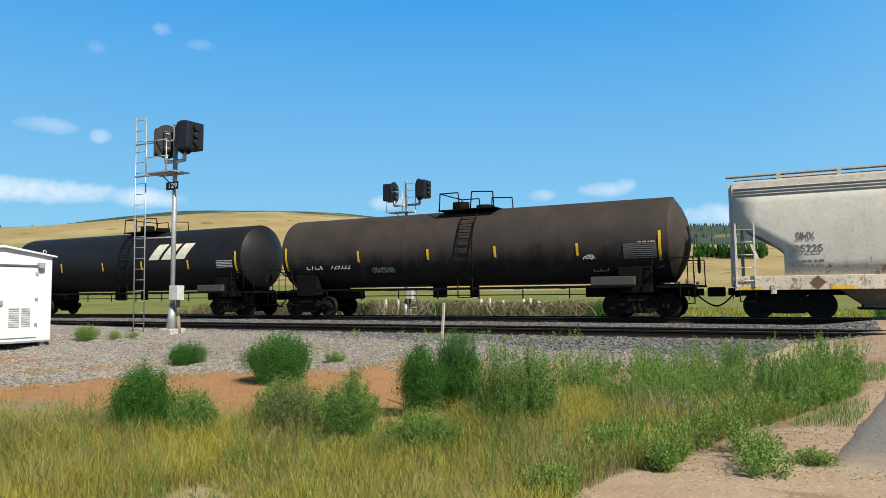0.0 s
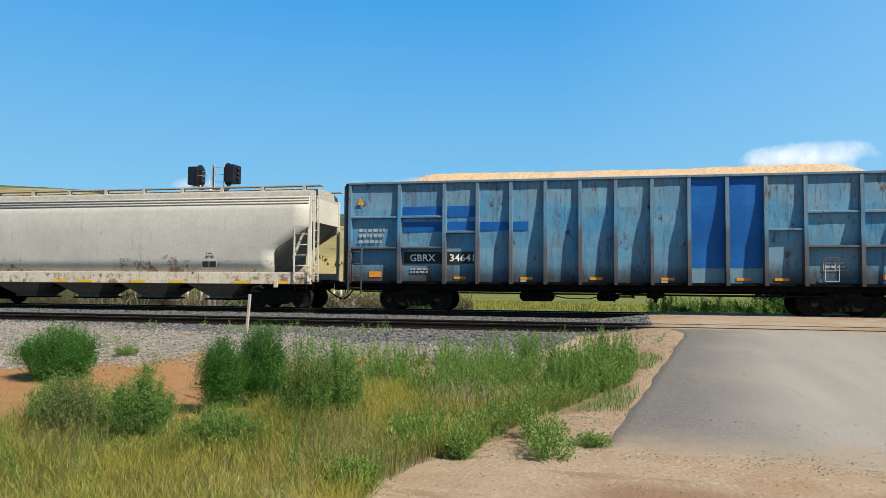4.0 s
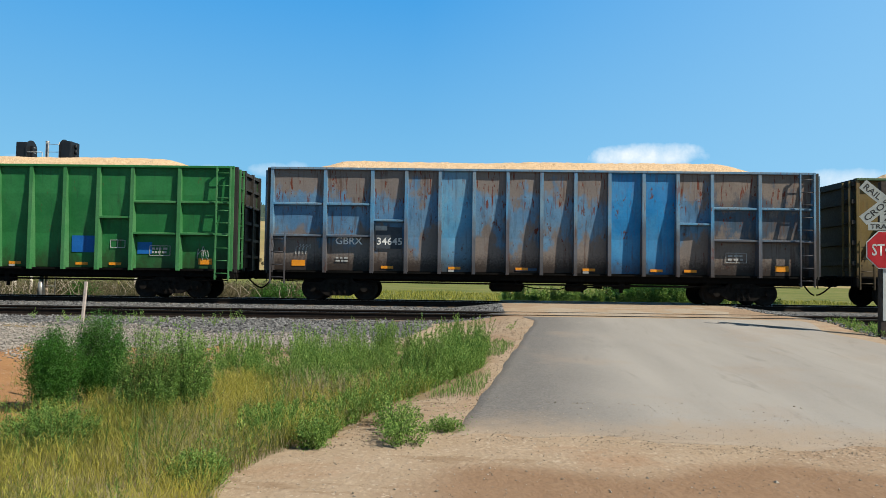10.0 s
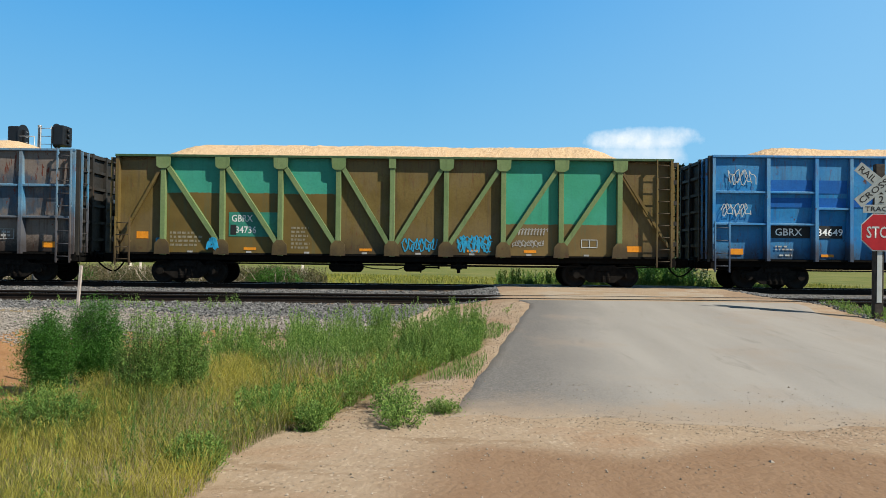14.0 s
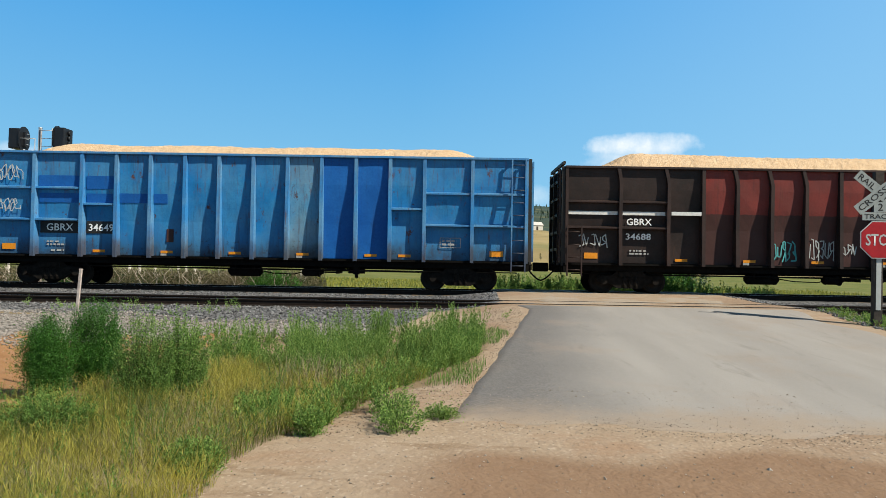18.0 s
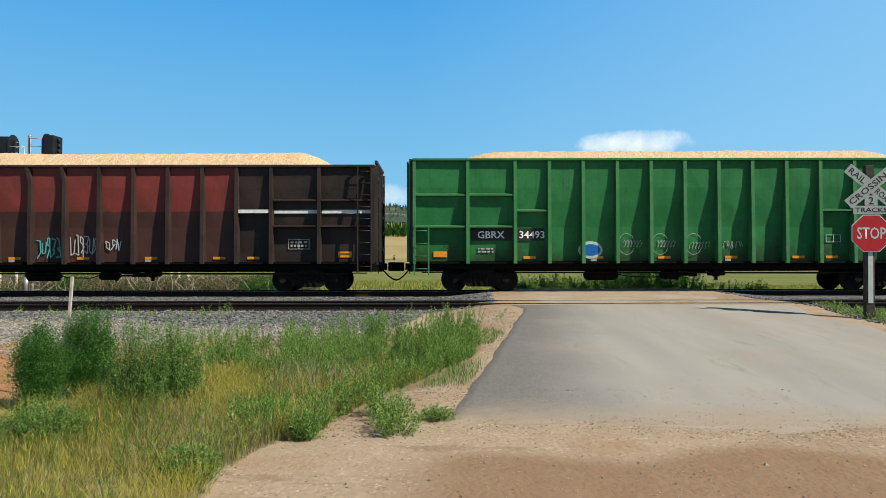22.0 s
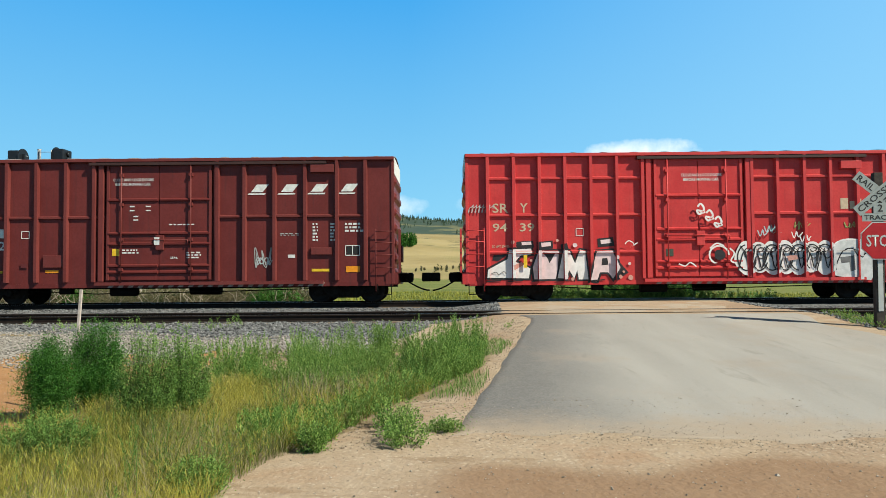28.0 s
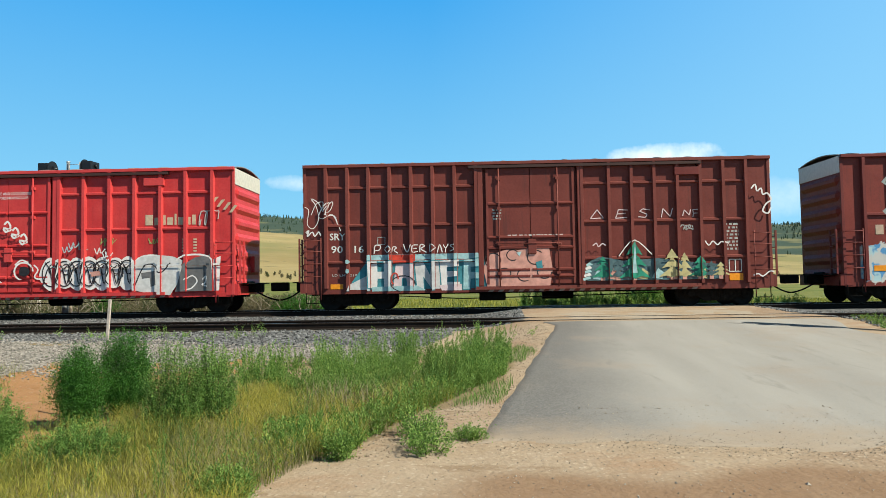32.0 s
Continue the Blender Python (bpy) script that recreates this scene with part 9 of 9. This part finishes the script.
def inside_meadow(x, y):
    edge = road_left(y) - np.interp(y, [0, 4.0, 4.84, 5.86, 6.48, 7.0, 7.84, 8.6, 9.43, 10.5, 12.0, 13.2], [0.0, -0.2, -0.2, 0.62, 0.98, 1.2, 1.02, 0.80, 0.48, 0.22, 0.3, 0.9])
    return x < edge


def spread(n, x0, x1, y0, y1, seed, keep):
    rng = np.random.default_rng(seed)
    x, y = rng.uniform(x0, x1, n), rng.uniform(y0, y1, n)
    ok = keep(x, y)
    return x[ok], y[ok], rng


# bare spots of clay between the bushes stay free of grass
def patchy(x, y):
    return value_noise(x * 0.8, y * 0.8, 31) * 0.6 + value_noise(x * 2.3, y * 2.3, 32) * 0.4


def blades(name, x, y, rng, hmin, hmax, width, bend, material, label, heads=None):
    n = len(x)
    h = rng.uniform(hmin, hmax, n) * (0.5 + 0.5 * value_noise(x * 0.9, y * 0.9, 33) + 0.45 * value_noise(x * 3.7, y * 3.7, 34))
    a = rng.uniform(0, 2 * math.pi, n) + 2.5 * value_noise(x * 2.2, y * 2.2, 35)
    d = np.stack([np.cos(a), np.sin(a), np.zeros(n)], -1)
    sd = np.stack([-np.sin(a), np.cos(a), np.zeros(n)], -1)
    b = (h * rng.uniform(0.15, 1.0, n) * bend)[:, None]
    base = np.stack([x, y, land(x, y) - 0.01], -1)
    rows = []
    for f, w in ((0.0, 1.0), (0.4, 0.85), (0.75, 0.55), (1.0, 0.08)):
        c = base + d * b * f * f + np.array([0, 0, 1.0]) * (h * (f - 0.18 * f * f))[:, None]
        o = sd * (width * w * 0.5)
        rows += [c - o, c + o]
    v = np.stack(rows, 1).reshape(-1, 3)
    k = np.arange(n)[:, None] * 8
    f = np.concatenate([k + np.array([[0, 1, 3, 2]]), k + np.array([[2, 3, 5, 4]]), k + np.array([[4, 5, 7, 6]])], 1).reshape(-1, 4)
    tagged(new(name, arrays_mesh(name, v, f, material)), label, "grass", kind="stuff")
    return rows[-1], d, h


def weed_band(x, y):
    lo = np.interp(x, [-5.2, -3.6, -2.6, -2.2, -1.2, -0.2, 0.5, 1.0], [11.4, 10.3, 9.7, 9.2, 7.9, 8.7, 10.0, 11.5])
    hi = np.interp(x, [-5.2, -3.6, -2.2, -1.0, 0.2, 1.0], [11.6, 12.6, 12.9, 13.2, 13.3, 13.0])
    return (y > lo) & (y < hi) & inside_meadow(x, y) & (value_noise(x * 1.9, y * 1.9, 52) > 0.30)


# meadow grass in the ditch
def in_ditch(x, y):
    ragged = 0.9 * (value_noise(x * 1.3, y * 1.3, 36) - 0.5) + 0.7 * (value_noise(x * 4.1, y * 4.1, 37) - 0.5)
    bare = np.hypot((x + 4.72) / 0.95, (y - 7.2) / 0.62) + 0.9 * ragged < 0.95
    return inside_meadow(x, y) & (np.hypot(x, y) > 2.3) & (y < meadow_top(x) + ragged) & ~weed_band(x, y) & ~bare & (y > 1.9 + 0.8 * value_noise(x * 0.9, y * 0.9, 38) + 0.3 * value_noise(x * 3.1, y * 3.1, 39))


x, y, rg = spread(390000, -17, 0.6, 1.9, 11.6, 41, lambda x, y: in_ditch(x, y) & (patchy(x, y) > 0.22))
tips, dirs, hh = blades("meadow_grass", x, y, rg, 0.12, 0.40, 0.0034, 1.15, MEADOW, "yellow-green meadow grass in the roadside ditch")
# thin tufts on the clay and gravel
x, y, rg = spread(26000, -14, -3.0, 5.0, 12.6, 46, lambda x, y: ~in_ditch(x, y) & inside_meadow(x, y) & (value_noise(x * 1.7, y * 1.7, 47) > 0.80 - 0.22 * np.exp(-np.abs(y - meadow_top(x)) / 0.7)))
blades("bank_tufts", x, y, rg, 0.06, 0.30, 0.004, 1.0, MEADOW, "thin grass tufts on the bare ditch bank")
# seed heads
pick = rg.random(len(tips)) < 0.19 * (0.2 + 1.5 * smooth01((tips[:, 0] + 6.0) / 2.0)) * (0.3 + 1.4 * value_noise(tips[:, 0] * 0.7, tips[:, 1] * 0.7, 45))
tb = tips[pick]
up = dirs[pick] * 0.35 + np.array([0, 0, 1.0]) + rg.normal(0, 0.3, (len(tb), 3))
SEED = foliage("grass_seed", (0.38, 0.36, 0.06), (0.54, 0.50, 0.12), None, 0.3)
tagged(new("grass_seed_heads", leaves_mesh("grass_seed_heads", tb - up * 0.026, tb + up * 0.028, 0.0048, SEED)), "yellow seed heads over the meadow grass", "grass", kind="stuff")
# dry straw
x, y, rg = spread(42000, -14, 0.3, 3.0, 11.5, 42, lambda x, y: in_ditch(x, y) & (np.hypot(x, y) > 3.2) & (value_noise(x * 0.9, y * 0.9, 44) + 0.3 * value_noise(x * 3, y * 3, 48) > 0.72))
blades("dry_grass", x, y, rg, 0.10, 0.40, 0.0036, 1.3, DRY, "dry straw-coloured grass in the ditch")


def weeds(name, x, y, rng, hmin, hmax, leaves, leaf, material, label):
    """Upright stalks with small leaves all along."""
    n = len(x)
    h = rng.uniform(hmin, hmax, n) * (0.25 + 0.6 * value_noise(x * 1.1 + 7, y * 1.1, 91) + 0.85 * value_noise(x * 2.9, y * 2.9, 92) ** 1.5)
    h = np.minimum(h, 0.82 * hmax)
    foot = np.stack([x, y, land(x, y) - 0.02], -1)
    tip = foot + np.stack([rng.normal(0, 0.09, n), rng.normal(0, 0.09, n), h], -1)
    s = np.repeat(np.arange(n), leaves)
    m = len(s)
    f = rng.uniform(0.06, 1.02, m)
    base = foot[s] + (tip[s] - foot[s]) * f[:, None]
    a = rng.uniform(0, 2 * math.pi, m)
    reach = (leaf * rng.uniform(0.6, 1.3, m) * (1.25 - 0.75 * f))
    off = np.stack([np.cos(a), np.sin(a), rng.uniform(0.3, 1.9, m)], -1) * 0.75
    out = rng.uniform(0.0, 0.9, m)[:, None] * (0.09 * (1.1 - f))[:, None] * off
    b = base + out
    t = b + off * reach[:, None]
    v, fc = stems_arrays(foot, tip, 0.004)
    me = leaves_mesh(name, b, t, leaf * 0.36, material)
    tagged(new(name, me), label, "weeds", kind="stuff")
    tagged(new(name + "_stalks", arrays_mesh(name + "_stalks", v, fc, material)), "thin green stalks of the roadside weeds", "weeds", kind="stuff")


cx, cy, rg = spread(620, -5.2, 1.2, 7.8, 13.8, 51, weed_band)
k = rg.integers(5, 14, len(cx))
x, y = np.repeat(cx, k), np.repeat(cy, k)
x, y = x + rg.normal(0, 0.075, len(x)), y + rg.normal(0, 0.075, len(x))
ok = inside_meadow(x, y)
x, y = x[ok], y[ok]
weeds("tall_weeds", x, y, rg, 0.24, 0.74, 80, 0.034, WEED, "tall green weeds along the road's edge")
x, y, rg = spread(5200, -3.2, 0.4, 5.6, 10.4, 53, lambda x, y: inside_meadow(x, y) & ~inside_meadow(x + 0.2 + 0.5 * value_noise(x * 2.0, y * 2.0, 93), y) & (value_noise(x * 2.6, y * 2.6, 94) > np.interp(y, [5.6, 6.0, 6.6, 7.2], [0.35, 0.68, 0.45, 0.22])))
weeds("edge_weeds", x, y, rg, 0.16, 0.46, 50, 0.034, WEED, "leafy green weeds at the dirt edge")
x, y, rg = spread(2600, -14, -1.7, 3.2, 11.4, 54, lambda x, y: in_ditch(x, y - 0.35) & (patchy(x + 3, y) + 0.12 * smooth01(y - meadow_top(x) + 1.2) > 0.55))
weeds("meadow_weeds", x, y, rg, 0.22, 0.62, 44, 0.022, FEATHER, "grey-green weeds among the ditch grass")
x, y, rg = spread(500, -13, 0.8, 12.6, 16.6, 55, lambda x, y: (x < road_left(y) - 0.3) & (value_noise(x * 0.9, y * 0.9, 56) > 0.58))
weeds("gravel_weeds", x, y, rg, 0.10, 0.40, 26, 0.04, WEED, "sparse weeds on the gravel shoulder")
x, y, rg = spread(1400, 8.2, 15, 12.0, 17.2, 57, lambda x, y: (x > road_right(y) + 0.25) & (value_noise(x * 1.4, y * 1.4, 58) > 0.35))
weeds("verge_weeds", x, y, rg, 0.08, 0.28, 26, 0.05, WEED, "low green weeds around the crossing sign")
x, y, rg = spread(9000, 8.2, 15, 9.0, 17.3, 59, lambda x, y: (x > road_right(y) + 0.2 + 0.5 * value_noise(x * 2, y * 2, 60)))
blades("verge_grass", x, y, rg, 0.06, 0.22, 0.008, 0.7, GRASS, "short grass on the verge by the crossing sign")
x, y, rg = spread(15000, -1.2, 1.5, 8.4, 13.4, 61, lambda x, y: (x < road_left(y) - 0.03) & (x > road_left(y) - 0.62) & (value_noise(x * 2.4, y * 1.6, 62) > 0.52))
blades("kerb_grass", x, y, rg, 0.05, 0.16, 0.005, 0.8, FEATHER, "short grass along the asphalt edge")

# dead pale stalks standing in the weeds
x, y, rg = spread(260, -2.3, -1.3, 8.0, 9.2, 62, lambda x, y: x < 5)
blades("dead_stalks", x, y, rg, 0.35, 0.62, 0.006, 0.7, DRY, "dead pale stalks among the green weeds")

# -- beyond the main track: scrub, reeds and pasture grass
x, y, rg = spread(10500, -36, -7.5, 30.5, 37.0, 63, lambda x, y: value_noise(x * 0.7, y * 0.7, 64) > 0.22)
weeds("scrub", x, y, rg, 0.45, 1.25, 30, 0.10, SCRUB, "grey-green scrub behind the railway")
x, y, rg = spread(1100, 1.2, 12.5, 28.6, 33.0, 65, lambda x, y: value_noise(x * 0.5, y * 0.5, 66) > 0.30)
weeds("trackside_reeds", x, y, rg, 0.30, 0.85, 34, 0.10, WEED, "bright green weeds behind the main track")
x, y, rg = spread(42000, -32, 30, 29.5, 62, 67, lambda x, y: np.abs(x) < 40)
blades("pasture_grass", x, y, rg, 0.10, 0.34, 0.03, 0.5, GRASS, "short pasture grass beyond the railway")
# bleached branches in the scrub
rg = np.random.default_rng(68)
tw = Build()
for k in range(230):
    bx, by = rg.uniform(-27, -8), rg.uniform(30, 33.5)
    p = Vector((bx, by, float(land(bx, by))))
    for j in range(3):
        q = p + Vector((rg.normal(0, 0.25), rg.normal(0, 0.15), rg.uniform(0.2, 0.5)))
        tw.tube(p, q, 0.018 - 0.004 * j, 5, 0.012 - 0.003 * j, False)
        p = q
solid("dead_branches", tw, TWIG, "bleached dead branches in the scrub", "branches", kind="stuff")


# -- trees
def conifer_arrays(rng, n, h, r):
    """Drooping boughs of needles round a spire."""
    f = rng.uniform(0.0, 1.0, n) ** 0.9
    a = rng.uniform(0, 2 * math.pi, n)
    whorl = 0.72 + 0.28 * np.sin(f * 46 + 2 * np.sin(a * 2))
    reach = r * np.minimum(1.02 - f, 0.8) ** 0.85 * whorl * rng.uniform(0.25, 1.05, n) * (0.85 + 0.3 * np.sin(a * 3 + f * 5))
    base = np.stack([np.cos(a) * reach, np.sin(a) * reach, f * h - reach * 0.25], -1)
    d = np.stack([np.cos(a), np.sin(a), np.full(n, -0.25)], -1) + rng.normal(0, 0.35, (n, 3))
    return base, base + d * (0.30 * rng.uniform(0.6, 1.3, n))[:, None]


def conifer(x, y, h, r, seed, n, label):
    rng = np.random.default_rng(seed)
    ob = thing("spruce_tree", pose(x, y, float(land(x, y)) - 0.1), label, "tree", "conifers behind the railway")
    part("trunk", Build().tube((0, 0, 0), (0, 0, h * 0.97), 0.02 * h, 10, 0.02), BARK, ob)
    lb = Build()
    for k in range(34):
        f, a = 0.08 + 0.86 * k / 34, k * 2.4
        rr = r * (1.0 - f) ** 0.85 * 0.8
        lb.tube((0, 0, f * h), (math.cos(a) * rr, math.sin(a) * rr, f * h - rr * 0.25), 0.035 * (1.1 - f), 5, 0.01, False)
    tagged(part("bough_frame", lb, BARK, ob), kind="stuff")
    b, t = conifer_arrays(rng, n, h, r)
    part("crown", leaves_mesh("crown", b, t, 0.11, NEEDLE), NEEDLE, ob)


conifer(16.9, 58.0, 9.7, 2.7, 1, 16000, "tall dark spruce standing in the pasture")
conifer(14.3, 58.5, 9.4, 2.5, 2, 13000, "dark spruce beside a taller one in the pasture")
conifer(11.8, 58.0, 7.4, 2.4, 3, 10000, "young dense spruce beside taller ones")

# far woods on the slopes: spires of a few faces each
rg = np.random.default_rng(70)
az = np.concatenate([rg.uniform(-66, -53, 90), rg.uniform(-22, 38, 2600), rg.uniform(-24, -18, 14), rg.uniform(-19, 60, 1500)])
rr = np.concatenate([rg.uniform(470, 500, 90), rg.uniform(620, 1250, 2600), rg.uniform(440, 480, 14), rg.uniform(1150, 1500, 1500)])
keep = (rr > 1100) | (value_noise(az * 0.55, rr / 90, 71) > 0.46) | (rr < 505)
az, rr = az[keep], rr[keep]
x, y = rr * np.sin(np.radians(az)), rr * np.cos(np.radians(az))
hh = rg.uniform(3.0, 7.5, len(x)) * np.where(rr < 505, 0.75, 1.0)
V, F, o = [], [], 0
for px_, py_, h_ in zip(x, y, hh):
    z_ = float(land(px_, py_)) - 0.5
    for t0, t1, w in ((0.05, 0.55, 0.22), (0.35, 0.8, 0.16), (0.62, 1.0, 0.10)):
        a = rg.uniform(0, 6.28) + np.arange(5) * 1.2566
        w_ = w * h_ * rg.uniform(0.8, 1.25, 5)
        ring = np.stack([px_ + np.cos(a) * w_, py_ + np.sin(a) * w_, np.full(5, z_ + t0 * h_) + rg.normal(0, 0.03 * h_, 5)], -1)
        V += [ring, np.array([[px_, py_, z_ + t1 * h_]])]
        F += [(o + i, o + (i + 1) % 5, o + 5) for i in range(5)]
        o += 6
tagged(new("far_woods", arrays_mesh("far_woods", np.concatenate(V), np.array(F), NEEDLE)), "dark conifer woods on the distant slopes", "woods", kind="stuff")

# low dark shrub line across the pasture
x, y, rg = spread(900, -90, 90, 120, 210, 72, lambda x, y: np.abs(y - 165 - 20 * np.sin(x * 0.05)) < 12 * value_noise(x * 0.06, x * 0 + 1, 73) + 1)
weeds("pasture_shrubs", x, y, rg, 0.6, 1.8, 60, 0.4, SCRUB, "dark shrubs along a pasture line")

# a thicket of small trees on the slope
x, y, rg = spread(260, -46, -22, 272, 290, 74, lambda x, y: value_noise(x * 0.25, y * 0.25, 75) > 0.3)
weeds("thicket", x, y, rg, 2.2, 6.0, 110, 0.75, BUSH, "dark green thicket of small trees on the slope")

# -- far farm building
fx, fy = 38.0, 418.0
fz = float(land(fx, fy))
farm = thing("farm_building", pose(fx, fy, fz - 0.3, 0, 0, 20), "small pale farm building on the far slope", "house")
part("wall", Build().box(-3.6, 3.6, -2.6, 2.6, 0, 3.0), BAND_GREY, farm)
part("roof", Build().loft([[(x, -3.0, 2.9), (x, 0, 5.0), (x, 3.0, 2.9)] for x in (-3.9, 3.9)], smooth=False), plain("pale_roof", (0.62, 0.58, 0.55), 0.7), farm)
part("door", Build().box(-0.6, 0.6, -2.66, -2.58, 0, 2.2), POST_WOOD, farm)


# ---- what moves: the cars roll to the left, their wheels turn ----
def motions():
    marks = [k * 0.5 for k in range(65)]
    for ob, mid, trucks in CARS:
        walk(ob, [(t, on_track(mid + speed_path(t), YB, RAIL_B)) for t in marks])
        seen = [k * 0.1 for k in range(321) if -38 < mid + speed_path(k * 0.1) < 34]
        if not seen:
            continue
        for truck, sets in trucks:
            for w, dx in sets:
                rows, last = [], speed_path(seen[0])
                rows.append((0.0, pose(dx, 0, 0.42)))
                for t in seen:
                    if t > 0.05:
                        turn = math.degrees((speed_path(t) - speed_path(seen[0])) / 0.42)
                        rows.append((t, pose(dx, 0, 0.42, 0, turn, 0)))
                if seen[-1] < 31.95:
                    rows.append((32.0, rows[-1][1]))
                walk(w, rows)


motions()
